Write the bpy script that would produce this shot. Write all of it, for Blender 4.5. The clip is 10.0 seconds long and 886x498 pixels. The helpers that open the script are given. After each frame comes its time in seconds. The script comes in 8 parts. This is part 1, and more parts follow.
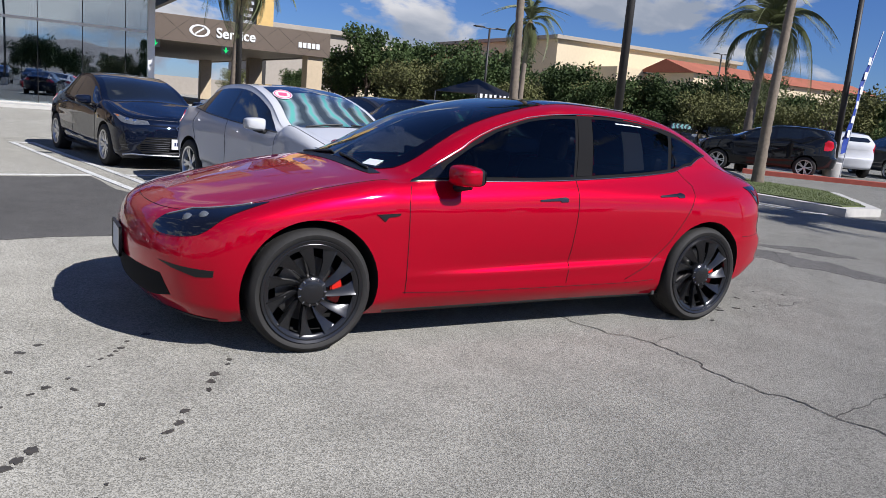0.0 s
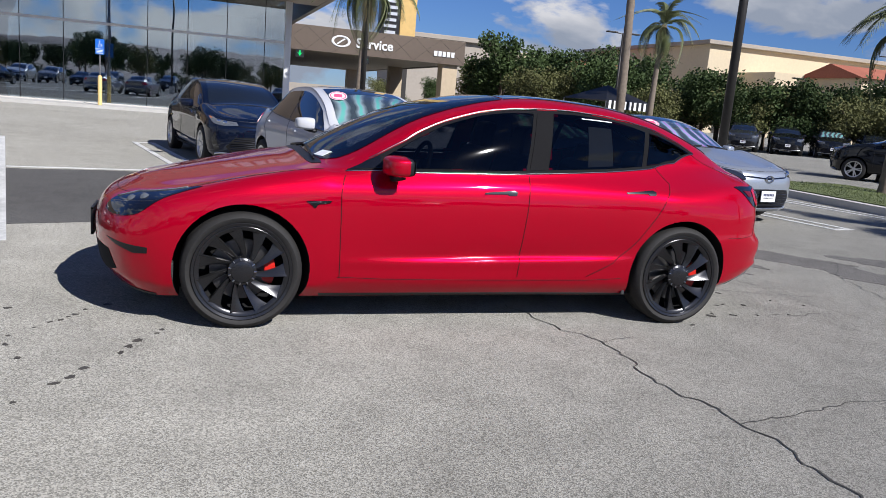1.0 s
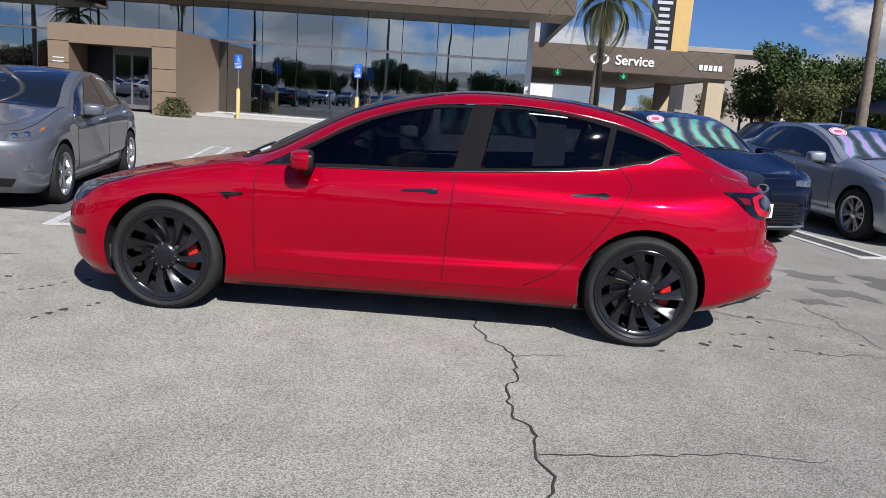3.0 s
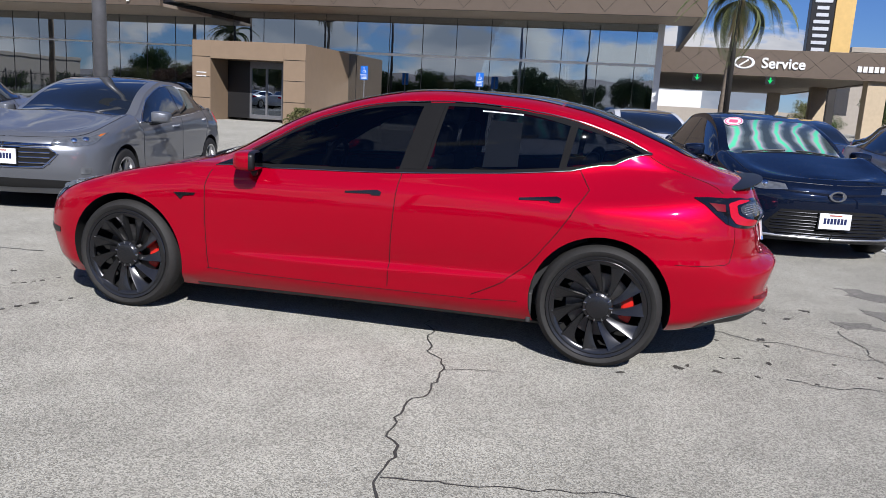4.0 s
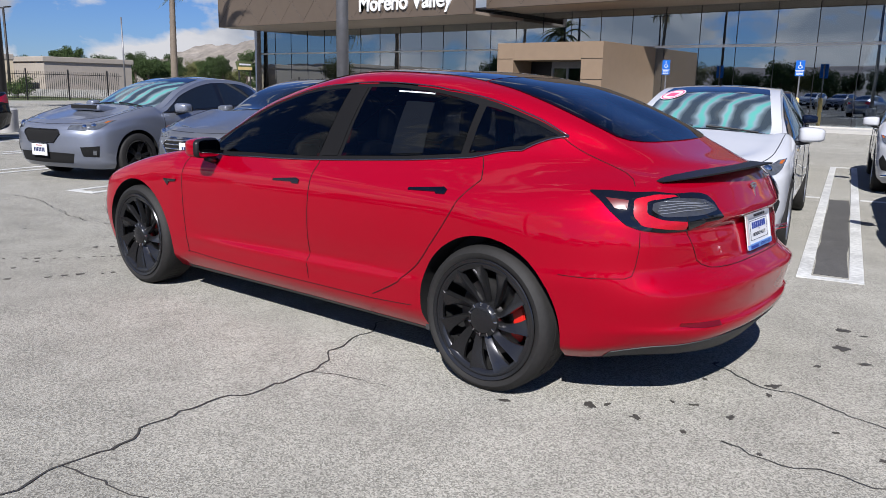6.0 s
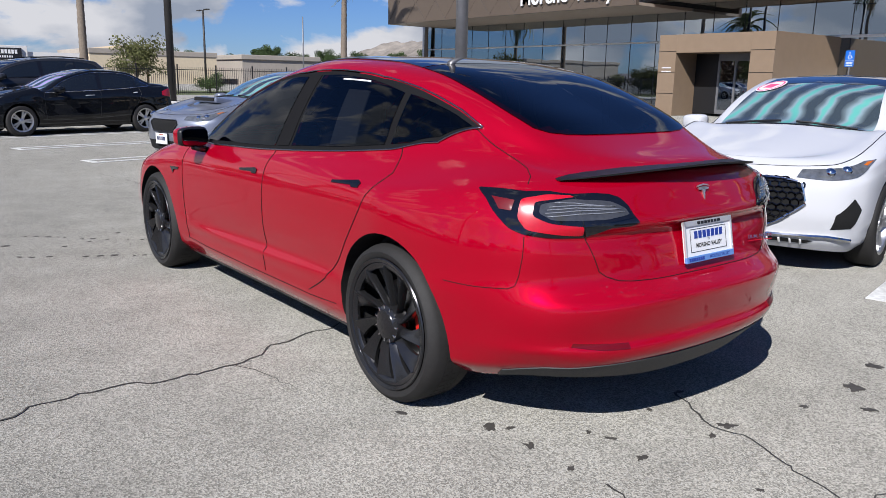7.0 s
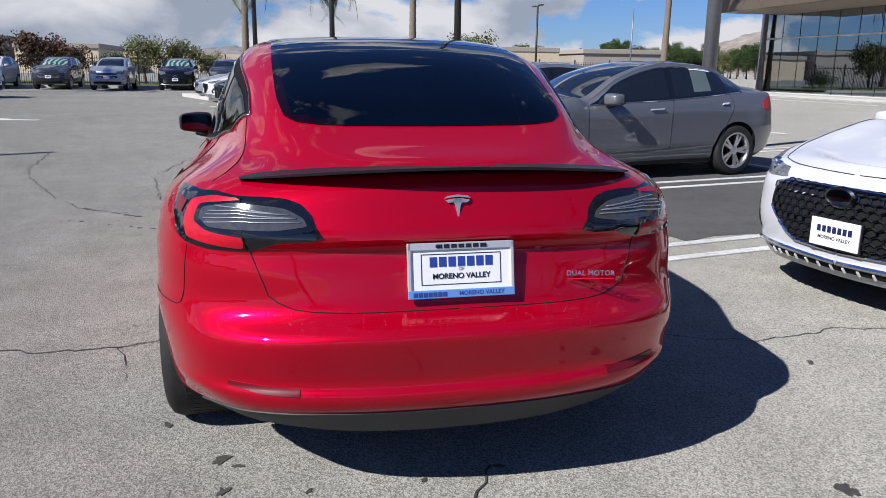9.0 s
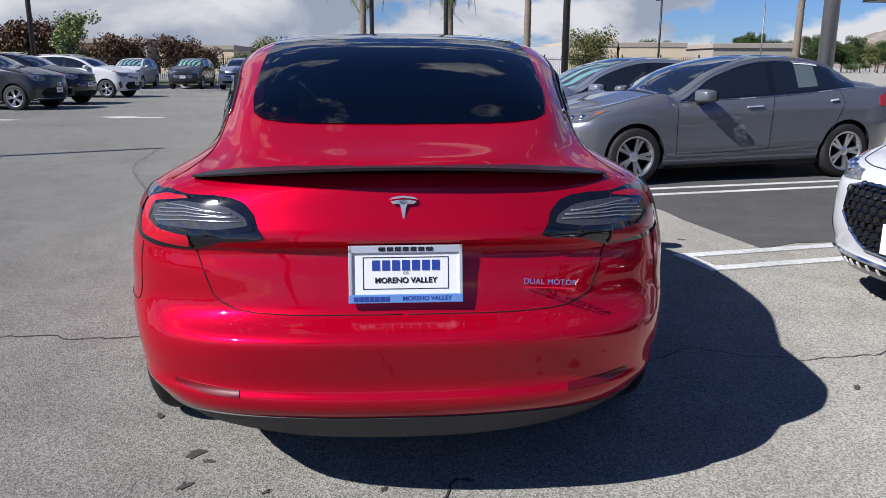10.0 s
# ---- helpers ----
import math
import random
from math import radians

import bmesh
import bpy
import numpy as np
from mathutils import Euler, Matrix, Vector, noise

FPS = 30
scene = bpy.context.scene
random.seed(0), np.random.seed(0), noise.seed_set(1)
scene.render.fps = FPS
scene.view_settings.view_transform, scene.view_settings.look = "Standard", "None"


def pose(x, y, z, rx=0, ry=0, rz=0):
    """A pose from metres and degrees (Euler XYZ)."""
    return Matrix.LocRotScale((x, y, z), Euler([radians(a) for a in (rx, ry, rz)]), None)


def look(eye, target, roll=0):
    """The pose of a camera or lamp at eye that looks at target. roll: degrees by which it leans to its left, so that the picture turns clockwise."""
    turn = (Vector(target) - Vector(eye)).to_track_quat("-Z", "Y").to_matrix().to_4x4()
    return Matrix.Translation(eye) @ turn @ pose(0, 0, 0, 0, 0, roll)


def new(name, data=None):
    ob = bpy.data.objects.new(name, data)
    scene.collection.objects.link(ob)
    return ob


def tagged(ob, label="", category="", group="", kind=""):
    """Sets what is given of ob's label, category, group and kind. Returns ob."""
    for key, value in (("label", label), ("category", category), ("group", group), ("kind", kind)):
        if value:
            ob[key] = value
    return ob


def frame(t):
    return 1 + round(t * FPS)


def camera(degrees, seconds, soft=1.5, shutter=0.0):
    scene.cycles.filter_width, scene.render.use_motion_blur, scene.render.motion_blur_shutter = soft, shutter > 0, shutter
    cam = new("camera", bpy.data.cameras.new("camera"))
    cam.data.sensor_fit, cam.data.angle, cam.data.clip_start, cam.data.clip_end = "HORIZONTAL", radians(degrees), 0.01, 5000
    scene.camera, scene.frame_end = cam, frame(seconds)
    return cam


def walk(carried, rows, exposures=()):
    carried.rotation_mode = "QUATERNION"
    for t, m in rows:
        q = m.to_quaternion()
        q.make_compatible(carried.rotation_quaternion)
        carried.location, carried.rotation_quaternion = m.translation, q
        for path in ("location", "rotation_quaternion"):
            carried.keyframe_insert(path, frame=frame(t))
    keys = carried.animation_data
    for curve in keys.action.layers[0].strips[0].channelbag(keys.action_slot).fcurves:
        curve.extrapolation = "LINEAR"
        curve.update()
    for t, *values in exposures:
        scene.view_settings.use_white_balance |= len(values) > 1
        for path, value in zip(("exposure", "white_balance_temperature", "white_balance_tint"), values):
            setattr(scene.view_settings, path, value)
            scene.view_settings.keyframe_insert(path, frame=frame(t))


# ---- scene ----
cam = camera(60.1, 10.0, soft=0.85)
PATH = [
    (0, (-2.793, -4.617, 1.342), (-1.818, -2.909, 0.98), 4.9),
    (0.5, (-2.287, -4.989, 1.354), (-1.481, -3.197, 0.984), 5.0),
    (1, (-1.736, -5.217, 1.356), (-1.101, -3.357, 0.983), 4.9),
    (1.5, (-1.187, -5.368, 1.353), (-0.726, -3.459, 0.979), 4.7),
    (2, (-0.655, -5.402, 1.359), (-0.369, -3.458, 0.983), 4.6),
    (2.5, (-0.123, -5.425, 1.366), (-0.017, -3.463, 0.992), 4.3),
    (4, (1.515, -4.973, 1.372), (1.071, -3.059, 0.994), 3.3),
    (4.5, (2.063, -4.702, 1.375), (1.421, -2.847, 0.992), 2.6),
    (5, (2.541, -4.381, 1.368), (1.699, -2.609, 0.976), 2.1),
    (5.5, (3.009, -4.039, 1.366), (1.972, -2.377, 0.966), 1.6),
    (6, (3.361, -3.595, 1.348), (2.136, -2.068, 0.938), 1.2),
    (7.5, (4.186, -2.065, 1.329), (2.526, -1.04, 0.888), 1.1),
    (8, (4.3, -1.492, 1.324), (2.536, -0.663, 0.873), 1.1),
    (8.5, (4.397, -0.96, 1.324), (2.553, -0.333, 0.869), 1.0),
    (9, (4.389, -0.521, 1.31), (2.491, -0.089, 0.853), 0.7),
    (9.5, (4.401, -0.169, 1.318), (2.471, 0.089, 0.859), 0.4),
    (10, (4.363, -0.027, 1.308), (2.422, 0.1, 0.843), 0.1),
]
walk(cam, [(t, look(eye, target, roll)) for t, eye, target, roll in PATH], [(0, -0.02, 6280, 12), (1.5, -0.13, 6280, 12), (2.5, -0.21, 6280, 12), (4, -0.08, 6280, 12), (6, -0.05, 6280, 12), (8, 0.0, 6280, 12), (10, 0.06, 6280, 12)])

# ---- sky, sun ----
SUN = Vector((0.57, -1.13, 1.06)).normalized()
world = bpy.data.worlds.new("sky")
scene.world = world
world.use_nodes = True
wt = world.node_tree
wt.nodes.clear()

sky = wt.nodes.new("ShaderNodeTexSky")
sky.sky_type = "NISHITA"
sky.sun_disc = False
sky.sun_elevation = math.asin(SUN.z)
sky.sun_rotation = math.atan2(SUN.x, SUN.y)
sky.air_density, sky.dust_density, sky.ozone_density = 1.0, 0.0, 4.0
coord = wt.nodes.new("ShaderNodeTexCoord")
sep = wt.nodes.new("ShaderNodeSeparateXYZ")
wt.links.new(coord.outputs["Generated"], sep.inputs[0])
flat = wt.nodes.new("ShaderNodeVectorMath")
flat.operation = "MULTIPLY"
wt.links.new(coord.outputs["Generated"], flat.inputs[0])
flat.inputs[1].default_value = (1.0, 1.0, 2.0)
puff = wt.nodes.new("ShaderNodeTexNoise")
puff.inputs["Scale"].default_value, puff.inputs["Detail"].default_value = 5.2, 11
puff.inputs["Roughness"].default_value, puff.inputs["Distortion"].default_value = 0.55, 0.25
wt.links.new(flat.outputs[0], puff.inputs["Vector"])
cover = wt.nodes.new("ShaderNodeValToRGB")
cover.color_ramp.elements[0].position, cover.color_ramp.elements[1].position = 0.50, 0.565
thin = wt.nodes.new("ShaderNodeMapRange")
thin.inputs["From Min"].default_value, thin.inputs["From Max"].default_value = 0.02, 0.55
thin.inputs["To Min"].default_value, thin.inputs["To Max"].default_value = 0.06, -0.11
wt.links.new(sep.outputs["Z"], thin.inputs["Value"])
amount = wt.nodes.new("ShaderNodeMath")
wt.links.new(puff.outputs["Fac"], amount.inputs[0])
wt.links.new(thin.outputs[0], amount.inputs[1])
# more cloud to the west and south, clear blue to the north-east
drift = wt.nodes.new("ShaderNodeVectorMath")
drift.operation = "DOT_PRODUCT"
drift.inputs[1].default_value = (-0.050, -0.030, 0.0)
wt.links.new(coord.outputs["Generated"], drift.inputs[0])
total = wt.nodes.new("ShaderNodeMath")
wt.links.new(amount.outputs[0], total.inputs[0])
wt.links.new(drift.outputs["Value"], total.inputs[1])
wt.links.new(total.outputs[0], cover.inputs["Fac"])
shade = wt.nodes.new("ShaderNodeTexNoise")
shade.inputs["Scale"].default_value, shade.inputs["Detail"].default_value = 5.2, 6
shade.inputs["Distortion"].default_value = 0.25
above = wt.nodes.new("ShaderNodeVectorMath")
above.inputs[1].default_value = (0.0, 0.0, 0.075)
wt.links.new(flat.outputs[0], above.inputs[0])
wt.links.new(above.outputs[0], shade.inputs["Vector"])
tone = wt.nodes.new("ShaderNodeValToRGB")
tone.color_ramp.elements[0].position, tone.color_ramp.elements[1].position = 0.42, 0.60
tone.color_ramp.elements[1].color = (6.4, 7.3, 8.9, 1)
tone.color_ramp.elements[0].color = (14.5, 14.5, 14.8, 1)
wt.links.new(shade.outputs["Fac"], tone.inputs["Fac"])
blend = wt.nodes.new("ShaderNodeMix")
blend.data_type = "RGBA"
wt.links.new(cover.outputs["Color"], blend.inputs["Factor"])
deep = wt.nodes.new("ShaderNodeVectorMath")
deep.operation = "MULTIPLY"
deep.inputs[1].default_value = (0.78, 1.08, 1.75)
wt.links.new(sky.outputs[0], deep.inputs[0])
wt.links.new(deep.outputs[0], blend.inputs["A"])
wt.links.new(tone.outputs["Color"], blend.inputs["B"])
back = wt.nodes.new("ShaderNodeBackground")
back.inputs["Strength"].default_value = 0.049
wt.links.new(blend.outputs["Result"], back.inputs["Color"])
out = wt.nodes.new("ShaderNodeOutputWorld")
wt.links.new(back.outputs[0], out.inputs[0])

sun = new("sun", bpy.data.lights.new("sun", "SUN"))
sun.data.energy, sun.data.angle, sun.data.color = 6.4, radians(0.53), (1.0, 0.97, 0.93)
sun.matrix_world = look(SUN * 50, (0, 0, 0))

# ---- materials ----


def mat(name, color, rough=0.5, metal=0.0, coat=0.0, spec=0.5, grain=0.0, grain_scale=40.0, bump=0.0, bump_scale=200.0, vary=0.0, coat_rough=0.03, trans=0.0, ior=1.45, emit=None):
    """A surface with a base colour, soft variation at two scales and fine relief, in metres."""
    m = bpy.data.materials.new(name)
    m.use_nodes = True
    nt = m.node_tree
    b = nt.nodes["Principled BSDF"]
    b.inputs["Base Color"].default_value = (*color, 1)
    b.inputs["Roughness"].default_value = rough
    b.inputs["Metallic"].default_value = metal
    b.inputs["Coat Weight"].default_value = coat
    b.inputs["Coat Roughness"].default_value = coat_rough
    b.inputs["Specular IOR Level"].default_value = spec
    b.inputs["Transmission Weight"].default_value = trans
    b.inputs["IOR"].default_value = ior
    tc = nt.nodes.new("ShaderNodeTexCoord")
    if grain:
        n1 = nt.nodes.new("ShaderNodeTexNoise")
        n1.inputs["Scale"].default_value, n1.inputs["Detail"].default_value = grain_scale, 6
        n2 = nt.nodes.new("ShaderNodeTexNoise")
        n2.inputs["Scale"].default_value, n2.inputs["Detail"].default_value = grain_scale / 14, 4
        nt.links.new(tc.outputs["Object"], n1.inputs["Vector"])
        nt.links.new(tc.outputs["Object"], n2.inputs["Vector"])
        add = nt.nodes.new("ShaderNodeMath")
        add.operation = "ADD"
        nt.links.new(n1.outputs["Fac"], add.inputs[0])
        nt.links.new(n2.outputs["Fac"], add.inputs[1])
        rng = nt.nodes.new("ShaderNodeMapRange")
        rng.inputs["From Min"].default_value, rng.inputs["From Max"].default_value = 0.6, 1.4
        rng.inputs["To Min"].default_value, rng.inputs["To Max"].default_value = 1 - grain, 1 + grain
        nt.links.new(add.outputs[0], rng.inputs["Value"])
        mul = nt.nodes.new("ShaderNodeVectorMath")
        mul.operation = "SCALE"
        mul.inputs[0].default_value = color
        nt.links.new(rng.outputs[0], mul.inputs["Scale"])
        nt.links.new(mul.outputs[0], b.inputs["Base Color"])
        if vary:
            info = nt.nodes.new("ShaderNodeObjectInfo")
            r2 = nt.nodes.new("ShaderNodeMapRange")
            r2.inputs["To Min"].default_value, r2.inputs["To Max"].default_value = 1 - vary, 1 + vary
            nt.links.new(info.outputs["Random"], r2.inputs["Value"])
            mm = nt.nodes.new("ShaderNodeMath")
            mm.operation = "MULTIPLY"
            nt.links.new(rng.outputs[0], mm.inputs[0])
            nt.links.new(r2.outputs[0], mm.inputs[1])
            nt.links.new(mm.outputs[0], mul.inputs["Scale"])
    if bump:
        nb = nt.nodes.new("ShaderNodeTexNoise")
        nb.inputs["Scale"].default_value, nb.inputs["Detail"].default_value = bump_scale, 4
        nt.links.new(tc.outputs["Object"], nb.inputs["Vector"])
        bp = nt.nodes.new("ShaderNodeBump")
        bp.inputs["Strength"].default_value, bp.inputs["Distance"].default_value = bump, 0.01
        nt.links.new(nb.outputs["Fac"], bp.inputs["Height"])
        nt.links.new(bp.outputs[0], b.inputs["Normal"])
    if emit:
        b.inputs["Emission Color"].default_value = (*emit[0], 1)
        b.inputs["Emission Strength"].default_value = emit[1]
    return m


def paint(name, color, metal=0.0, flake=0.0, rough=0.35, coat_ior=1.5):
    """Clear-coated car paint with a fine flake."""
    m = mat(name, color, rough=rough, metal=metal, coat=1.0, spec=0.0, coat_rough=0.028)
    nt = m.node_tree
    b = nt.nodes["Principled BSDF"]
    b.inputs["Coat IOR"].default_value = coat_ior
    if flake:
        tc = nt.nodes.new("ShaderNodeTexCoord")
        v = nt.nodes.new("ShaderNodeTexVoronoi")
        v.inputs["Scale"].default_value = 900
        nt.links.new(tc.outputs["Object"], v.inputs["Vector"])
        mx = nt.nodes.new("ShaderNodeMix")
        mx.data_type = "RGBA"
        mx.inputs["A"].default_value = (*color, 1)
        mx.inputs["B"].default_value = (*[min(1, c * (1 + flake)) for c in color], 1)
        nt.links.new(v.outputs["Color"], mx.inputs["Factor"])
        nt.links.new(mx.outputs["Result"], b.inputs["Base Color"])
    return m


def tinted(name, colour, ior=1.5, rough=0.012, tint=(1, 1, 1)):
    """Dark film on car glass: a little light goes through, the rest mirrors by its angle."""
    m = bpy.data.materials.new(name)
    m.use_nodes = True
    nt = m.node_tree
    nt.nodes.clear()
    o = nt.nodes.new("ShaderNodeOutputMaterial")
    mix = nt.nodes.new("ShaderNodeMixShader")
    t = nt.nodes.new("ShaderNodeBsdfTransparent")
    t.inputs["Color"].default_value = (*colour, 1)
    g = nt.nodes.new("ShaderNodeBsdfGlossy")
    g.inputs["Roughness"].default_value = rough
    g.inputs["Color"].default_value = (*tint, 1)
    f = nt.nodes.new("ShaderNodeFresnel")
    f.inputs["IOR"].default_value = ior
    nt.links.new(f.outputs[0], mix.inputs[0])
    nt.links.new(t.outputs[0], mix.inputs[1])
    nt.links.new(g.outputs[0], mix.inputs[2])
    nt.links.new(mix.outputs[0], o.inputs[0])
    return m


def asphalt(name, light, dark, crackle=0.0):
    m = bpy.data.materials.new(name)
    m.use_nodes = True
    nt = m.node_tree
    b = nt.nodes["Principled BSDF"]
    tc = nt.nodes.new("ShaderNodeTexCoord")

    def noi(scale, detail=5, kind="ShaderNodeTexNoise"):
        n = nt.nodes.new(kind)
        n.inputs["Scale"].default_value = scale
        if kind == "ShaderNodeTexNoise":
            n.inputs["Detail"].default_value = detail
        nt.links.new(tc.outputs["Object"], n.inputs["Vector"])
        return n

    stones = noi(185, kind="ShaderNodeTexVoronoi")
    big = noi(0.35, 5)
    mid = noi(3.0, 6)
    fine = noi(160, 3)
    ramp = nt.nodes.new("ShaderNodeValToRGB")
    ramp.color_ramp.elements[0].position, ramp.color_ramp.elements[1].position = 0.10, 0.88
    ramp.color_ramp.elements[0].color, ramp.color_ramp.elements[1].color = (*dark, 1), (*light, 1)
    sepc = nt.nodes.new("ShaderNodeSeparateColor")
    nt.links.new(stones.outputs["Color"], sepc.inputs[0])
    nt.links.new(sepc.outputs["Red"], ramp.inputs["Fac"])
    s = nt.nodes.new("ShaderNodeMath")
    s.operation = "ADD"
    nt.links.new(big.outputs["Fac"], s.inputs[0])
    nt.links.new(mid.outputs["Fac"], s.inputs[1])
    rg = nt.nodes.new("ShaderNodeMapRange")
    rg.inputs["From Min"].default_value, rg.inputs["From Max"].default_value = 0.6, 1.4
    rg.inputs["To Min"].default_value, rg.inputs["To Max"].default_value = 0.78, 1.2
    nt.links.new(s.outputs[0], rg.inputs["Value"])
    sc = nt.nodes.new("ShaderNodeVectorMath")
    sc.operation = "SCALE"
    nt.links.new(ramp.outputs["Color"], sc.inputs[0])
    nt.links.new(rg.outputs[0], sc.inputs["Scale"])
    nt.links.new(sc.outputs[0], b.inputs["Base Color"])
    b.inputs["Roughness"].default_value = 0.85
    b.inputs["Diffuse Roughness"].default_value = 1.0
    b.inputs["Specular IOR Level"].default_value = 0.2
    bp = nt.nodes.new("ShaderNodeBump")
    bp.inputs["Strength"].default_value, bp.inputs["Distance"].default_value = 0.7, 0.0042
    ad = nt.nodes.new("ShaderNodeMath")
    ad.operation = "ADD"
    nt.links.new(stones.outputs["Distance"], ad.inputs[0])
    nt.links.new(fine.outputs["Fac"], ad.inputs[1])
    nt.links.new(ad.outputs[0], bp.inputs["Height"])
    nt.links.new(bp.outputs[0], b.inputs["Normal"])
    return m


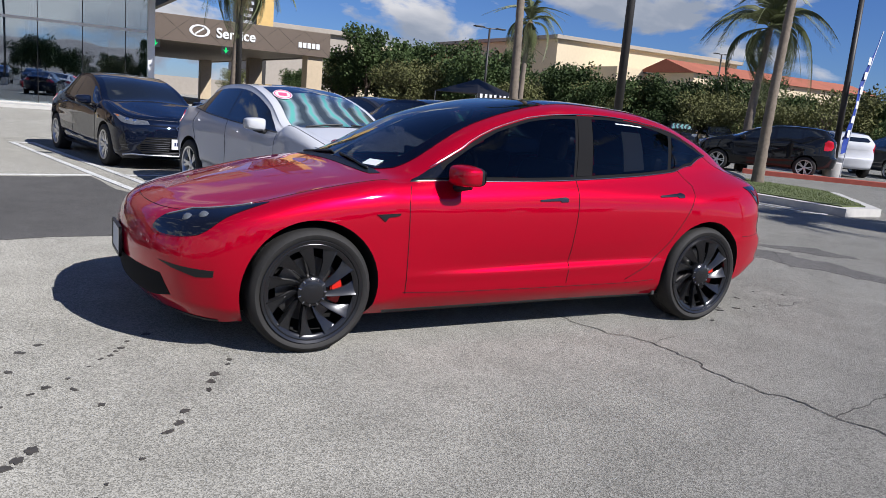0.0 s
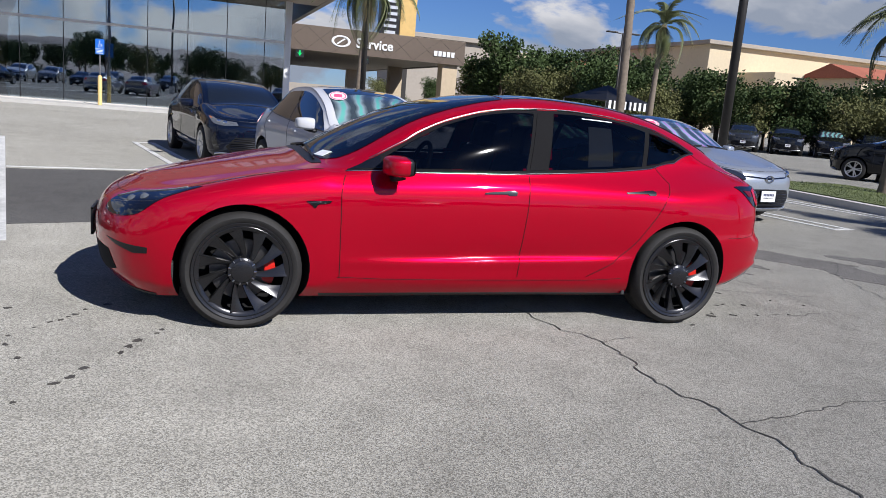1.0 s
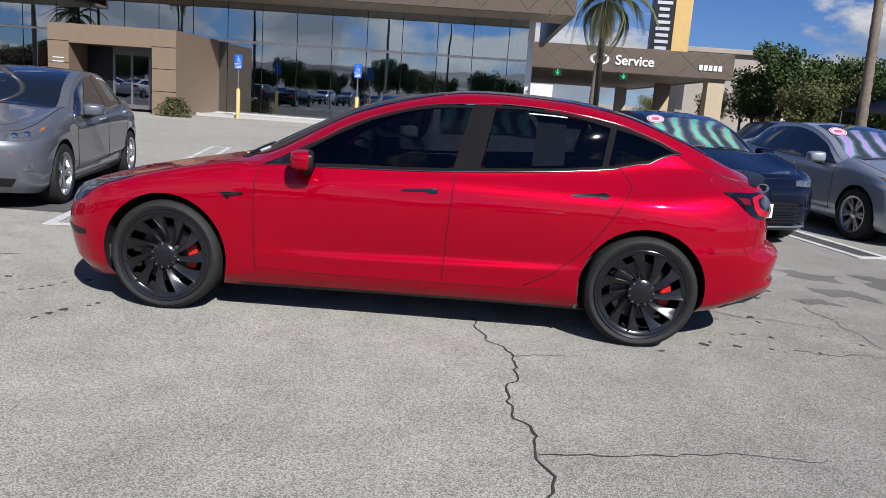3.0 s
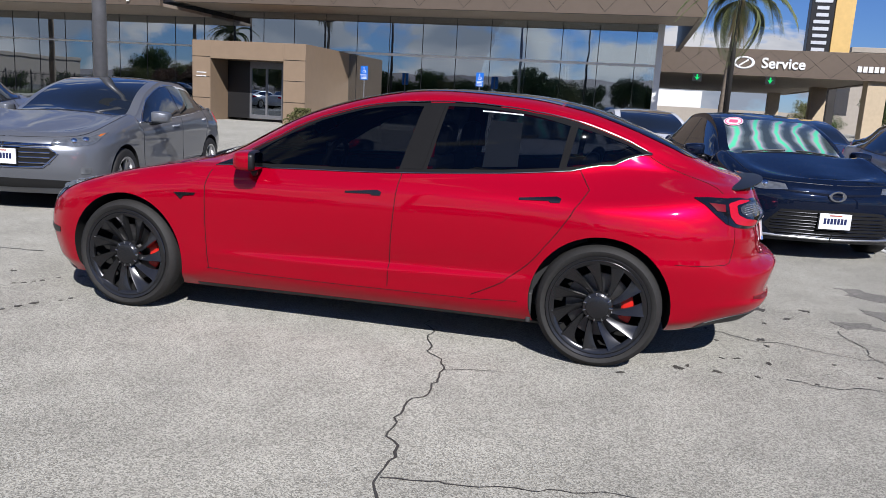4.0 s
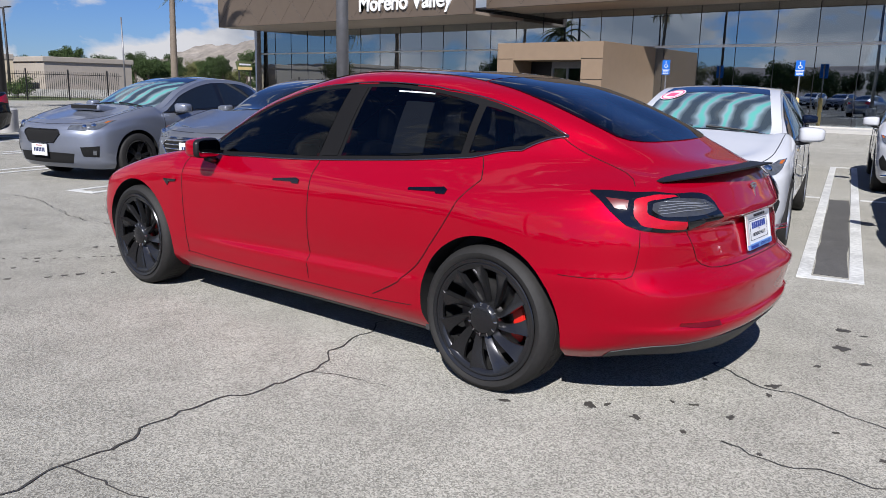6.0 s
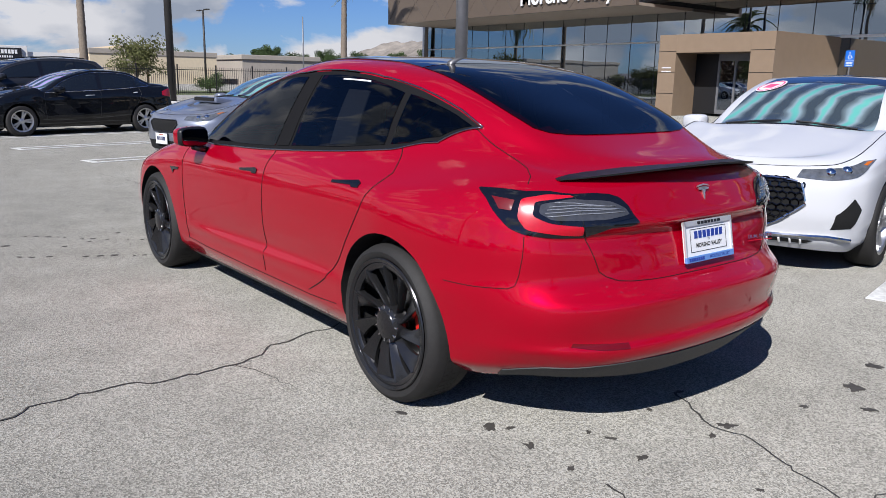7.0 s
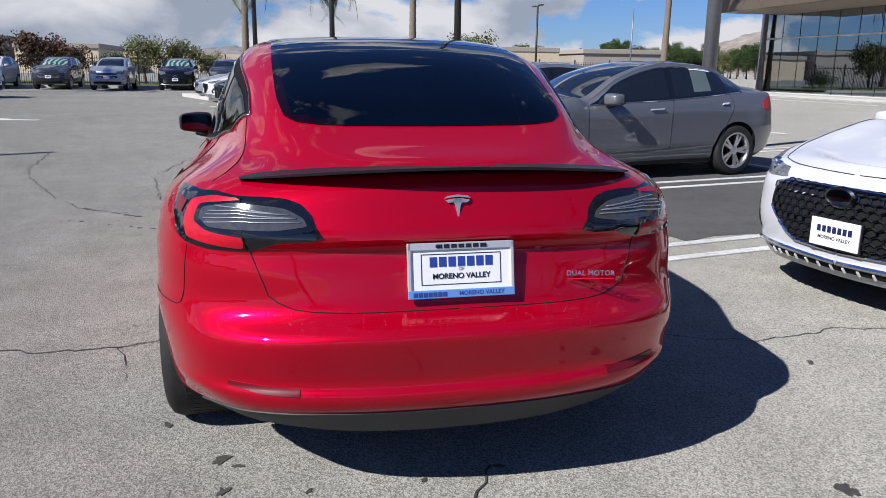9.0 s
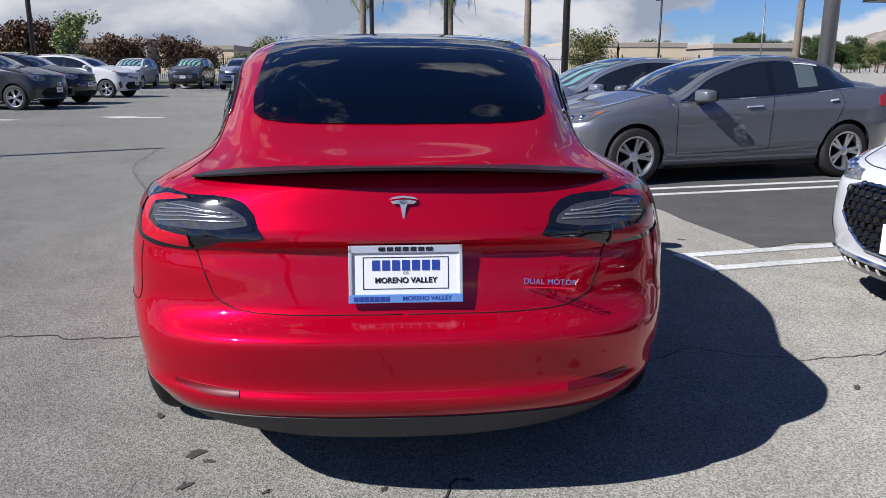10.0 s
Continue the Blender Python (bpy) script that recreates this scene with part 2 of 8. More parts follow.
M = dict(
    asphalt=asphalt("worn_asphalt", (0.348, 0.337, 0.298), (0.136, 0.132, 0.116)),
    sealed=asphalt("sealed_asphalt", (0.098, 0.096, 0.094), (0.045, 0.044, 0.043)),
    concrete=mat("concrete", (0.46, 0.45, 0.43), 0.85, grain=0.12, grain_scale=6, bump=0.15, bump_scale=90),
    kerb=mat("kerb_paint", (0.50, 0.485, 0.45), 0.8, grain=0.12, grain_scale=8, bump=0.1),
    line=mat("road_paint", (0.60, 0.60, 0.57), 0.75, grain=0.38, grain_scale=25, bump=0.2),
    crack=mat("crack_tar", (0.05, 0.048, 0.044), 0.9, grain=0.3, grain_scale=60),
    oil=mat("oil_stain", (0.062, 0.057, 0.05), 0.75, grain=0.4, grain_scale=40),
    red=paint("red_paint", (0.43, 0.0002, 0.0155), 0.42, 0.2, 0.34, 1.5),
    tint=mat("tinted_glass", (0.002, 0.004, 0.007), 0.008, spec=0.9, coat=1.0, coat_rough=0.0),
    sidetint=tinted("tinted_side_glass", (0.16, 0.168, 0.178), 1.40, 0.02),
    screen=tinted("windscreen_glass", (0.30, 0.32, 0.33), 1.5),
    reartint=tinted("tinted_rear_glass", (0.13, 0.135, 0.14), 1.55),
    cabin=mat("cabin_trim", (0.020, 0.020, 0.021), 0.75, grain=0.1, grain_scale=60),
    leather=mat("dark_seat_leather", (0.060, 0.060, 0.062), 0.5, grain=0.12, grain_scale=50),
    trim=mat("dark_chrome_trim", (0.34, 0.34, 0.35), 0.2, metal=1.0, grain=0.05),
    handle=mat("dark_chrome_handle", (0.09, 0.09, 0.095), 0.24, metal=1.0, grain=0.05),
    black=mat("gloss_black", (0.008, 0.008, 0.009), 0.12, coat=1.0, coat_rough=0.01),
    seam=mat("panel_gap", (0.012, 0.001, 0.001), 0.8),
    pillar=mat("pillar_vinyl", (0.012, 0.012, 0.013), 0.7, spec=0.05, grain=0.1, grain_scale=80),
    satin=mat("satin_black_trim", (0.011, 0.011, 0.012), 0.4, grain=0.1, grain_scale=90),
    well=mat("wheel_well_felt", (0.006, 0.006, 0.006), 0.95, grain=0.2, grain_scale=70),
    plastic=mat("grey_plastic", (0.045, 0.045, 0.047), 0.55, grain=0.15, grain_scale=120, bump=0.1, bump_scale=600),
    rubber=mat("tyre_rubber", (0.020, 0.019, 0.018), 0.7, grain=0.3, grain_scale=50, bump=0.15, bump_scale=400),
    rim=mat("dark_wheel_paint", (0.065, 0.065, 0.068), 0.2, metal=0.8, grain=0.1, grain_scale=80),
    alloy=mat("silver_alloy", (0.62, 0.62, 0.63), 0.28, metal=0.9, grain=0.06, grain_scale=60),
    disc=mat("brake_disc", (0.16, 0.155, 0.15), 0.4, metal=1.0, grain=0.2, grain_scale=120),
    caliper=mat("red_caliper", (0.62, 0.02, 0.012), 0.35, coat=0.5, grain=0.05),
    chrome=mat("chrome", (0.75, 0.75, 0.76), 0.1, metal=1.0, grain=0.04),
    lens=mat("clear_lens", (0.10, 0.11, 0.12), 0.03, spec=0.8, coat=1.0, grain=0.3, grain_scale=30),
    lamp_deep=mat("deep_red_lens", (0.13, 0.002, 0.006), 0.3, coat=0.25, grain=0.15, grain_scale=60),
    lamp_dark=mat("smoked_lens", (0.006, 0.006, 0.008), 0.06, coat=1.0, grain=0.3, grain_scale=30),
    lamp_red=mat("red_lens", (0.48, 0.004, 0.018), 0.25, coat=0.5, grain=0.15, grain_scale=60),
    lamp_white=mat("ribbed_white_lens", (0.32, 0.33, 0.35), 0.15, metal=0.5, coat=1.0, grain=0.35, grain_scale=80),
    amber=mat("amber_lens", (0.5, 0.12, 0.01), 0.15, coat=1.0),
    plate=mat("plate_white", (0.78, 0.79, 0.80), 0.45, grain=0.05, grain_scale=30),
    blue=mat("print_blue", (0.02, 0.05, 0.28), 0.5),
    ink=mat("print_black", (0.012, 0.012, 0.015), 0.5),
    signblue=mat("sign_blue", (0.01, 0.13, 0.55), 0.45, grain=0.06),
    white=mat("white_paint", (0.78, 0.78, 0.77), 0.45, grain=0.05, grain_scale=12),
    yellow=mat("bollard_yellow", (0.72, 0.53, 0.22), 0.6, grain=0.15, grain_scale=15),
    steel=mat("grey_steel", (0.25, 0.25, 0.26), 0.45, metal=0.6, grain=0.15, grain_scale=10),
    pole=mat("bronze_pole", (0.045, 0.042, 0.04), 0.5, metal=0.3, grain=0.2, grain_scale=12),
    bronze=mat("bronze_panel", (0.155, 0.120, 0.092), 0.42, metal=0.35, grain=0.07, grain_scale=3),
    soffit=mat("soffit_paint", (0.33, 0.27, 0.21), 0.6, grain=0.08, grain_scale=4),
    stucco=mat("tan_stucco", (0.52, 0.42, 0.29), 0.9, grain=0.1, grain_scale=5, bump=0.2, bump_scale=40),
    cream=mat("cream_stucco", (0.62, 0.52, 0.36), 0.9, grain=0.08, grain_scale=2, bump=0.2, bump_scale=40),
    rooftile=mat("clay_roof", (0.36, 0.12, 0.07), 0.85, grain=0.2, grain_scale=3),
    grey_wall=mat("grey_stucco", (0.36, 0.32, 0.27), 0.9, grain=0.1, grain_scale=2),
    mullion=mat("dark_mullion", (0.03, 0.03, 0.032), 0.4, metal=0.5),
    alu=mat("bright_aluminium", (0.72, 0.73, 0.74), 0.35, metal=0.6, grain=0.05),
    turf=mat("turf", (0.10, 0.12, 0.045), 0.9, grain=0.3, grain_scale=12),
    blade=mat("grass_blades", (0.12, 0.15, 0.05), 0.7, grain=0.3, grain_scale=5),
    bark=mat("palm_bark", (0.19, 0.155, 0.12), 0.9, grain=0.35, grain_scale=12, bump=0.6, bump_scale=30),
    treebark=mat("tree_bark", (0.12, 0.09, 0.07), 0.9, grain=0.3, grain_scale=14, bump=0.5),
    frond=mat("palm_frond", (0.125, 0.145, 0.060), 0.55, grain=0.25, grain_scale=4, vary=0.15),
    dry=mat("dry_frond", (0.27, 0.20, 0.11), 0.8, grain=0.3, grain_scale=6),
    leaf=mat("leaf_green", (0.050, 0.078, 0.026), 0.7, spec=0.2, grain=0.45, grain_scale=1.6, vary=0.25),
    leaf2=mat("leaf_olive", (0.125, 0.13, 0.05), 0.7, spec=0.2, grain=0.4, grain_scale=1.6, vary=0.25),
    leaf3=mat("leaf_brown", (0.12, 0.065, 0.035), 0.7, grain=0.4, grain_scale=1.6, vary=0.2),
    hill=mat("dry_hill", (0.22, 0.195, 0.165), 0.95, grain=0.55, grain_scale=0.16, bump=1.0, bump_scale=0.1),
    iron=mat("black_iron", (0.012, 0.012, 0.013), 0.5),
    kerbred=mat("red_kerb", (0.42, 0.10, 0.07), 0.8, grain=0.2, grain_scale=6),
    green=mat("arrow_green", (0.0, 0.35, 0.08), 0.4, emit=((0.0, 0.9, 0.2), 0.5)),
)

# ---- mesh helpers ----


def mesh_of(name, bm, mats, smooth=False, angle=None):
    me = bpy.data.meshes.new(name)
    bm.normal_update()
    bm.to_mesh(me)
    bm.free()
    for m in mats if isinstance(mats, (list, tuple)) else [mats]:
        me.materials.append(m)
    if smooth:
        for p in me.polygons:
            p.use_smooth = True
        if angle:
            me.set_sharp_from_angle(angle=radians(angle))
    return me


def part(name, bm, material, parent, label="", smooth=False, angle=None):
    me = bm if isinstance(bm, bpy.types.Mesh) else mesh_of(name, bm, material, smooth, angle)
    ob = new(name, me)
    ob.parent = parent
    if label:
        tagged(ob, label)
    return ob


def thing(name, label, category, m=None, group="", kind=""):
    ob = new(name)
    if m is not None:
        ob.matrix_basis = m
    return tagged(ob, label, category, group, kind)


def solid(name, bm, material, label, category, kind="", group="", m=None, smooth=False, angle=None):
    ob = new(name, mesh_of(name, bm, material, smooth, angle))
    if m is not None:
        ob.matrix_basis = m
    return tagged(ob, label, category, group, kind)


def box(x0, x1, y0, y1, z0, z1, bm=None, bevel=0.0):
    bm = bm or bmesh.new()
    r = bmesh.ops.create_cube(bm, size=1.0)
    vs = r["verts"]
    bmesh.ops.scale(bm, vec=(x1 - x0, y1 - y0, z1 - z0), verts=vs)
    bmesh.ops.translate(bm, vec=((x0 + x1) / 2, (y0 + y1) / 2, (z0 + z1) / 2), verts=vs)
    if bevel:
        es = list({e for v in vs for e in v.link_edges})
        bmesh.ops.bevel(bm, geom=es, offset=bevel, segments=2, affect="EDGES", profile=0.5)
    return bm


def lathe(profile, n=32, bm=None, axis="z"):
    """Spin a profile of (radius, height) about z, or about y."""
    bm = bm or bmesh.new()
    rings = []
    for r, h in profile:
        ring = []
        for i in range(n):
            a = 2 * math.pi * i / n
            p = (r * math.cos(a), r * math.sin(a), h) if axis == "z" else (r * math.cos(a), h, r * math.sin(a))
            ring.append(bm.verts.new(p))
        rings.append(ring)
    for a, b in zip(rings, rings[1:]):
        for i in range(n):
            bm.faces.new((a[i], a[(i + 1) % n], b[(i + 1) % n], b[i]))
    return bm


def tube(points, r, n=8, bm=None, taper=None):
    bm = bm or bmesh.new()
    pts = [Vector(p) for p in points]
    rings = []
    for i, p in enumerate(pts):
        d = (pts[min(i + 1, len(pts) - 1)] - pts[max(i - 1, 0)]).normalized()
        side = d.cross(Vector((0, 0, 1)))
        if side.length < 1e-3:
            side = d.cross(Vector((0, 1, 0)))
        side.normalize()
        up = side.cross(d)
        rr = r if taper is None else r + (taper - r) * i / (len(pts) - 1)
        rings.append([bm.verts.new(p + (side * math.cos(2 * math.pi * k / n) + up * math.sin(2 * math.pi * k / n)) * rr) for k in range(n)])
    for a, b in zip(rings, rings[1:]):
        for k in range(n):
            bm.faces.new((a[k], a[(k + 1) % n], b[(k + 1) % n], b[k]))
    bm.faces.new(rings[0][::-1])
    bm.faces.new(rings[-1])
    return bm


def plate_of(outline, y0, y1, bm=None):
    """A flat plate from an outline in x, z between two depths."""
    bm = bm or bmesh.new()
    a = [bm.verts.new((x, y0, z)) for x, z in outline]
    b = [bm.verts.new((x, y1, z)) for x, z in outline]
    bm.faces.new(a)
    bm.faces.new(b[::-1])
    for i in range(len(a)):
        j = (i + 1) % len(a)
        bm.faces.new((a[j], a[i], b[i], b[j]))
    bmesh.ops.recalc_face_normals(bm, faces=bm.faces)
    return bm


def slab(outline, z0, z1, bm=None):
    """A flat slab from an outline in x, y."""
    bm = bm or bmesh.new()
    a = [bm.verts.new((x, y, z1)) for x, y in outline]
    b = [bm.verts.new((x, y, z0)) for x, y in outline]
    bm.faces.new(a)
    bm.faces.new(b[::-1])
    for i in range(len(a)):
        j = (i + 1) % len(a)
        bm.faces.new((a[j], a[i], b[i], b[j]))
    bmesh.ops.recalc_face_normals(bm, faces=bm.faces)
    return bm


def writing(name, text, size, m, material, parent=None, label="", depth=0.0, space=1.0, bold=0.0):
    cu = bpy.data.curves.new(name, "FONT")
    cu.body, cu.size, cu.align_x, cu.align_y = text, size, "CENTER", "CENTER"
    cu.extrude, cu.space_character, cu.offset = depth, space, bold
    tmp = bpy.data.objects.new(name, cu)
    scene.collection.objects.link(tmp)
    me = bpy.data.meshes.new_from_object(tmp.evaluated_get(bpy.context.evaluated_depsgraph_get()))
    bpy.data.objects.remove(tmp)
    me.materials.clear()
    me.materials.append(material)
    me.name = name
    ob = new(name, me)
    ob.parent = parent
    ob.matrix_basis = m
    if label:
        tagged(ob, label)
    return ob


# ---- car bodies: level lines wound round the body, joined by splines ----
# stations: nose centre, nose, corner, ... cowl at 7, doors 8 to 11, rear wheel 12, tail centre 17


def lv(xs, ys, zs):
    return np.array([xs, ys, zs], float).T


FAST_LEVELS = [
    lv([-2.17, -2.13, -2.03, -1.91, -1.78, -1.44, -1.05, -.85, -.35, .25, .85, 1.2, 1.44, 1.82, 2.05, 2.20, 2.27, 2.29],
       [0, .40, .65, .77, .80, .80, .80, .80, .80, .80, .80, .80, .80, .77, .68, .55, .30, 0],
       [.19, .19, .18, .17, .17, .17, .17, .17, .175, .18, .18, .18, .20, .22, .26, .27, .25, .245]),
    lv([-2.245, -2.20, -2.085, -1.95, -1.79, -1.44, -1.05, -.85, -.35, .25, .85, 1.2, 1.44, 1.82, 2.11, 2.26, 2.33, 2.35],
       [0, .40, .68, .81, .865, .885, .872, .868, .868, .868, .87, .88, .89, .85, .72, .56, .30, 0],
       [.27, .27, .26, .25, .24, .25, .245, .25, .26, .275, .285, .29, .30, .28, .33, .335, .33, .33]),
    lv([-2.275, -2.235, -2.12, -1.98, -1.80, -1.44, -1.05, -.85, -.35, .25, .85, 1.2, 1.44, 1.83, 2.15, 2.315, 2.385, 2.405],
       [0, .40, .70, .84, .90, .915, .905, .90, .902, .908, .912, .915, .92, .885, .755, .58, .31, 0],
       [.45, .45, .44, .43, .42, .42, .40, .38, .385, .41, .44, .45, .46, .47, .54, .57, .575, .575]),
    lv([-2.27, -2.23, -2.115, -1.98, -1.80, -1.44, -1.05, -.85, -.35, .25, .85, 1.2, 1.44, 1.83, 2.14, 2.27, 2.315, 2.33],
       [0, .40, .69, .83, .90, .92, .915, .91, .912, .916, .92, .92, .922, .895, .765, .58, .31, 0],
       [.56, .56, .56, .57, .60, .64, .60, .58, .58, .60, .62, .63, .64, .635, .635, .645, .645, .645]),
    lv([-2.22, -2.18, -2.07, -1.95, -1.78, -1.44, -1.05, -.85, -.35, .25, .85, 1.2, 1.44, 1.83, 2.10, 2.24, 2.298, 2.312],
       [0, .40, .66, .80, .875, .90, .905, .905, .905, .905, .905, .905, .90, .86, .755, .60, .31, 0],
       [.66, .665, .67, .68, .72, .78, .80, .80, .81, .83, .86, .87, .87, .86, .845, .84, .838, .838]),
    lv([-2.12, -2.08, -1.98, -1.86, -1.70, -1.40, -1.05, -.85, -.35, .25, .85, 1.2, 1.44, 1.80, 2.02, 2.16, 2.235, 2.25],
       [0, .38, .60, .72, .80, .835, .845, .85, .858, .86, .853, .825, .785, .725, .665, .57, .30, 0],
       [.715, .72, .73, .745, .785, .855, .905, .92, .945, .97, 1.01, 1.04, 1.055, 1.035, 1.00, .985, .985, .985]),
    lv([-2.07, -2.02, -1.90, -1.76, -1.60, -1.35, -1.06, -.80, -.35, .25, .85, 1.2, 1.44, 1.72, 1.93, 2.07, 2.175, 2.20],
       [0, .33, .53, .64, .70, .74, .755, .765, .695, .635, .62, .62, .62, .615, .585, .50, .27, 0],
       [.735, .74, .755, .78, .815, .875, .93, .965, 1.195, 1.355, 1.36, 1.305, 1.225, 1.12, 1.05, 1.03, 1.025, 1.02]),
    lv([-2.04, -1.96, -1.83, -1.68, -1.52, -1.30, -1.07, -.83, -.35, .25, .85, 1.2, 1.44, 1.72, 1.90, 2.04, 2.15, 2.18],
       [0, .25, .40, .48, .52, .55, .58, .66, .60, .545, .53, .525, .515, .50, .46, .36, .19, 0],
       [.745, .76, .785, .815, .85, .90, .943, 1.0, 1.255, 1.41, 1.41, 1.365, 1.30, 1.195, 1.115, 1.07, 1.045, 1.035]),
    lv([-2.02, -1.92, -1.78, -1.62, -1.45, -1.25, -1.06, -.85, -.35, .25, .85, 1.2, 1.44, 1.72, 1.90, 2.03, 2.13, 2.16],
       [0] * 18,
       [.755, .785, .815, .85, .885, .925, .965, 1.085, 1.315, 1.435, 1.443, 1.40, 1.335, 1.22, 1.14, 1.085, 1.055, 1.045]),
]


def variant(kind):
    """Other bodies from the same lines: (levels, front axle, rear axle, tyre radius)."""
    L = [l.copy() for l in FAST_LEVELS]
    if kind == "fastback":
        return L, -1.4375, 1.4375, 0.336
    for k, l in enumerate(L):
        if kind == "sedan":
            l[:, 1] *= 0.975
            front = l[:, 0] < -1.0
            l[front, 2] += 0.085 * (k >= 3) - 0.03 * (k >= 7)
            if k >= 6:
                deck = np.clip((l[:, 0] - 1.25) / 0.3, 0, 1)
                l[:, 2] -= 0.055 * deck * np.clip((2.1 - l[:, 0]) / 0.4, 0, 1)
            if k >= 5:
                l[:, 2] += 0.05 * np.clip((l[:, 0] - 1.7) / 0.3, 0, 1)
                l[:, 0] += 0.06 * (l[:, 0] > 1.9)
        else:
            tall = 0.10 if k < 2 else 0.16
            l[:, 2] += tall + (0.16 * (k >= 4)) * (l[:, 0] < -1.0) + 0.10 * (k >= 4) * (l[:, 0] >= -1.0)
            l[:, 1] *= 1.03
            if k >= 5:
                rear = np.clip((l[:, 0] - 0.6) / 0.9, 0, 1)
                if k == 5:
                    l[12:, 2] += 0.08
                    l[13:, 1] = np.array([.82, .80, .66, .33, 0])
                    l[13:, 0] = np.array([1.8, 2.05, 2.2, 2.27, 2.28])
                if k == 6:
                    l[10:, 2] = np.array([1.66, 1.655, 1.645, 1.62, 1.60, 1.57, 1.56, 1.56])
                    l[10:, 1] = np.array([.67, .67, .665, .65, .62, .50, .27, 0])
                    l[10:, 0] = np.array([.85, 1.2, 1.44, 1.72, 1.90, 2.0, 2.03, 2.04])
                if k == 7:
                    l[10:, 2] = np.array([1.715, 1.71, 1.70, 1.68, 1.66, 1.64, 1.63, 1.63])
                    l[10:, 1] = np.array([.58, .58, .575, .56, .52, .40, .2, 0])
                    l[10:, 0] = np.array([.85, 1.2, 1.44, 1.70, 1.86, 1.95, 1.99, 2.0])
                if k == 8:
                    l[10:, 2] = np.array([1.745, 1.745, 1.735, 1.715, 1.695, 1.675, 1.665, 1.66])
                    l[10:, 0] = np.array([.85, 1.2, 1.44, 1.68, 1.82, 1.9, 1.94, 1.95])
    if kind == "sedan":
        return L, -1.40, 1.40, 0.325
    return L, -1.42, 1.42, 0.37


def creased(L):
    """Two more lines: a tuck along the doors under the lower crease, and the hollow of the tail under its upper edge."""
    tuck = np.array([0, 0, 0, 0, 0, 0, .3, .8, 1, 1, .9, .5, 0, 0, 0, 0, 0, 0])
    L[2][:, 1] += 0.008 * tuck
    L[3][:, 1] -= 0.006 * tuck
    door = (L[1] + L[2]) / 2
    door[:, 1] -= 0.007 * tuck
    door[:, 2] += (L[2][:, 2] - 0.045 - door[:, 2]) * tuck
    top = (L[3] + L[4]) / 2
    hollow = np.array([0] * 14 + [.15, .8, 1, 1])
    top[:, 2] += (L[4][:, 2] - 0.035 - top[:, 2]) * hollow
    top[:, 0] += -0.016 * hollow
    return [L[0], L[1], door, L[2], L[3], top, L[4], L[5], L[6], L[7], L[8]]


def vmap(v):
    """Level numbers as counted without the two creases."""
    return np.interp(v, [0, 1, 1.5, 2, 3, 3.5, 4, 8], [0, 1, 2, 3, 4, 5, 6, 10])


def spline(P, t):
    """Catmull-Rom through the rows of P (n, ..., 3) at t in station units."""
    n = len(P)
    t = np.clip(np.asarray(t, float), 0, n - 1)
    i = np.minimum(t.astype(int), n - 2)
    f = (t - i).reshape((-1,) + (1,) * (P.ndim - 1))
    a, b, c, d = P[np.maximum(i - 1, 0)], P[i], P[i + 1], P[np.minimum(i + 2, n - 1)]
    first, last = (i == 0), (i == n - 2)
    sh = (-1,) + (1,) * (P.ndim - 1)
    a = np.where(first.reshape(sh), 2 * b - c, a)
    d = np.where(last.reshape(sh), 2 * c - b, d)
    return 0.5 * (2 * b + (c - a) * f + (2 * a - 5 * b + 4 * c - d) * f**2 + (3 * b - a - 3 * c + d) * f**3)


def spline_each(P, t):
    """Catmull-Rom down each column of P (levels, n, 3), one parameter a column."""
    k, n = P.shape[:2]
    t = np.clip(t, 0, k - 1)
    i = np.minimum(t.astype(int), k - 2)
    f, c = (t - i)[:, None], np.arange(n)
    a, b, d, e = P[np.maximum(i - 1, 0), c], P[i, c], P[i + 1, c], P[np.minimum(i + 2, k - 1), c]
    a = np.where((i == 0)[:, None], 2 * b - d, a)
    e = np.where((i == k - 2)[:, None], 2 * d - b, e)
    return 0.5 * (2 * b + (d - a) * f + (2 * a - 5 * b + 4 * d - e) * f**2 + (3 * b - a - 3 * d + e) * f**3)


def within(x, y, loop):
    """Whether a point lies inside a closed outline."""
    hit = False
    for a in range(len(loop)):
        (x0, y0), (x1, y1) = loop[a], loop[a - 1]
        if (y0 > y) != (y1 > y) and x < (x1 - x0) * (y - y0) / (y1 - y0) + x0:
            hit = not hit
    return hit


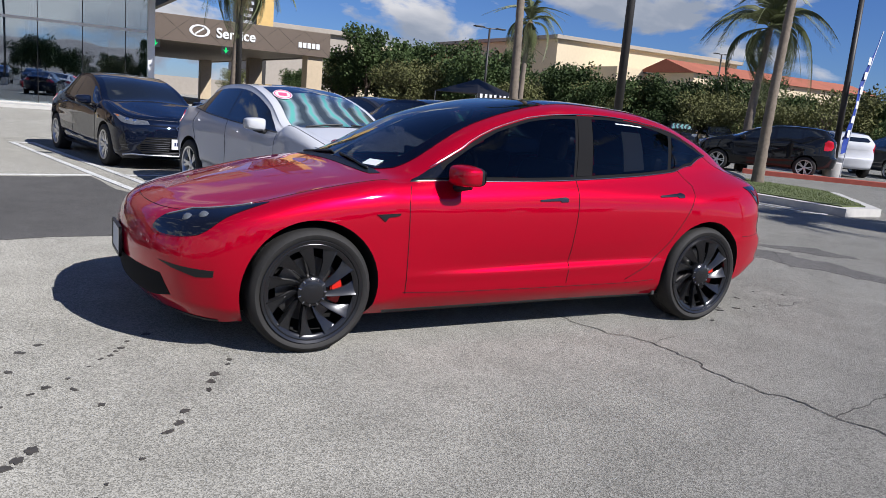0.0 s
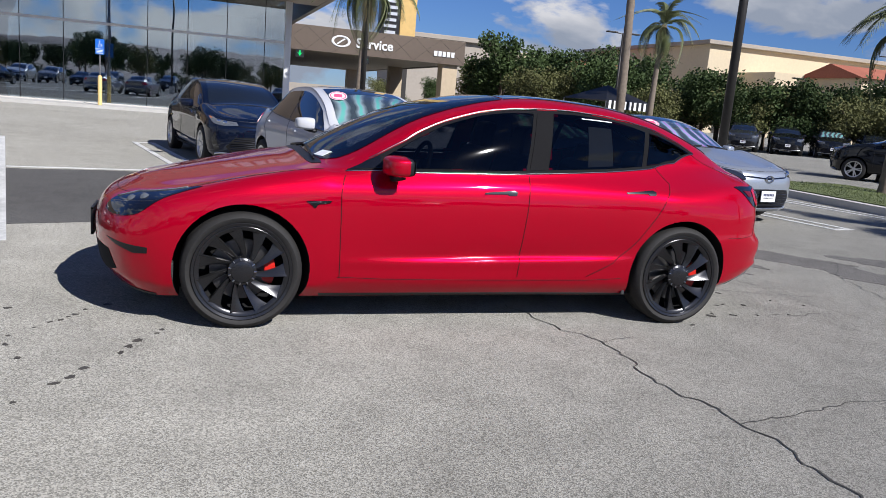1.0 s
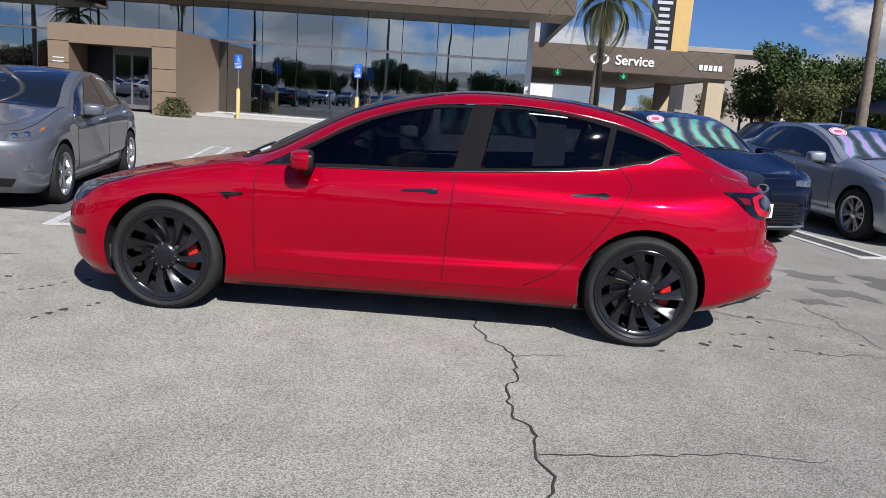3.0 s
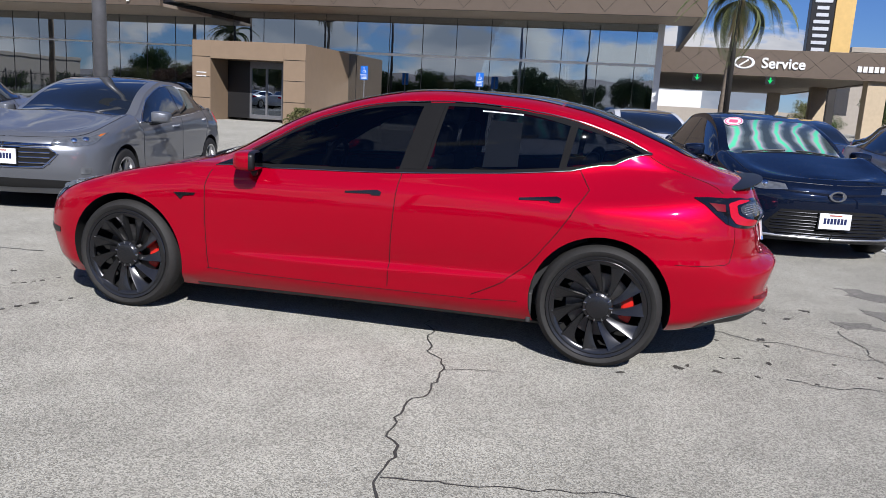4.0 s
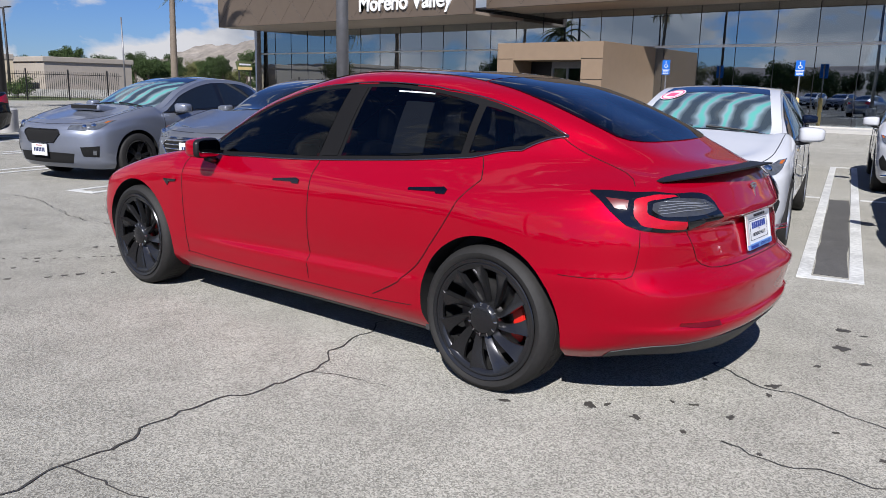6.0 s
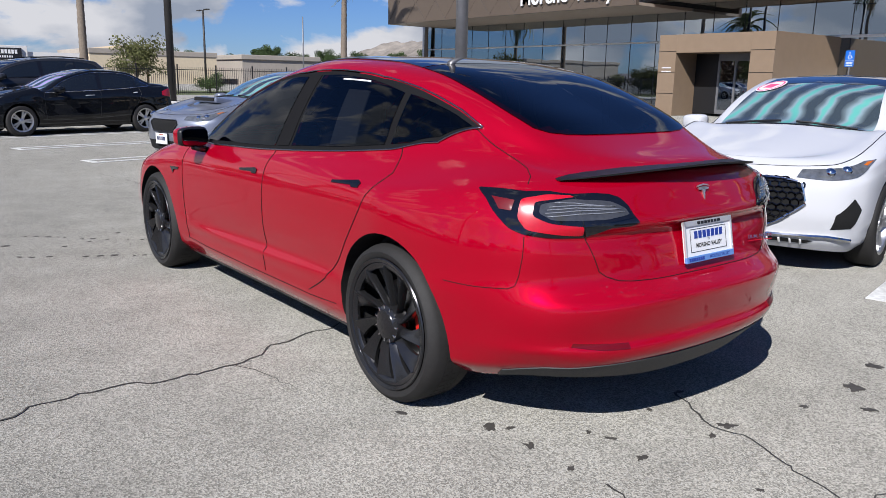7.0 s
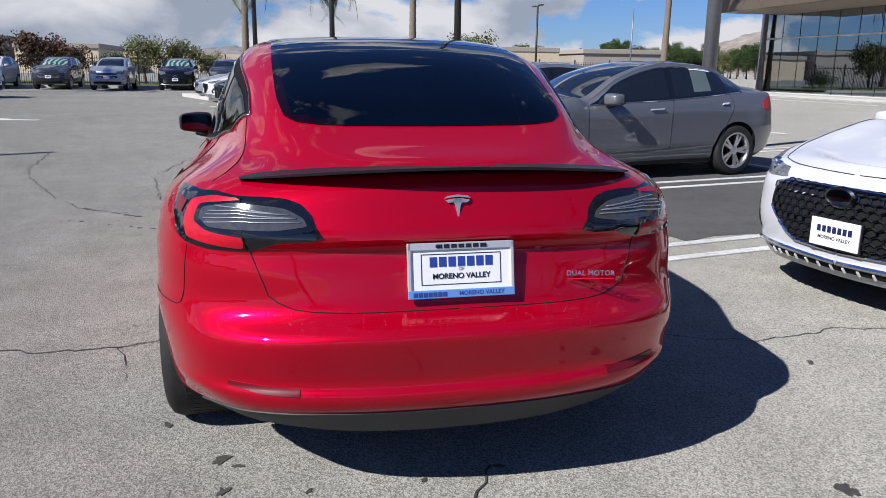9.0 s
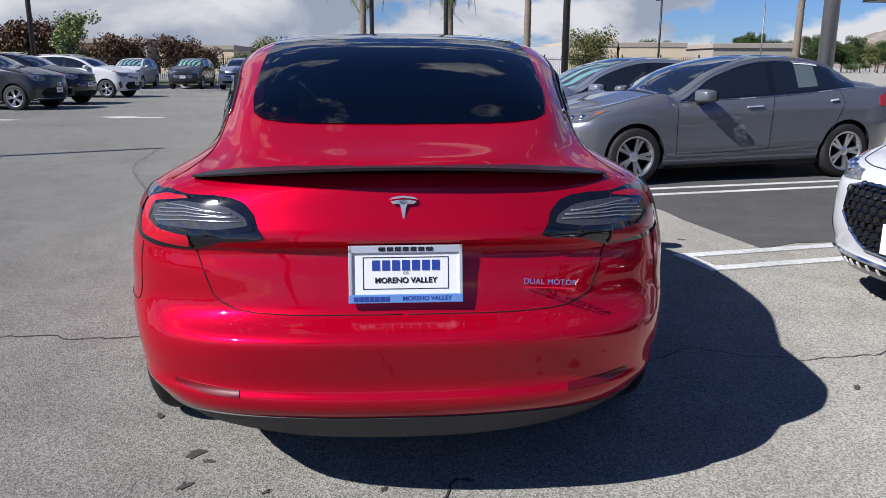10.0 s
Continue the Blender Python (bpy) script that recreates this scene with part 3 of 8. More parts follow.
class Shell:
    def __init__(self, kind):
        self.kind = kind
        L, self.front, self.rear, self.tyre = variant(kind)
        self.P = np.stack(creased(L), 0)

    def at(self, u, v):
        """Points on the near half (y negative) for arrays of station u and level v."""
        rows = self.rows(u)
        n = len(np.atleast_1d(u))
        v = np.broadcast_to(vmap(v), (n,))
        res = spline_each(rows, v)
        res[:, 1] = -np.maximum(res[:, 1], 0)
        return res

    def rows(self, u):
        """The level lines at station u, carried over the centre line at nose, tail and top."""
        flip = np.array([1, -1, 1.0])
        res = []
        for l in self.P:
            full = np.concatenate([l[1:2] * flip, l, l[-2:-1] * flip])
            res.append(spline(full, np.asarray(u, float) + 1))
        res = np.stack(res, 0)
        return np.concatenate([res, res[-2:-1] * flip], 0)

    def grid(self, us, vs):
        g = spline(self.rows(us), vmap(vs))
        g[..., 1] = -np.maximum(g[..., 1], 0)
        return g

    def normal(self, u, v):
        e = 0.02
        u0, u1 = np.clip(u - e, 0.01, 16.99), np.clip(u + e, 0.01, 16.99)
        v0, v1 = np.clip(v - e, 0, 7.99), np.clip(v + e, 0, 7.99)
        du, dv = self.at(u1, v) - self.at(u0, v), self.at(u, v1) - self.at(u, v0)
        n = np.cross(du, dv)
        n /= np.linalg.norm(n, axis=1)[:, None] + 1e-9
        return n

    def samples(self, nu, nv):
        return np.linspace(0, 17, 17 * nu + 1), np.linspace(0, 8, 8 * nv + 1)

    def body_mesh(self, paint_mat, nu=7, nv=5):
        us, vs = self.samples(nu, nv)
        g = self.grid(us, vs)
        bm = bmesh.new()
        left = [[bm.verts.new(g[j, i]) for i in range(len(us))] for j in range(len(vs))]
        right = [[left[j][i] if (j == len(vs) - 1 or i in (0, len(us) - 1)) else bm.verts.new((g[j, i, 0], -g[j, i, 1], g[j, i, 2])) for i in range(len(us))] for j in range(len(vs))]
        for j in range(len(vs) - 1):
            for i in range(len(us) - 1):
                for s, q in ((0, left), (1, right)):
                    f = [q[j][i], q[j][i + 1], q[j + 1][i + 1], q[j + 1][i]]
                    f = [a for n, a in enumerate(f) if a not in f[:n]]
                    if len(f) > 2:
                        bm.faces.new(f if s == 0 else f[::-1])
        for i in range(len(us) - 1):
            f = [left[0][i], right[0][i], right[0][i + 1], left[0][i + 1]]
            f = [a for n, a in enumerate(f) if a not in f[:n]]
            if len(f) > 2:
                bm.faces.new(f).material_index = 1
        bmesh.ops.recalc_face_normals(bm, faces=bm.faces)
        me = mesh_of("body", bm, [paint_mat, M["well"]], True)
        ob = new("cut_tmp", me)
        cut = bmesh.new()
        for x in (self.front, self.rear):
            for s in (-1, 1):
                k = bmesh.new()
                r = self.tyre + 0.042
                lathe([(1e-4, 0.60), (r, 0.60), (r, 1.2), (1e-4, 1.2)], 48, k, "y")
                bmesh.ops.scale(k, vec=(1.0, s, 1.0), verts=k.verts)
                bmesh.ops.translate(k, vec=(x, 0, self.tyre + 0.005), verts=k.verts)
                bmesh.ops.remove_doubles(k, verts=k.verts, dist=1e-3)
                bmesh.ops.recalc_face_normals(k, faces=k.faces)
                tmp = bpy.data.meshes.new("t")
                k.to_mesh(tmp)
                k.free()
                cut.from_mesh(tmp)
        cme = mesh_of("cutter", cut, [M["well"]])
        cob = new("cutter", cme)
        mod = ob.modifiers.new("cut", "BOOLEAN")
        mod.operation, mod.object, mod.solver, mod.material_mode = "DIFFERENCE", cob, "EXACT", "TRANSFER"
        res = bpy.data.meshes.new_from_object(ob.evaluated_get(bpy.context.evaluated_depsgraph_get()))
        bpy.data.objects.remove(ob)
        bpy.data.objects.remove(cob)
        res.name = "body"
        for p in res.polygons:
            p.use_smooth = True
        res.set_sharp_from_angle(angle=radians(38))
        return res

    def panel(self, poly, side=-1, off=0.004, du=0.12, dv=0.12, thick=0.006, holes=()):
        """A bmesh that lies on the shell inside a closed outline in (station, level)."""
        from mathutils import geometry
        pts = []
        n = len(poly)
        for a in range(n):
            p, q = poly[a], poly[(a + 1) % n]
            m = max(1, int(max(abs(q[0] - p[0]) / du, abs(q[1] - p[1]) / dv)))
            for k in range(m):
                pts.append(Vector((p[0] + (q[0] - p[0]) * k / m, p[1] + (q[1] - p[1]) * k / m)))
        edge = len(pts)
        us = np.arange(min(p.x for p in pts), max(p.x for p in pts), du)
        vs = np.arange(min(p.y for p in pts), max(p.y for p in pts), dv)
        inner = [Vector((float(a) + du / 2, float(b) + dv / 2)) for a in us for b in vs]
        loop = [(p.x, p.y) for p in pts]
        inner = [p for p in inner if within(p.x, p.y, loop) and min((p - q).length for q in pts) > 0.4 * min(du, dv)]
        cuts, rims = [], []
        for hole in holes:
            run = []
            for p, q in zip(hole, hole[1:] + hole[:1]):
                m = max(1, int(max(abs(q[0] - p[0]) / du, abs(q[1] - p[1]) / dv)))
                run += [Vector((p[0] + (q[0] - p[0]) * k / m, p[1] + (q[1] - p[1]) * k / m)) for k in range(m)]
            first = edge + len(cuts)
            rims += [(first + k, first + (k + 1) % len(run)) for k in range(len(run))]
            cuts += run
        vs2, _, fs, _, _, _ = geometry.delaunay_2d_cdt(pts + cuts + inner, rims, [list(range(edge))], 1, 1e-5)
        if holes:
            fs = [f for f in fs if not any(within(sum(vs2[i].x for i in f) / len(f), sum(vs2[i].y for i in f) / len(f), h) for h in holes)]
        u, v = np.array([p.x for p in vs2]), np.array([p.y for p in vs2])
        S, N = self.at(u, v), self.normal(u, v)
        bm = bmesh.new()
        sgn = np.array([1, -side, 1.0])
        top = [bm.verts.new((s + o * off) * sgn) for s, o in zip(S, N)]
        for f in fs:
            bm.faces.new([top[i] for i in f])
        bmesh.ops.recalc_face_normals(bm, faces=bm.faces)
        probe = next(iter(bm.faces))
        probe.normal_update()
        k = probe.verts[0].index if probe.verts[0].index >= 0 else 0
        bm.verts.index_update()
        k = probe.verts[0].index
        if probe.normal.dot(Vector(N[k] * sgn)) < 0:
            bmesh.ops.reverse_faces(bm, faces=bm.faces)
        rim = [e for e in bm.edges if len(e.link_faces) == 1]
        low = {}
        for e in rim:
            for w in e.verts:
                if w.index not in low:
                    low[w.index] = bm.verts.new(Vector(w.co) - Vector(N[w.index] * sgn) * thick)
        bm.verts.index_update()
        for e in rim:
            f = e.link_faces[0]
            a, b = e.verts
            order = [l.vert for l in f.loops]
            i = order.index(a)
            if order[(i + 1) % len(order)] == b:
                a, b = b, a
            la, lb = low[a.index], low[b.index]
            bm.faces.new((a, b, lb, la))
        return bm

    def seam(self, pts, side=-1, r=0.0019, off=0.0003, step=0.1):
        """A thin groove line along a run of (station, level)."""
        us, vs = [], []
        for p, q in zip(pts, pts[1:]):
            m = max(1, int(max(abs(q[0] - p[0]), abs(q[1] - p[1])) / step))
            for k in range(m):
                us.append(p[0] + (q[0] - p[0]) * k / m)
                vs.append(p[1] + (q[1] - p[1]) * k / m)
        us.append(pts[-1][0])
        vs.append(pts[-1][1])
        S = self.at(np.array(us), np.array(vs)) + self.normal(np.array(us), np.array(vs)) * off
        S[:, 1] *= -side
        return tube(S.tolist(), r, 6)

    def find(self, x, z, lo=4.0, hi=13.5):
        """The (station, level) on the flank at a given x, z."""
        u, v = np.interp(x, self.P[4][:, 0], np.arange(18)), float(np.interp(z, [.2, .4, .62, .85, .97, 1.3], [.5, 2, 3, 4, 5, 6]))
        for _ in range(25):
            p = self.at(np.array([u]), np.array([v]))[0]
            e = 0.01
            pu = (self.at(np.array([u + e]), np.array([v]))[0] - p) / e
            pv = (self.at(np.array([u]), np.array([v + e]))[0] - p) / e
            A = np.array([[pu[0], pv[0]], [pu[2], pv[2]]])
            try:
                d = np.linalg.solve(A, [x - p[0], z - p[2]])
            except np.linalg.LinAlgError:
                break
            d = np.clip(d, -0.5, 0.5)
            u, v = float(np.clip(u + d[0], 0, 17)), float(np.clip(v + d[1], 0, 8))
            if abs(d).max() < 1e-4:
                break
        return u, v

    def side_poly(self, pts):
        return [self.find(x, z) for x, z in pts]


def tight(a, b, c, d, f):
    """Centripetal Catmull-Rom between b and c: turns sharply where lines lie close together, without ripples."""
    def gap(p, q):
        return np.maximum(np.linalg.norm(q - p, axis=-1, keepdims=True), 1e-5) ** 0.5

    t0, t1, t2 = gap(a, b), gap(b, c), gap(c, d)
    m1 = t1 * ((b - a) / t0 - (c - a) / (t0 + t1) + (c - b) / t1)
    m2 = t1 * ((c - b) / t1 - (d - b) / (t1 + t2) + (d - c) / t2)
    return (2 * f**3 - 3 * f**2 + 1) * b + (f**3 - 2 * f**2 + f) * m1 + (3 * f**2 - 2 * f**3) * c + (f**3 - f**2) * m2


def hero_lines():
    """Level lines of the red car: the plain lines, then the shoulder, the tuck along the doors and the steps of the tail."""
    plain = np.stack([l.copy() for l in FAST_LEVELS], 0)

    def line(v, **changes):
        l = spline(plain, [v])[0]
        for key, p in changes.items():
            l[int(key[1:])] = p
        return l

    doors = [-.85, -.35, .25, .85, 1.2]

    def flank(ys, zs):
        return {"s%d" % (7 + k): (x, y, z) for k, (x, y, z) in enumerate(zip(doors, ys, zs))}

    tuck = np.array([0.0, .7, 1.0, .5, -.5])
    crest = np.array([.395, .402, .418, .432, .445])
    L = {
        0: line(0),
        1: line(1, **flank([.858] * 5, [.245] * 5), s14=(2.12, .725, .325), s15=(2.275, .56, .332), s16=(2.345, .30, .335), s17=(2.365, 0, .335)),
        1.25: line(1.25, **flank([.881, .881, .882, .883, .885], [.285, .287, .29, .292, .295]), s14=(2.14, .745, .362), s15=(2.30, .575, .37), s16=(2.375, .31, .372), s17=(2.392, 0, .372)),
        1.5: line(1.5, **flank([.889, .890, .891, .893, .898], [.345, .35, .358, .365, .37]), s14=(2.155, .758, .395), s15=(2.308, .575, .402), s16=(2.383, .31, .407), s17=(2.40, 0, .408)),
        1.75: line(1.75, **flank([.899, .898, .899, .901, .906], crest), s14=(2.15, .762, .425), s15=(2.296, .575, .43), s16=(2.370, .31, .432), s17=(2.387, 0, .433)),
        2: line(2, **flank(.899 - .022 * tuck, crest + .034), s14=(2.158, .772, .51), s15=(2.314, .578, .52), s16=(2.395, .31, .535), s17=(2.414, 0, .54)),
        2.4: line(2.4, **flank([.903, .893, .888, .892, .910], [.50, .505, .51, .52, .53]), s14=(2.15, .775, .56), s15=(2.315, .575, .568), s16=(2.40, .31, .584), s17=(2.42, 0, .588)),
        2.7: line(2.7, **flank([.906, .90, .897, .90, .913], [.55, .555, .56, .57, .58]), s14=(2.122, .778, .605), s15=(2.268, .565, .612), s16=(2.345, .305, .62), s17=(2.363, 0, .622)),
        3: line(3, **flank([.908, .905, .903, .906, .915], [.62, .62, .625, .635, .64]), s13=(1.83, .89, .64), s14=(2.105, .777, .65), s15=(2.243, .566, .65), s16=(2.318, .30, .642), s17=(2.334, 0, .64)),
        3.5: line(3.5, **flank([.908, .907, .907, .909, .914], [.70, .705, .715, .725, .735]), s12=(1.44, .922, .75), s13=(1.83, .884, .75), s14=(2.102, .776, .745), s15=(2.232, .572, .745), s16=(2.29, .30, .742), s17=(2.305, 0, .74)),
        3.85: line(3.85, **flank([.904, .904, .904, .905, .908], [.77, .775, .785, .80, .81]), s12=(1.44, .913, .82), s13=(1.83, .872, .81), s14=(2.092, .772, .80), s15=(2.215, .582, .80), s16=(2.272, .31, .813), s17=(2.288, 0, .817)),
        4: line(4, **flank([.898, .897, .897, .897, .899], [.81, .82, .83, .845, .85]), s12=(1.44, .90, .86), s13=(1.83, .858, .858), s14=(2.085, .768, .838), s15=(2.224, .592, .834), s16=(2.302, .31, .841), s17=(2.318, 0, .843)),
        4.25: line(4.25, **flank([.886, .886, .887, .883, .878], [.845, .856, .868, .882, .888]), s12=(1.44, .868, .90), s13=(1.83, .828, .915), s14=(2.065, .748, .912), s15=(2.198, .588, .908), s16=(2.27, .31, .913), s17=(2.288, 0, .915)),
        4.5: line(4.5, **flank([.865, .868, .868, .850, .832], [.878, .89, .905, .922, .932]), s12=(1.44, .805, .945), s13=(1.825, .792, .953), s14=(2.04, .712, .960), s15=(2.165, .583, .957), s16=(2.243, .30, .968), s17=(2.262, 0, .972)),
        5: line(5, **flank([.838, .84, .828, .775, .725], [.912, .935, .957, 1.003, 1.033]), s12=(1.44, .668, 1.058), s13=(1.78, .625, 1.045), s14=(1.985, .618, 1.013), s15=(2.12, .545, .998), s16=(2.212, .29, 1.008), s17=(2.235, 0, 1.012)),
        5.5: line(5.5, **flank([.81, .785, .752, .715, .683], [.93, 1.05, 1.15, 1.18, 1.17]), s12=(1.44, .635, 1.14), s13=(1.74, .60, 1.082), s14=(1.94, .575, 1.032), s15=(2.085, .505, 1.018), s16=(2.19, .28, 1.018), s17=(2.215, 0, 1.018)),
        6: line(6, s12=(1.44, .60, 1.225), s13=(1.71, .578, 1.12), s14=(1.905, .54, 1.06), s15=(2.055, .47, 1.035), s16=(2.17, .265, 1.027)),
        7: line(7),
        8: line(8),
    }
    return list(L), np.stack(list(L.values()), 0)


class HeroShell(Shell):
    """The red car's body, with close level lines for its creases."""

    def __init__(self):
        self.kind = "fastback"
        _, self.front, self.rear, self.tyre = variant("fastback")
        self.vs, self.P = hero_lines()

    def lev(self, v):
        return np.interp(v, self.vs, np.arange(len(self.vs)))

    def at(self, u, v):
        rows = self.rows(u)
        n = len(np.atleast_1d(u))
        t = np.clip(np.broadcast_to(self.lev(v), (n,)), 0, len(self.vs) - 1)
        i = np.minimum(t.astype(int), len(self.vs) - 2)
        c = np.arange(n)
        a = np.where((i == 0)[:, None], 2 * rows[0, c] - rows[1, c], rows[np.maximum(i - 1, 0), c])
        res = tight(a, rows[i, c], rows[i + 1, c], rows[i + 2, c], (t - i)[:, None])
        res[:, 1] = -np.maximum(res[:, 1], 0)
        return res

    def grid(self, us, vs):
        return np.stack([self.at(us, np.full(len(us), v)) for v in vs], 0)

    def samples(self, nu, nv):
        us = np.linspace(0, 17, 17 * nu + 1)
        vs = np.concatenate([np.linspace(a, b, nv if b - a < .6 else 2 * nv, endpoint=False) for a, b in zip(self.vs, self.vs[1:])] + [[8.0]])
        return us, vs


def tyre_bm(R, w=0.235, rim_r=0.274):
    h = w / 2
    return lathe([(rim_r, -h + 0.012), (rim_r + 0.010, -h), (R - 0.030, -h - 0.004), (R - 0.010, -h + 0.010), (R, -h + 0.035), (R + 0.0005, 0), (R, h - 0.035),
                  (R - 0.010, h - 0.010), (R - 0.030, h + 0.004), (rim_r + 0.010, h), (rim_r, h - 0.012), (rim_r - 0.01, 0), (rim_r, -h + 0.012)], 56, axis="y")


def tread_bm(R, w):
    """Tread grooves as proud blocks round the tyre."""
    bm = bmesh.new()
    n = 62
    for i in range(n):
        a = 2 * math.pi * i / n
        for y0, y1, sk in ((-w / 2 + 0.012, -0.045, 0.03), (-0.038, -0.004, 0.0), (0.004, 0.038, 0.0), (0.045, w / 2 - 0.012, -0.03)):
            vs = []
            for rr in (R - 0.004, R + 0.0015):
                for y, da in ((y0, sk), (y1, 0)):
                    for s in (-0.034, 0.034):
                        ang = a + da + s * 1.15
                        rad = rr - (0.012 if abs(y) > w / 2 - 0.02 else 0)
                        vs.append(bm.verts.new((rad * math.cos(ang), y, rad * math.sin(ang))))
            q = vs
            for f in ((4, 5, 7, 6), (0, 1, 5, 4), (2, 6, 7, 3), (0, 4, 6, 2), (1, 3, 7, 5)):
                bm.faces.new([q[k] for k in f])
    bmesh.ops.recalc_face_normals(bm, faces=bm.faces)
    return bm


def turbine_wheel(parent, name, m, R):
    """A wheel with twelve swept blades; the outer face looks to -y."""
    w = part(name, tyre_bm(R), M["rubber"], parent, "low-profile black tyre on a dark turbine wheel", True, 40)
    w.matrix_basis = m
    part("tread", tread_bm(R, 0.235), M["rubber"], w)
    rr = 0.274
    part("rim_lip", lathe([(rr - 0.002, -0.112), (rr + 0.006, -0.119), (rr + 0.002, -0.124), (rr - 0.012, -0.118), (rr - 0.020, -0.10), (rr - 0.022, 0.06), (rr - 0.002, 0.09)], 64, axis="y"), M["rim"], w, "", True, 35)
    part("barrel", lathe([(0.05, 0.02), (0.247, 0.03), (0.254, -0.06)], 40, axis="y"), M["well"], w, "", True)
    part("brake_disc", lathe([(0.06, -0.028), (0.175, -0.028), (0.175, -0.004), (0.06, -0.004)], 40, axis="y"), M["disc"], w, "grey steel brake disc", False)
    part("rim_face", lathe([(0.234, -0.090), (0.233, -0.104), (0.240, -0.111), (0.257, -0.115), (0.263, -0.112), (0.266, -0.100)], 66, axis="y"), M["rim"], w, "", True, 35)
    nb = 11
    blade = bmesh.new()
    steps = 12
    rows = []
    for k in range(steps + 1):
        f = k / steps
        r = 0.066 + (0.247 - 0.066) * f
        ang = 0.26 * math.sin(f * 1.5) - 0.10
        lead, trail = 0.011 + 0.014 * f, 0.013 + 0.018 * f + .034 * f**4
        y = -0.104 + 0.016 * (1 - f) ** 1.5 - 0.005 * f
        row = []
        for off, dy in ((-lead, 0.004), (-lead + .004, -0.009), (-lead + .010, -0.004), (trail * .4, 0.004), (trail, 0.016), (trail, 0.032), (-lead, 0.030)):
            a = ang + off / r
            row.append(blade.verts.new((r * math.cos(a), y + dy * (0.75 + 0.25 * f), r * math.sin(a))))
        rows.append(row)
    for a, b in zip(rows, rows[1:]):
        for i in range(7):
            blade.faces.new((a[i], a[(i + 1) % 7], b[(i + 1) % 7], b[i]))
    blade.faces.new(rows[0][::-1])
    blade.faces.new(rows[-1])
    bmesh.ops.recalc_face_normals(blade, faces=blade.faces)
    bme = mesh_of("blade", blade, M["rim"], True, 32)
    for i in range(nb):
        b = new("blade", bme)
        b.parent = w
        b.matrix_basis = Matrix.Rotation(2 * math.pi * (i + .3) / nb, 4, "Y")
    hub = part("hub_cap", lathe([(1e-4, -0.121), (0.052, -0.120), (0.060, -0.117), (0.064, -0.112), (0.078, -0.106), (0.082, -0.095), (0.083, -0.05)], 44, axis="y"), M["rim"], w, "dark round hub cap", True, 30)
    notch = mesh_of("hub_notch", box(.062, .079, -.1125, -.104, -.0035, .0035, bevel=.0012), M["chrome"])
    for i in range(0, 22, 2):
        b = part("hub_notch", notch, None, hub)
        b.matrix_basis = Matrix.Rotation(2 * math.pi * i / 22, 4, "Y")
    return w


def caliper(parent, x, side, R):
    bm = bmesh.new()
    rows = []
    for k in range(9):
        a = radians(-28 + 7 * k)
        ring = []
        for r, y in ((0.125, -0.045), (0.188, -0.045), (0.188, 0.035), (0.125, 0.035)):
            ring.append(bm.verts.new((r * math.cos(a), y, r * math.sin(a))))
        rows.append(ring)
    for a, b in zip(rows, rows[1:]):
        for i in range(4):
            bm.faces.new((a[i], a[(i + 1) % 4], b[(i + 1) % 4], b[i]))
    bm.faces.new(rows[0])
    bm.faces.new(rows[-1])
    bmesh.ops.recalc_face_normals(bm, faces=bm.faces)
    bmesh.ops.bevel(bm, geom=[e for e in bm.edges if e.calc_face_angle(0) > 0.8], offset=0.006, segments=2, affect="EDGES")
    ob = part("brake_caliper", bm, M["caliper"], parent, "red brake caliper", True, 40)
    ob.matrix_basis = Matrix.Translation((x, side * 0.80, R)) @ Matrix.Diagonal((1, -side, 1, 1))
    return ob


def spoke_wheel(parent, name, m, R, metal, spokes=5, w=0.215):
    rr = R * 0.69
    t = part(name, tyre_bm(R, w, rr), M["rubber"], parent, "", True, 40)
    t.matrix_basis = m
    bm = lathe([(rr - 0.002, -w / 2 + 0.004), (rr + 0.008, -w / 2 - 0.002), (rr - 0.012, -w / 2 + 0.004), (rr - 0.024, -w / 2 + 0.03), (rr - 0.03, 0.07)], 48, axis="y")
    for i in range(spokes):
        for d in (-0.16, 0.16):
            a = 2 * math.pi * i / spokes
            pts = []
            for f in (0, 1):
                r = 0.045 + (rr - 0.02 - 0.045) * f
                ang = a + d * (0.5 + 0.5 * f)
                hw = 0.018
                y = -w / 2 + 0.028 - 0.012 * f
                px, pz, nx, nz = r * math.cos(ang), r * math.sin(ang), -math.sin(ang), math.cos(ang)
                pts.append([bm.verts.new((px + nx * hw, y, pz + nz * hw)), bm.verts.new((px - nx * hw, y, pz - nz * hw)), bm.verts.new((px - nx * hw, y + 0.03, pz - nz * hw)), bm.verts.new((px + nx * hw, y + 0.03, pz + nz * hw))])
            for k in range(4):
                bm.faces.new((pts[0][k], pts[0][(k + 1) % 4], pts[1][(k + 1) % 4], pts[1][k]))
    lathe([(1e-4, -w / 2 + 0.012), (0.035, -w / 2 + 0.014), (0.055, -w / 2 + 0.024), (0.058, 0.0)], 24, bm, "y")
    part("rim", bm, metal, t, "", True, 35)
    part("barrel", lathe([(1e-4, 0.03), (rr - 0.03, 0.03), (rr - 0.025, -0.04)], 32, axis="y"), M["well"], t, "", False)
    return t


def both(sh, poly, **kw):
    """One bmesh with the panel on both halves, joined on the centre line."""
    a, b = sh.panel(poly, -1, **kw), sh.panel(poly, 1, **kw)
    tmp = bpy.data.meshes.new("t")
    b.to_mesh(tmp)
    b.free()
    a.from_mesh(tmp)
    bmesh.ops.remove_doubles(a, verts=a.verts, dist=0.0015)
    return a


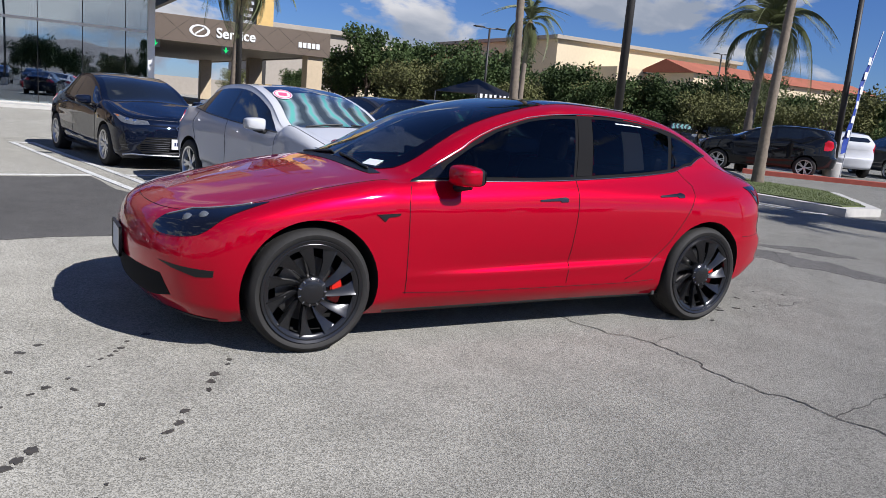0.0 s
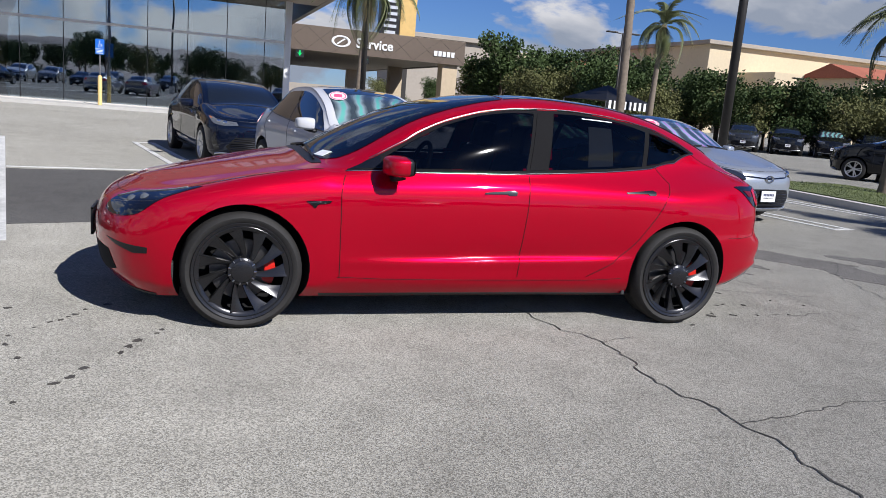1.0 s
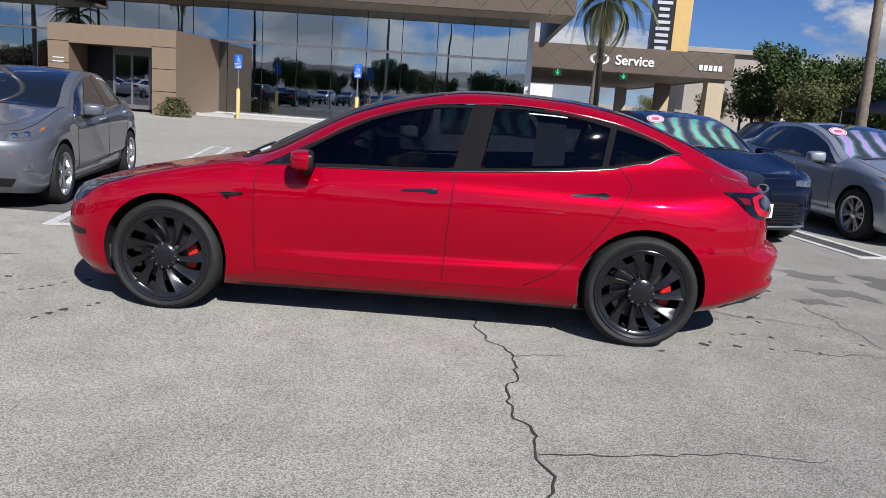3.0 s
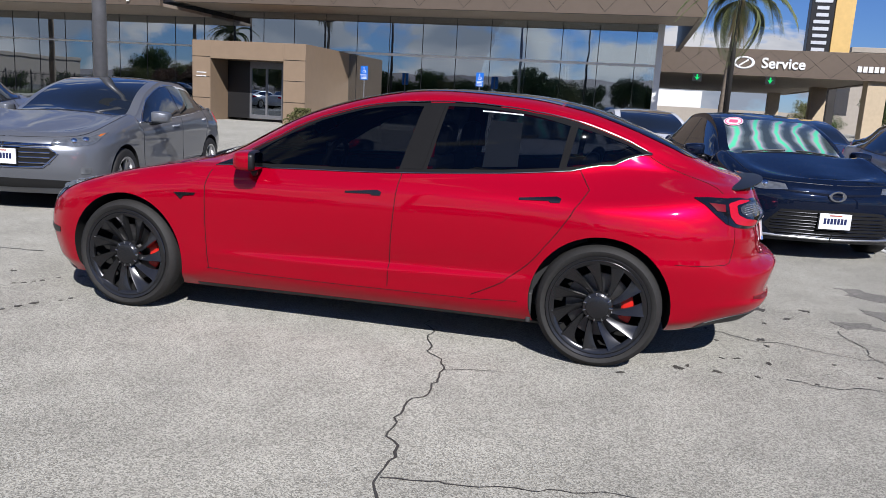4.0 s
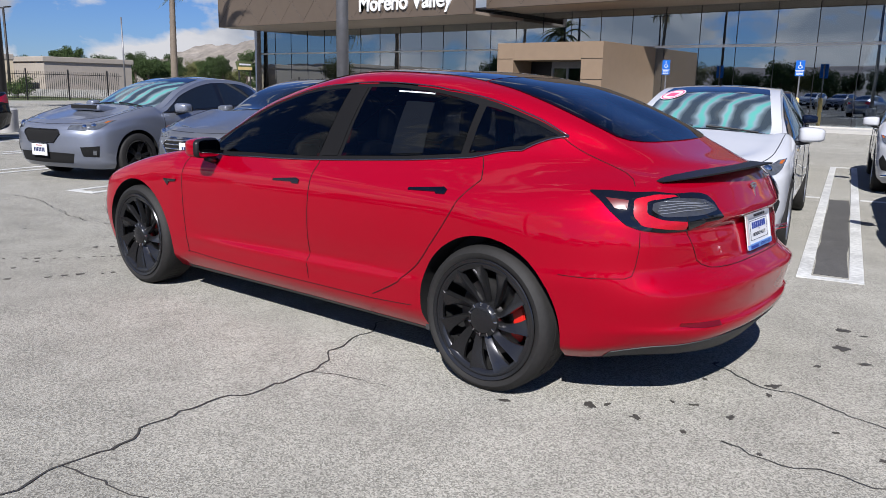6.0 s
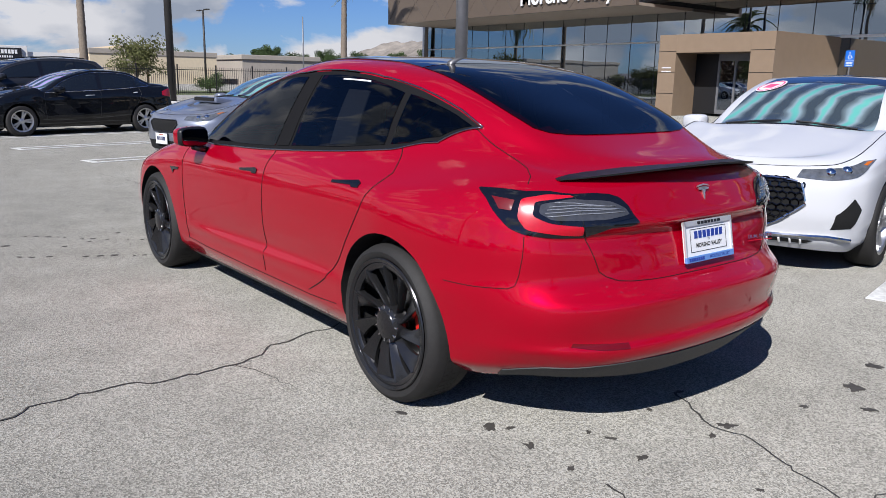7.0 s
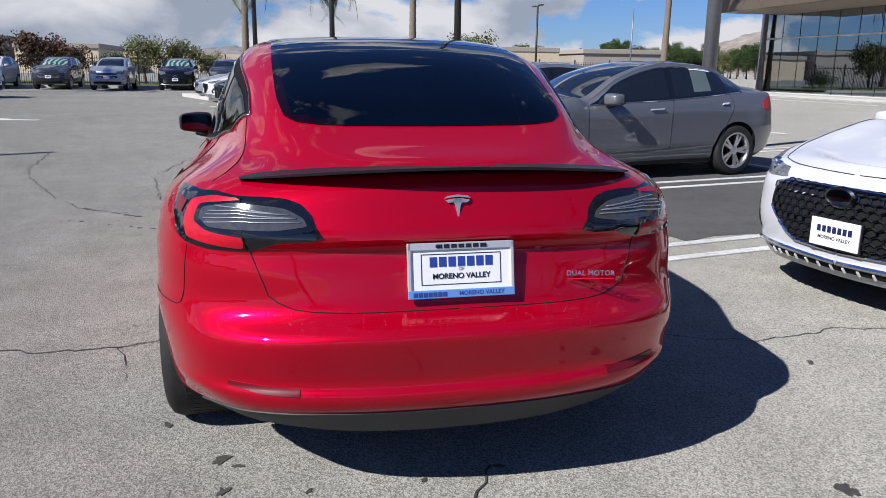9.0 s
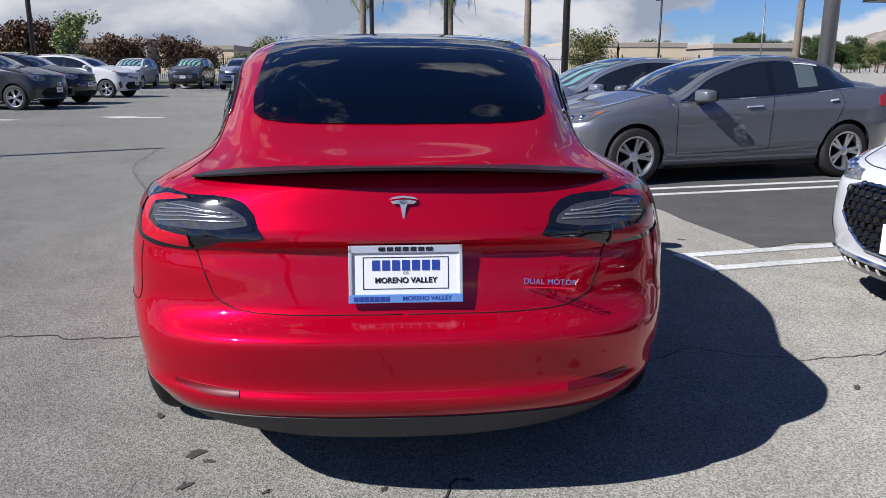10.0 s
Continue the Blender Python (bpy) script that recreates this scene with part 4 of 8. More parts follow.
def rounded(poly, times=2, cut=.2):
    """Corner cutting that leaves a smooth closed outline."""
    for _ in range(times):
        res = []
        for a, b in zip(poly, poly[1:] + poly[:1]):
            res += [(a[0] + (b[0] - a[0]) * f, a[1] + (b[1] - a[1]) * f) for f in (cut, 1 - cut)]
        poly = res
    return poly


class Lookup:
    """Nearest (station, level) on a shell to a point in space."""

    def __init__(self, sh):
        self.us, self.vs = np.linspace(0.02, 16.98, 500), np.linspace(0.05, 7.98, 240)
        self.g = sh.grid(self.us, self.vs)

    def __call__(self, x, y, z):
        d = ((self.g - np.array([x, -abs(y), z])) ** 2).sum(-1)
        j, i = np.unravel_index(d.argmin(), d.shape)
        return float(self.us[i]), float(self.vs[j])

    def face(self, y, z):
        """On the tail, by width and height alone."""
        d = (self.g[..., 1] + abs(y)) ** 2 + (self.g[..., 2] - z) ** 2 + 9 * (self.g[..., 0] < 1.9)
        j, i = np.unravel_index(d.argmin(), d.shape)
        return float(self.us[i]), float(self.vs[j])

    def all(self, pts):
        return [self(*p) for p in pts]


def mirror_of(parent, side, x, y, z, upper, lower, glassy, k=1.0):
    """A door mirror: rounded shell, dark base and arm, and the glass that looks back."""
    bm = bmesh.new()
    bmesh.ops.create_uvsphere(bm, u_segments=28, v_segments=18, radius=1.0)

    def box_in(c, e):
        return math.copysign(abs(c) ** e, c)

    for v in bm.verts:
        p = v.co.copy()
        qx, qy, qz = box_in(p.x, .7), box_in(p.y, .42), box_in(p.z, .42)
        sx = qx * (0.11 if p.x < 0 else 0.045)
        taper = 1 - .18 * max(0, side * qy)
        v.co = Vector((sx + .02 * max(0, side * qy), qy * 0.110, qz * 0.064 * taper + (0.008 if qz > 0 else -0.002))) * k
    for f in bm.faces:
        f.material_index = 1 if f.calc_center_median().x > .012 * k else 0
    ob = part("mirror_shell", bm, [upper, lower], parent, "", True)
    ob.matrix_basis = pose(x, side * y, z, 0, 0, side * -8)
    bm = tube([(0.02, 0, -0.055), (0.0, -side * 0.07, -0.075), (-0.02, -side * 0.17 * k, -0.085)], 0.022 * k, 10)
    part("mirror_arm", bm, lower, ob, "", True)
    bm = bmesh.new()
    bmesh.ops.create_uvsphere(bm, u_segments=28, v_segments=12, radius=1.0)
    for v in bm.verts:
        p = v.co.copy()
        v.co = Vector((.046 + .005 * p.x + .016 * max(0, side * p.y), .100 * box_in(p.y, .42), .056 * box_in(p.z, .42) + .003)) * k
    part("mirror_glass", bm, glassy, ob, "dark mirror glass", True)
    return ob


M["lamp_smoke"] = mat("smoked_clear_lens", (0.075, 0.077, 0.082), 0.08, metal=.3, coat=1.0, grain=.3, grain_scale=60)
M["sheet"] = mat("paper_sheet", (0.30, 0.31, 0.32), 0.8, grain=.08, grain_scale=20)
M["emblem"] = mat("brushed_chrome", (0.80, 0.78, 0.74), 0.38, metal=0.9, grain=0.05)
# Near-white metal builds the drops' sparkle into their material.
M["drop"] = mat("water", (0.85, 0.75, 0.77), 0.02, metal=0.8)
M["mirrorglass"] = mat("mirror_glass", (0.07, 0.075, 0.08), 0.03, metal=1.0)


def cushion(x0, x1, y0, y1, z0, z1, r, lean=0.0):
    """An upholstered block with soft edges that leans back about its foot."""
    bm = box(x0, x1, y0, y1, z0, z1, bevel=r)
    for v in bm.verts:
        v.co.x += lean * (v.co.z - z0)
    return bm


def cabin(car, sh):
    """What shows through the glass: seats, dashboard, screen, wheel and lining."""
    for s in (-1, 1):
        part("door_card", box(-.80, 1.35, s * .74 - .025, s * .74 + .025, .30, .91, bevel=.02), M["cabin"], car)
        part("headliner", sh.panel([(8.5, 6.5), (11.3, 6.5), (11.3, 7.9), (8.5, 7.9)], s, -.035, .3, .3), M["cabin"], car)
        y = s * .37
        part("front_seat", cushion(-.28, .26, y - .25, y + .25, .34, .52, .07), M["leather"], car, "dark leather front seat")
        part("front_seat_back", cushion(.16, .30, y - .245, y + .245, .48, 1.06, .06, .28), M["leather"], car)
        part("headrest", cushion(.36, .46, y - .13, y + .13, 1.05, 1.25, .045, .15), M["leather"], car)
        part("rear_headrest", cushion(1.25, 1.34, y - .12, y + .12, .99, 1.13, .04, .2), M["leather"], car)
    part("cabin_floor", box(-.9, 1.3, -.74, .74, .27, .30), M["cabin"], car)
    part("firewall", box(-.92, -.88, -.74, .74, .28, .86), M["cabin"], car)
    part("rear_seat", cushion(.62, 1.14, -.64, .64, .36, .56, .07), M["leather"], car, "dark leather rear bench")
    part("rear_seat_back", cushion(1.06, 1.18, -.63, .63, .54, 1.0, .05, .35), M["leather"], car)
    part("parcel_shelf", box(1.26, 1.93, -.55, .55, .955, .975), M["cabin"], car)
    part("dashboard", cushion(-.88, -.42, -.72, .72, .78, .915, .05), M["cabin"], car, "plain dark dashboard")
    part("centre_screen", box(-.44, -.425, -.17, .17, .86, 1.07, bevel=.008), M["black"], car, "flat centre screen")
    ring = [(-.30 + .05 * math.sin(k * math.pi / 12), -.37 + .175 * math.cos(k * math.pi / 12), .93 + .165 * math.sin(k * math.pi / 12)) for k in range(25)]
    part("steering_wheel", tube(ring, .016, 8), M["cabin"], car, "round steering wheel", True)
    part("steering_hub", cushion(-.36, -.30, -.44, -.30, .87, .99, .025), M["cabin"], car)


def body_panels(car, sh, me):
    """Part the painted shell along its shut lines; each panel keeps the normals of the whole."""
    def shut(pts):
        return [p[0] for p in pts], [p[1] for p in pts]

    rear_z, rear_x = shut([(.30, .72), (.325, .74), (.42, .92), (.57, 1.08), (.75, 1.21), (.95, 1.335), (1.045, 1.27)])
    hood_u = np.array([0.05, .9, 1.8, 2.6, 3.4, 4.4, 5.4, 6.3])
    hood = sh.at(hood_u, np.array([4.7, 4.7, 4.75, 4.9, 5.2, 5.5, 5.6, 5.55]))
    lid_z, lid_y = shut([(.64, .30), (.655, .49), (.69, .55), (.755, .575), (.805, .588), (.95, .60), (1.0, .65)])
    hatch_x, hatch_y = shut([(1.60, .60), (1.75, .605), (1.86, .61), (1.95, .625), (2.0, .65), (2.03, .69)])

    def panel_of(c):
        x, y, z = c[0], abs(c[1]), c[2]
        side = "r" if c[1] > 0 else "l"
        if -.885 < x < .27 and .295 < z < .945 and y > .72:
            return "front_door", side
        if .27 <= x < np.interp(z, rear_z, rear_x) and .297 < z < 1.04 and y > .66:
            return "rear_door", side
        if x < -.97 and z > .70 and y < np.interp(x, hood[:, 0], -hood[:, 1]):
            return "hood", ""
        if x < -1.80:
            return "front_bumper", ""
        if x < -.885:
            return "front_fender", side
        if x > 1.62 and z > .95 and y < np.interp(x, hatch_x, hatch_y):
            return "tailgate", ""
        if x > 2.0 and .64 < z <= .99 and y < np.interp(z, lid_z, lid_y):
            return "tailgate", ""
        if x > 1.78 and (z < .605 or (x > 2.0 and z < .82 and y < .786)):
            return "rear_bumper", ""
        return "body", ""

    groups = {}
    for p in me.polygons:
        groups.setdefault(panel_of(p.center), []).append(p.index)
    labels = {"body": "deep red clear-coated body sides and roof frame", "tailgate": "red tailgate with a recessed plate area", "hood": "red hood with a soft centre rise"}
    for (name, _), ids in groups.items():
        index, verts, faces, normals, mats = {}, [], [], [], []
        for i in ids:
            p = me.polygons[i]
            f = []
            for l in p.loop_indices:
                v = me.loops[l].vertex_index
                if v not in index:
                    index[v] = len(verts)
                    verts.append(me.vertices[v].co[:])
                f.append(index[v])
                normals.append(me.corner_normals[l].vector[:])
            faces.append(f)
            mats.append(p.material_index)
        out = bpy.data.meshes.new(name)
        out.from_pydata(verts, [], faces)
        for m in me.materials:
            out.materials.append(m)
        out.polygons.foreach_set("material_index", mats)
        out.polygons.foreach_set("use_smooth", [True] * len(faces))
        out.normals_split_custom_set(normals)
        part(name, out, None, car, labels.get(name, ""))


def hero():
    car = thing("electric_sedan", "glossy red electric sedan with tinted windows and dark turbine wheels", "car")
    sh = HeroShell()
    near = Lookup(sh)
    R = sh.tyre
    # glass
    trim = [(-.87, .925), (-.5, .935), (-.1, .95), (.3, .968), (.85, 1.003), (1.22, 1.04), (1.45, 1.085), (1.64, 1.15), (1.52, 1.205), (1.37, 1.258), (1.0, 1.335), (.65, 1.365), (.3, 1.352), (0, 1.315), (-.25, 1.238), (-.5, 1.11), (-.7, 1.005)]
    front = [(-.70, .950), (-.5, .955), (-.1, .968), (.27, .983), (.355, 1.335), (.3, 1.335), (0, 1.298), (-.25, 1.22), (-.5, 1.092), (-.62, 1.02)]
    rear = [(.43, .995), (.85, 1.02), (1.155, 1.05), (1.195, 1.275), (1.0, 1.318), (.65, 1.348), (.50, 1.345)]
    quarter = [(1.195, 1.056), (1.3, 1.07), (1.45, 1.102), (1.60, 1.153), (1.50, 1.195), (1.37, 1.238), (1.235, 1.27)]
    screen = [(6.22, 8), (6.25, 7.6), (6.45, 7.12), (6.8, 7.04), (7.4, 7.04), (8.0, 7.06), (8.88, 7.10), (8.92, 8)]
    back = [(10.82, 8), (10.79, 7.08), (12, 7.05), (13, 7.04), (13.5, 7.05), (13.8, 7.13), (14.0, 7.27), (14.12, 7.45), (14.17, 7.7), (14.18, 8)]
    shell_mesh = sh.body_mesh(M["red"], 9, 4)
    bm = bmesh.new()
    bm.from_mesh(shell_mesh)
    gaps = []
    for run, k in ((screen, .93), (back, .94)):
        q = sh.at(np.array([p[0] for p in run]), np.array([p[1] for p in run]))
        c = (q[:, 0].min() + q[:, 0].max()) / 2
        gaps.append([(c + (x - c) * k, -y * k) for x, y in q[:, :2]])

    def open_here(f):
        c = f.calc_center_median()
        if abs(c.y) > .5 and c.z > .94:
            return all(within(c.x + dx, c.z + dz, trim) for dx, dz in ((.014, 0), (-.014, 0), (0, .009), (0, -.009))) and any(within(c.x + dx, c.z + dz, pl) for pl in (front, rear, quarter) for dx, dz in ((0, 0), (.022, 0), (-.022, 0), (0, .016), (0, -.016)))
        return f.normal.z > .15 and c.z > .95 and any(within(c.x, abs(c.y), [(x, y) for x, y in g] + [(g[-1][0], -.01), (g[0][0], -.01)]) for g in gaps)

    bmesh.ops.delete(bm, geom=[f for f in bm.faces if open_here(f)], context="FACES")
    bm.to_mesh(shell_mesh)
    bm.free()
    body_panels(car, sh, shell_mesh)
    cabin(car, sh)
    for s in (-1, 1):
        part("window_surround", sh.panel(sh.side_poly(trim), s, 0.003, holes=[sh.side_poly(pl) for pl in (front, rear, quarter)]), M["pillar"], car, "gloss black window surround", True, 40)
        for nm, pl in (("front_door_window", front), ("rear_door_window", rear), ("quarter_window", quarter)):
            part(nm, sh.panel(sh.side_poly(pl), s, 0.006), M["sidetint"], car, "dark tinted glass", True, 40)
        part("centre_pillar", sh.panel(sh.side_poly([(.295, .985), (.405, .992), (.48, 1.345), (.38, 1.337)]), s, 0.0065), M["pillar"], car, "matt black door pillar", True, 40)
        part("belt_trim", sh.seam(sh.side_poly([(-.87, .922), (-.5, .932), (-.1, .947), (.3, .965), (.85, 1.0), (1.22, 1.036), (1.45, 1.08), (1.645, 1.148)]), s, 0.0042, 0.003), M["trim"], car, "", True)
        part("rail_trim", sh.seam(sh.side_poly([(-.72, 1.0), (-.5, 1.118), (-.25, 1.246), (0, 1.322), (.3, 1.36), (.65, 1.372), (1.0, 1.343), (1.37, 1.266), (1.52, 1.212), (1.645, 1.152)]), s, 0.0038, 0.003), M["trim"], car, "", True)
        # flank seams
        for pts in ([(-.875, .90), (-.90, .80), (-.895, .58), (-.885, .30)], [(.29, .96), (.275, .78), (.262, .59), (.25, .32)],
                    [(1.27, 1.045), (1.335, .95), (1.21, .75), (1.08, .57), (.92, .42), (.74, .325)]):
            part("door_seam", sh.seam(sh.side_poly(pts), s, .0026), M["seam"], car, "", True)
        part("door_sill_seam", sh.seam(sh.side_poly([(-.90, .305), (-.6, .295), (.0, .294), (.74, .30), (1.0, .315)]), s, .0018), M["seam"], car, "", True)
        for x0, z0, x1, z1 in ((-.02, .838, .19, .852), (.97, .880, 1.19, .894)):
            pl = [(x0, z0 - .004), (x1 - .06, z1 - .012), (x1 - .05, z1 - .020), (x1, z1 - .018), (x1 + .005, z1 + .002), (x1 - .02, z1 + .011), (x0, z0 + .006)]
            part("door_handle", sh.panel(sh.side_poly(pl), s, 0.005, 0.05, 0.05), M["handle"], car, "flush dark chrome door handle", True, 40)
        part("side_camera", sh.panel(sh.side_poly([(-1.10, .752), (-.955, .758), (-.965, .744), (-1.03, .736), (-1.05, .712)]), s, 0.006, 0.05, 0.05), M["black"], car, "black side camera badge", True, 40)
        part("rocker_strip", sh.panel([(6.3, .04), (11.1, .04), (11.2, .30), (6.25, .30)], s, 0.002, 0.2, 0.15), M["satin"], car, "dusty black rocker strip", True, 40)
        part("rear_arch_flap", box(1.05, 1.075, s * 0.79 - 0.05, s * 0.79 + 0.05, 0.19, 0.36, bevel=0.006), M["plastic"], car)
        part("front_arch_flap", box(-1.83, -1.805, s * 0.78 - 0.04, s * 0.78 + 0.04, 0.19, 0.36, bevel=0.006), M["plastic"], car)
        # lamps
        hl = [(-2.14, .49, .60), (-2.11, .58, .583), (-2.02, .70, .583), (-1.94, .765, .608), (-1.84, .80, .672), (-1.74, .815, .755), (-1.65, .815, .824), (-1.72, .785, .815), (-1.86, .705, .762), (-1.99, .60, .724), (-2.08, .535, .675)]
        lamp = part("headlight", sh.panel(rounded(near.all(hl)), s, 0.004, 0.07, 0.07), M["lamp_dark"], car, "smoked headlight with projector lens", True, 40)
        # White line stands in for sky mirrored along the lamp's upper edge.
        part("light_guide", sh.seam(near.all([(-2.09, .53, .655), (-1.99, .60, .712), (-1.86, .70, .755), (-1.74, .775, .80)]), s, 0.0045, 0.006), M["lamp_white"], lamp, "white strip painted for the sky reflection in the headlight", True)
        for px, py, pz in ((-2.02, .665, .655), (-1.955, .71, .665)):
            bm = bmesh.new()
            bmesh.ops.create_uvsphere(bm, u_segments=16, v_segments=10, radius=0.028)
            u, v = near(px, py, pz)
            q = sh.at(np.array([u]), np.array([v]))[0]
            bmesh.ops.translate(bm, vec=(q[0] + 0.012, -q[1] * s * 0.985, q[2]), verts=bm.verts)
            part("projector", bm, M["lens"], lamp, "", True)
        tl = [(1.865, .79, .955), (1.95, .762, .957), (2.04, .72, .955), (2.10, .665, .951), (2.15, .606, .947), (2.185, .53, .943), (2.205, .475, .938), (2.22, .44, .925), (2.235, .41, .895), (2.255, .395, .868), (2.283, .380, .846), (2.275, .42, .840),
              (2.25, .50, .838), (2.23, .545, .826), (2.207, .588, .805), (2.15, .70, .803), (2.095, .774, .812), (2.04, .80, .835), (1.96, .805, .89)]
        tail = part("tail_light", sh.panel(rounded(near.all(tl), 2, .1), s, 0.004, 0.05, 0.05), M["lamp_dark"], car, "dark-edged tail light with red and clear lenses", True, 40)
        red = [(2.055, .748, .935), (2.10, .668, .937), (2.15, .600, .935), (2.195, .592, .86), (2.20, .592, .818), (2.15, .69, .817), (2.10, .765, .825), (2.065, .775, .87)]
        part("red_lens", sh.panel(rounded(near.all(red), 2, .12), s, 0.007, 0.04, 0.04), M["lamp_red"], tail, "red light guide round the lamp", True, 40)
        clear = [(2.09, .715, .918), (2.15, .605, .926), (2.19, .52, .926), (2.21, .465, .918), (2.235, .42, .885), (2.262, .402, .856), (2.24, .51, .850), (2.205, .58, .842), (2.14, .69, .845), (2.10, .728, .875)]
        part("lens_frame", sh.panel(rounded(near.all(clear), 2, .12), s, 0.0085, 0.04, 0.04), M["lamp_dark"], tail, "", True, 40)
        inner = [(2.105, .70, .908), (2.15, .606, .917), (2.19, .525, .917), (2.21, .475, .909), (2.235, .43, .880), (2.255, .418, .863), (2.235, .51, .860), (2.20, .58, .856), (2.14, .68, .857), (2.11, .71, .880)]
        lens = part("clear_lens", sh.panel(rounded(near.all(inner), 2, .12), s, 0.010, 0.04, 0.04), M["lamp_smoke"], tail, "smoked clear lens with bright ribs", True, 40)
        for k, (z, y0, y1) in enumerate(((.869, .685, .44), (.879, .692, .445), (.889, .69, .45), (.899, .68, .465), (.908, .66, .49))):
            part("lens_rib", sh.seam(near.all([(2.12, y0, z), (2.16, (y0 + y1) / 2 + .03, z), (2.225, y1, z - .004)]), s, 0.0022, 0.011), M["lamp_white"], lens, "", True)
        part("lamp_split", sh.seam(near.all([(2.155, .599, .932), (2.185, .594, .88), (2.205, .589, .815)]), s, 0.0026, 0.0085), M["satin"], tail, "", True)
        part("side_marker", sh.panel(near.all([(1.945, .788, .928), (2.03, .757, .925), (2.04, .775, .885), (1.995, .790, .885)]), s, 0.007, 0.05, 0.05), M["lamp_deep"], tail, "", True, 40)
        # rear and front bumper details
        part("rear_reflector", sh.panel([near.face(y, z) for y, z in ((.46, .425), (.56, .428), (.66, .438), (.665, .424), (.565, .408), (.46, .404))], s, 0.003, 0.05, 0.05), M["lamp_deep"], car, "thin red rear reflector", True, 40)
        part("bumper_slot", sh.panel(near.all([(-2.16, .62, .47), (-2.0, .80, .46), (-1.93, .845, .455), (-1.935, .845, .425), (-2.0, .80, .42), (-2.1, .71, .445)]), s, 0.003, 0.05, 0.05), M["satin"], car, "dark slot in the front bumper", True, 40)
        part("bumper_seam", sh.seam(near.all([(1.80, .89, .603), (1.95, .845, .606), (2.03, .81, .609), (2.06, .798, .614), (2.08, .79, .626), (2.09, .785, .645), (2.094, .782, .67), (2.098, .779, .73), (2.10, .772, .805)]), s, .0016), M["seam"], car, "", True)
        part("hatch_seam", sh.seam(near.all([(1.63, .605, 1.155), (1.75, .605, 1.095), (1.86, .61, 1.06), (1.95, .625, 1.035), (2.0, .65, 1.005), (2.025, .69, .965)]), s), M["seam"], car, "", True)
        part("hood_seam", sh.seam([(6.3, 5.55), (5.4, 5.6), (4.4, 5.5), (3.4, 5.2), (2.6, 4.9), (1.8, 4.75), (0.9, 4.7), (0.05, 4.7)], s), M["seam"], car, "", True)
        mirror_of(car, s, -.575, .955, .975, M["red"], M["satin"], M["mirrorglass"], .88)
        part("mirror_patch", sh.panel(sh.side_poly([(-.86, .93), (-.62, .952), (-.66, 1.02), (-.74, .985)]), s, 0.005, 0.05, 0.05), M["black"], car, "", True, 40)
        for x in (sh.front, sh.rear):
            turbine_wheel(car, "wheel", Matrix.Translation((x, s * 0.795, R)) @ Matrix.Diagonal((1, -s, 1, 1)), R)
            caliper(car, x, s, R)
    part("windscreen", both(sh, screen), M["screen"], car, "dark tinted windscreen", True, 40)
    part("cowl", both(sh, [(5.98, 8), (6.0, 7.5), (6.1, 6.7), (6.35, 6.7), (6.42, 7.1), (6.23, 7.6), (6.2, 8)], off=0.003), M["satin"], car, "black cowl under the windscreen", True, 40)
    part("roof_glass", both(sh, [(8.95, 8), (8.91, 7.10), (10.0, 7.10), (10.75, 7.08), (10.78, 8)]), M["tint"], car, "black glass roof panel", True, 40)
    part("rear_glass", both(sh, back), M["reartint"], car, "large dark rear window", True, 40)
    part("diffuser", both(sh, [(13.5, .05), (17, .05), (17, 1.08), (16, 1.07), (15, 1.05), (14.2, .95), (13.6, .6)], off=0.004), M["plastic"], car, "dusty black lower rear bumper", True, 40)
    part("front_lip", both(sh, [(0, .05), (3.2, .05), (3.2, .16), (2.0, .22), (0, .25)], off=0.004), M["satin"], car, "black front lip", True, 40)
    part("front_intake", both(sh, [(0, .9), (1.2, .9), (1.9, 1.2), (1.7, 1.75), (0, 1.75)], off=0.002), M["well"], car, "black lower intake", True, 40)
    # trunk lid seam across the tail
    lid = near.all([(2.336, .005, .638), (2.335, .15, .638), (2.325, .32, .642), (2.31, .42, .646), (2.30, .48, .653), (2.285, .52, .664), (2.272, .545, .68), (2.262, .56, .705), (2.255, .57, .735), (2.24, .578, .77), (2.21, .588, .805)])
    for s in (-1, 1):
        part("lid_seam", sh.seam(lid, s, 0.0019), M["seam"], car, "", True)
    # spoiler lip
    bm = bmesh.new()
    rows = []
    for k in range(41):
        y = -0.61 + 1.22 * k / 40
        f = abs(y) / 0.61
        ends = 1 - f**6
        x = 2.268 - 0.158 * f**2.2
        z = 1.045 - 0.04 * f**2
        z -= .012
        u, v = near(x - 0.03 - .045 * ends, y, z + 0.006)
        q = sh.at(np.array([u]), np.array([v]))[0]
        rows.append([bm.verts.new(p) for p in ((q[0], y, q[2] + 0.003), (x - .02 * ends, y, z + 0.006), (x + 0.036 * ends, y, z + 0.007 * ends + 0.002), (x + 0.035 * ends, y, z + 0.001 * ends), (q[0] + .012, y, z - 0.012 * ends - .002))])
    for a, b in zip(rows, rows[1:]):
        for i in range(5):
            bm.faces.new((a[i], a[(i + 1) % 5], b[(i + 1) % 5], b[i]))
    bm.faces.new(rows[0])
    bm.faces.new(rows[-1])
    bmesh.ops.recalc_face_normals(bm, faces=bm.faces)
    part("spoiler", bm, M["satin"], car, "black lip spoiler", True, 35)
    # rear plate with frame and print
    pm = pose(2.320, 0.004, 0.750, 90 - 11, 0, 90)
    pl = part("rear_plate", box(-.157, .157, -.079, .079, -.004, .004, bevel=0.003), M["plate"], car, "white dealer plate in a chrome and blue frame")
    pl.matrix_basis = pm
    bm = bmesh.new()
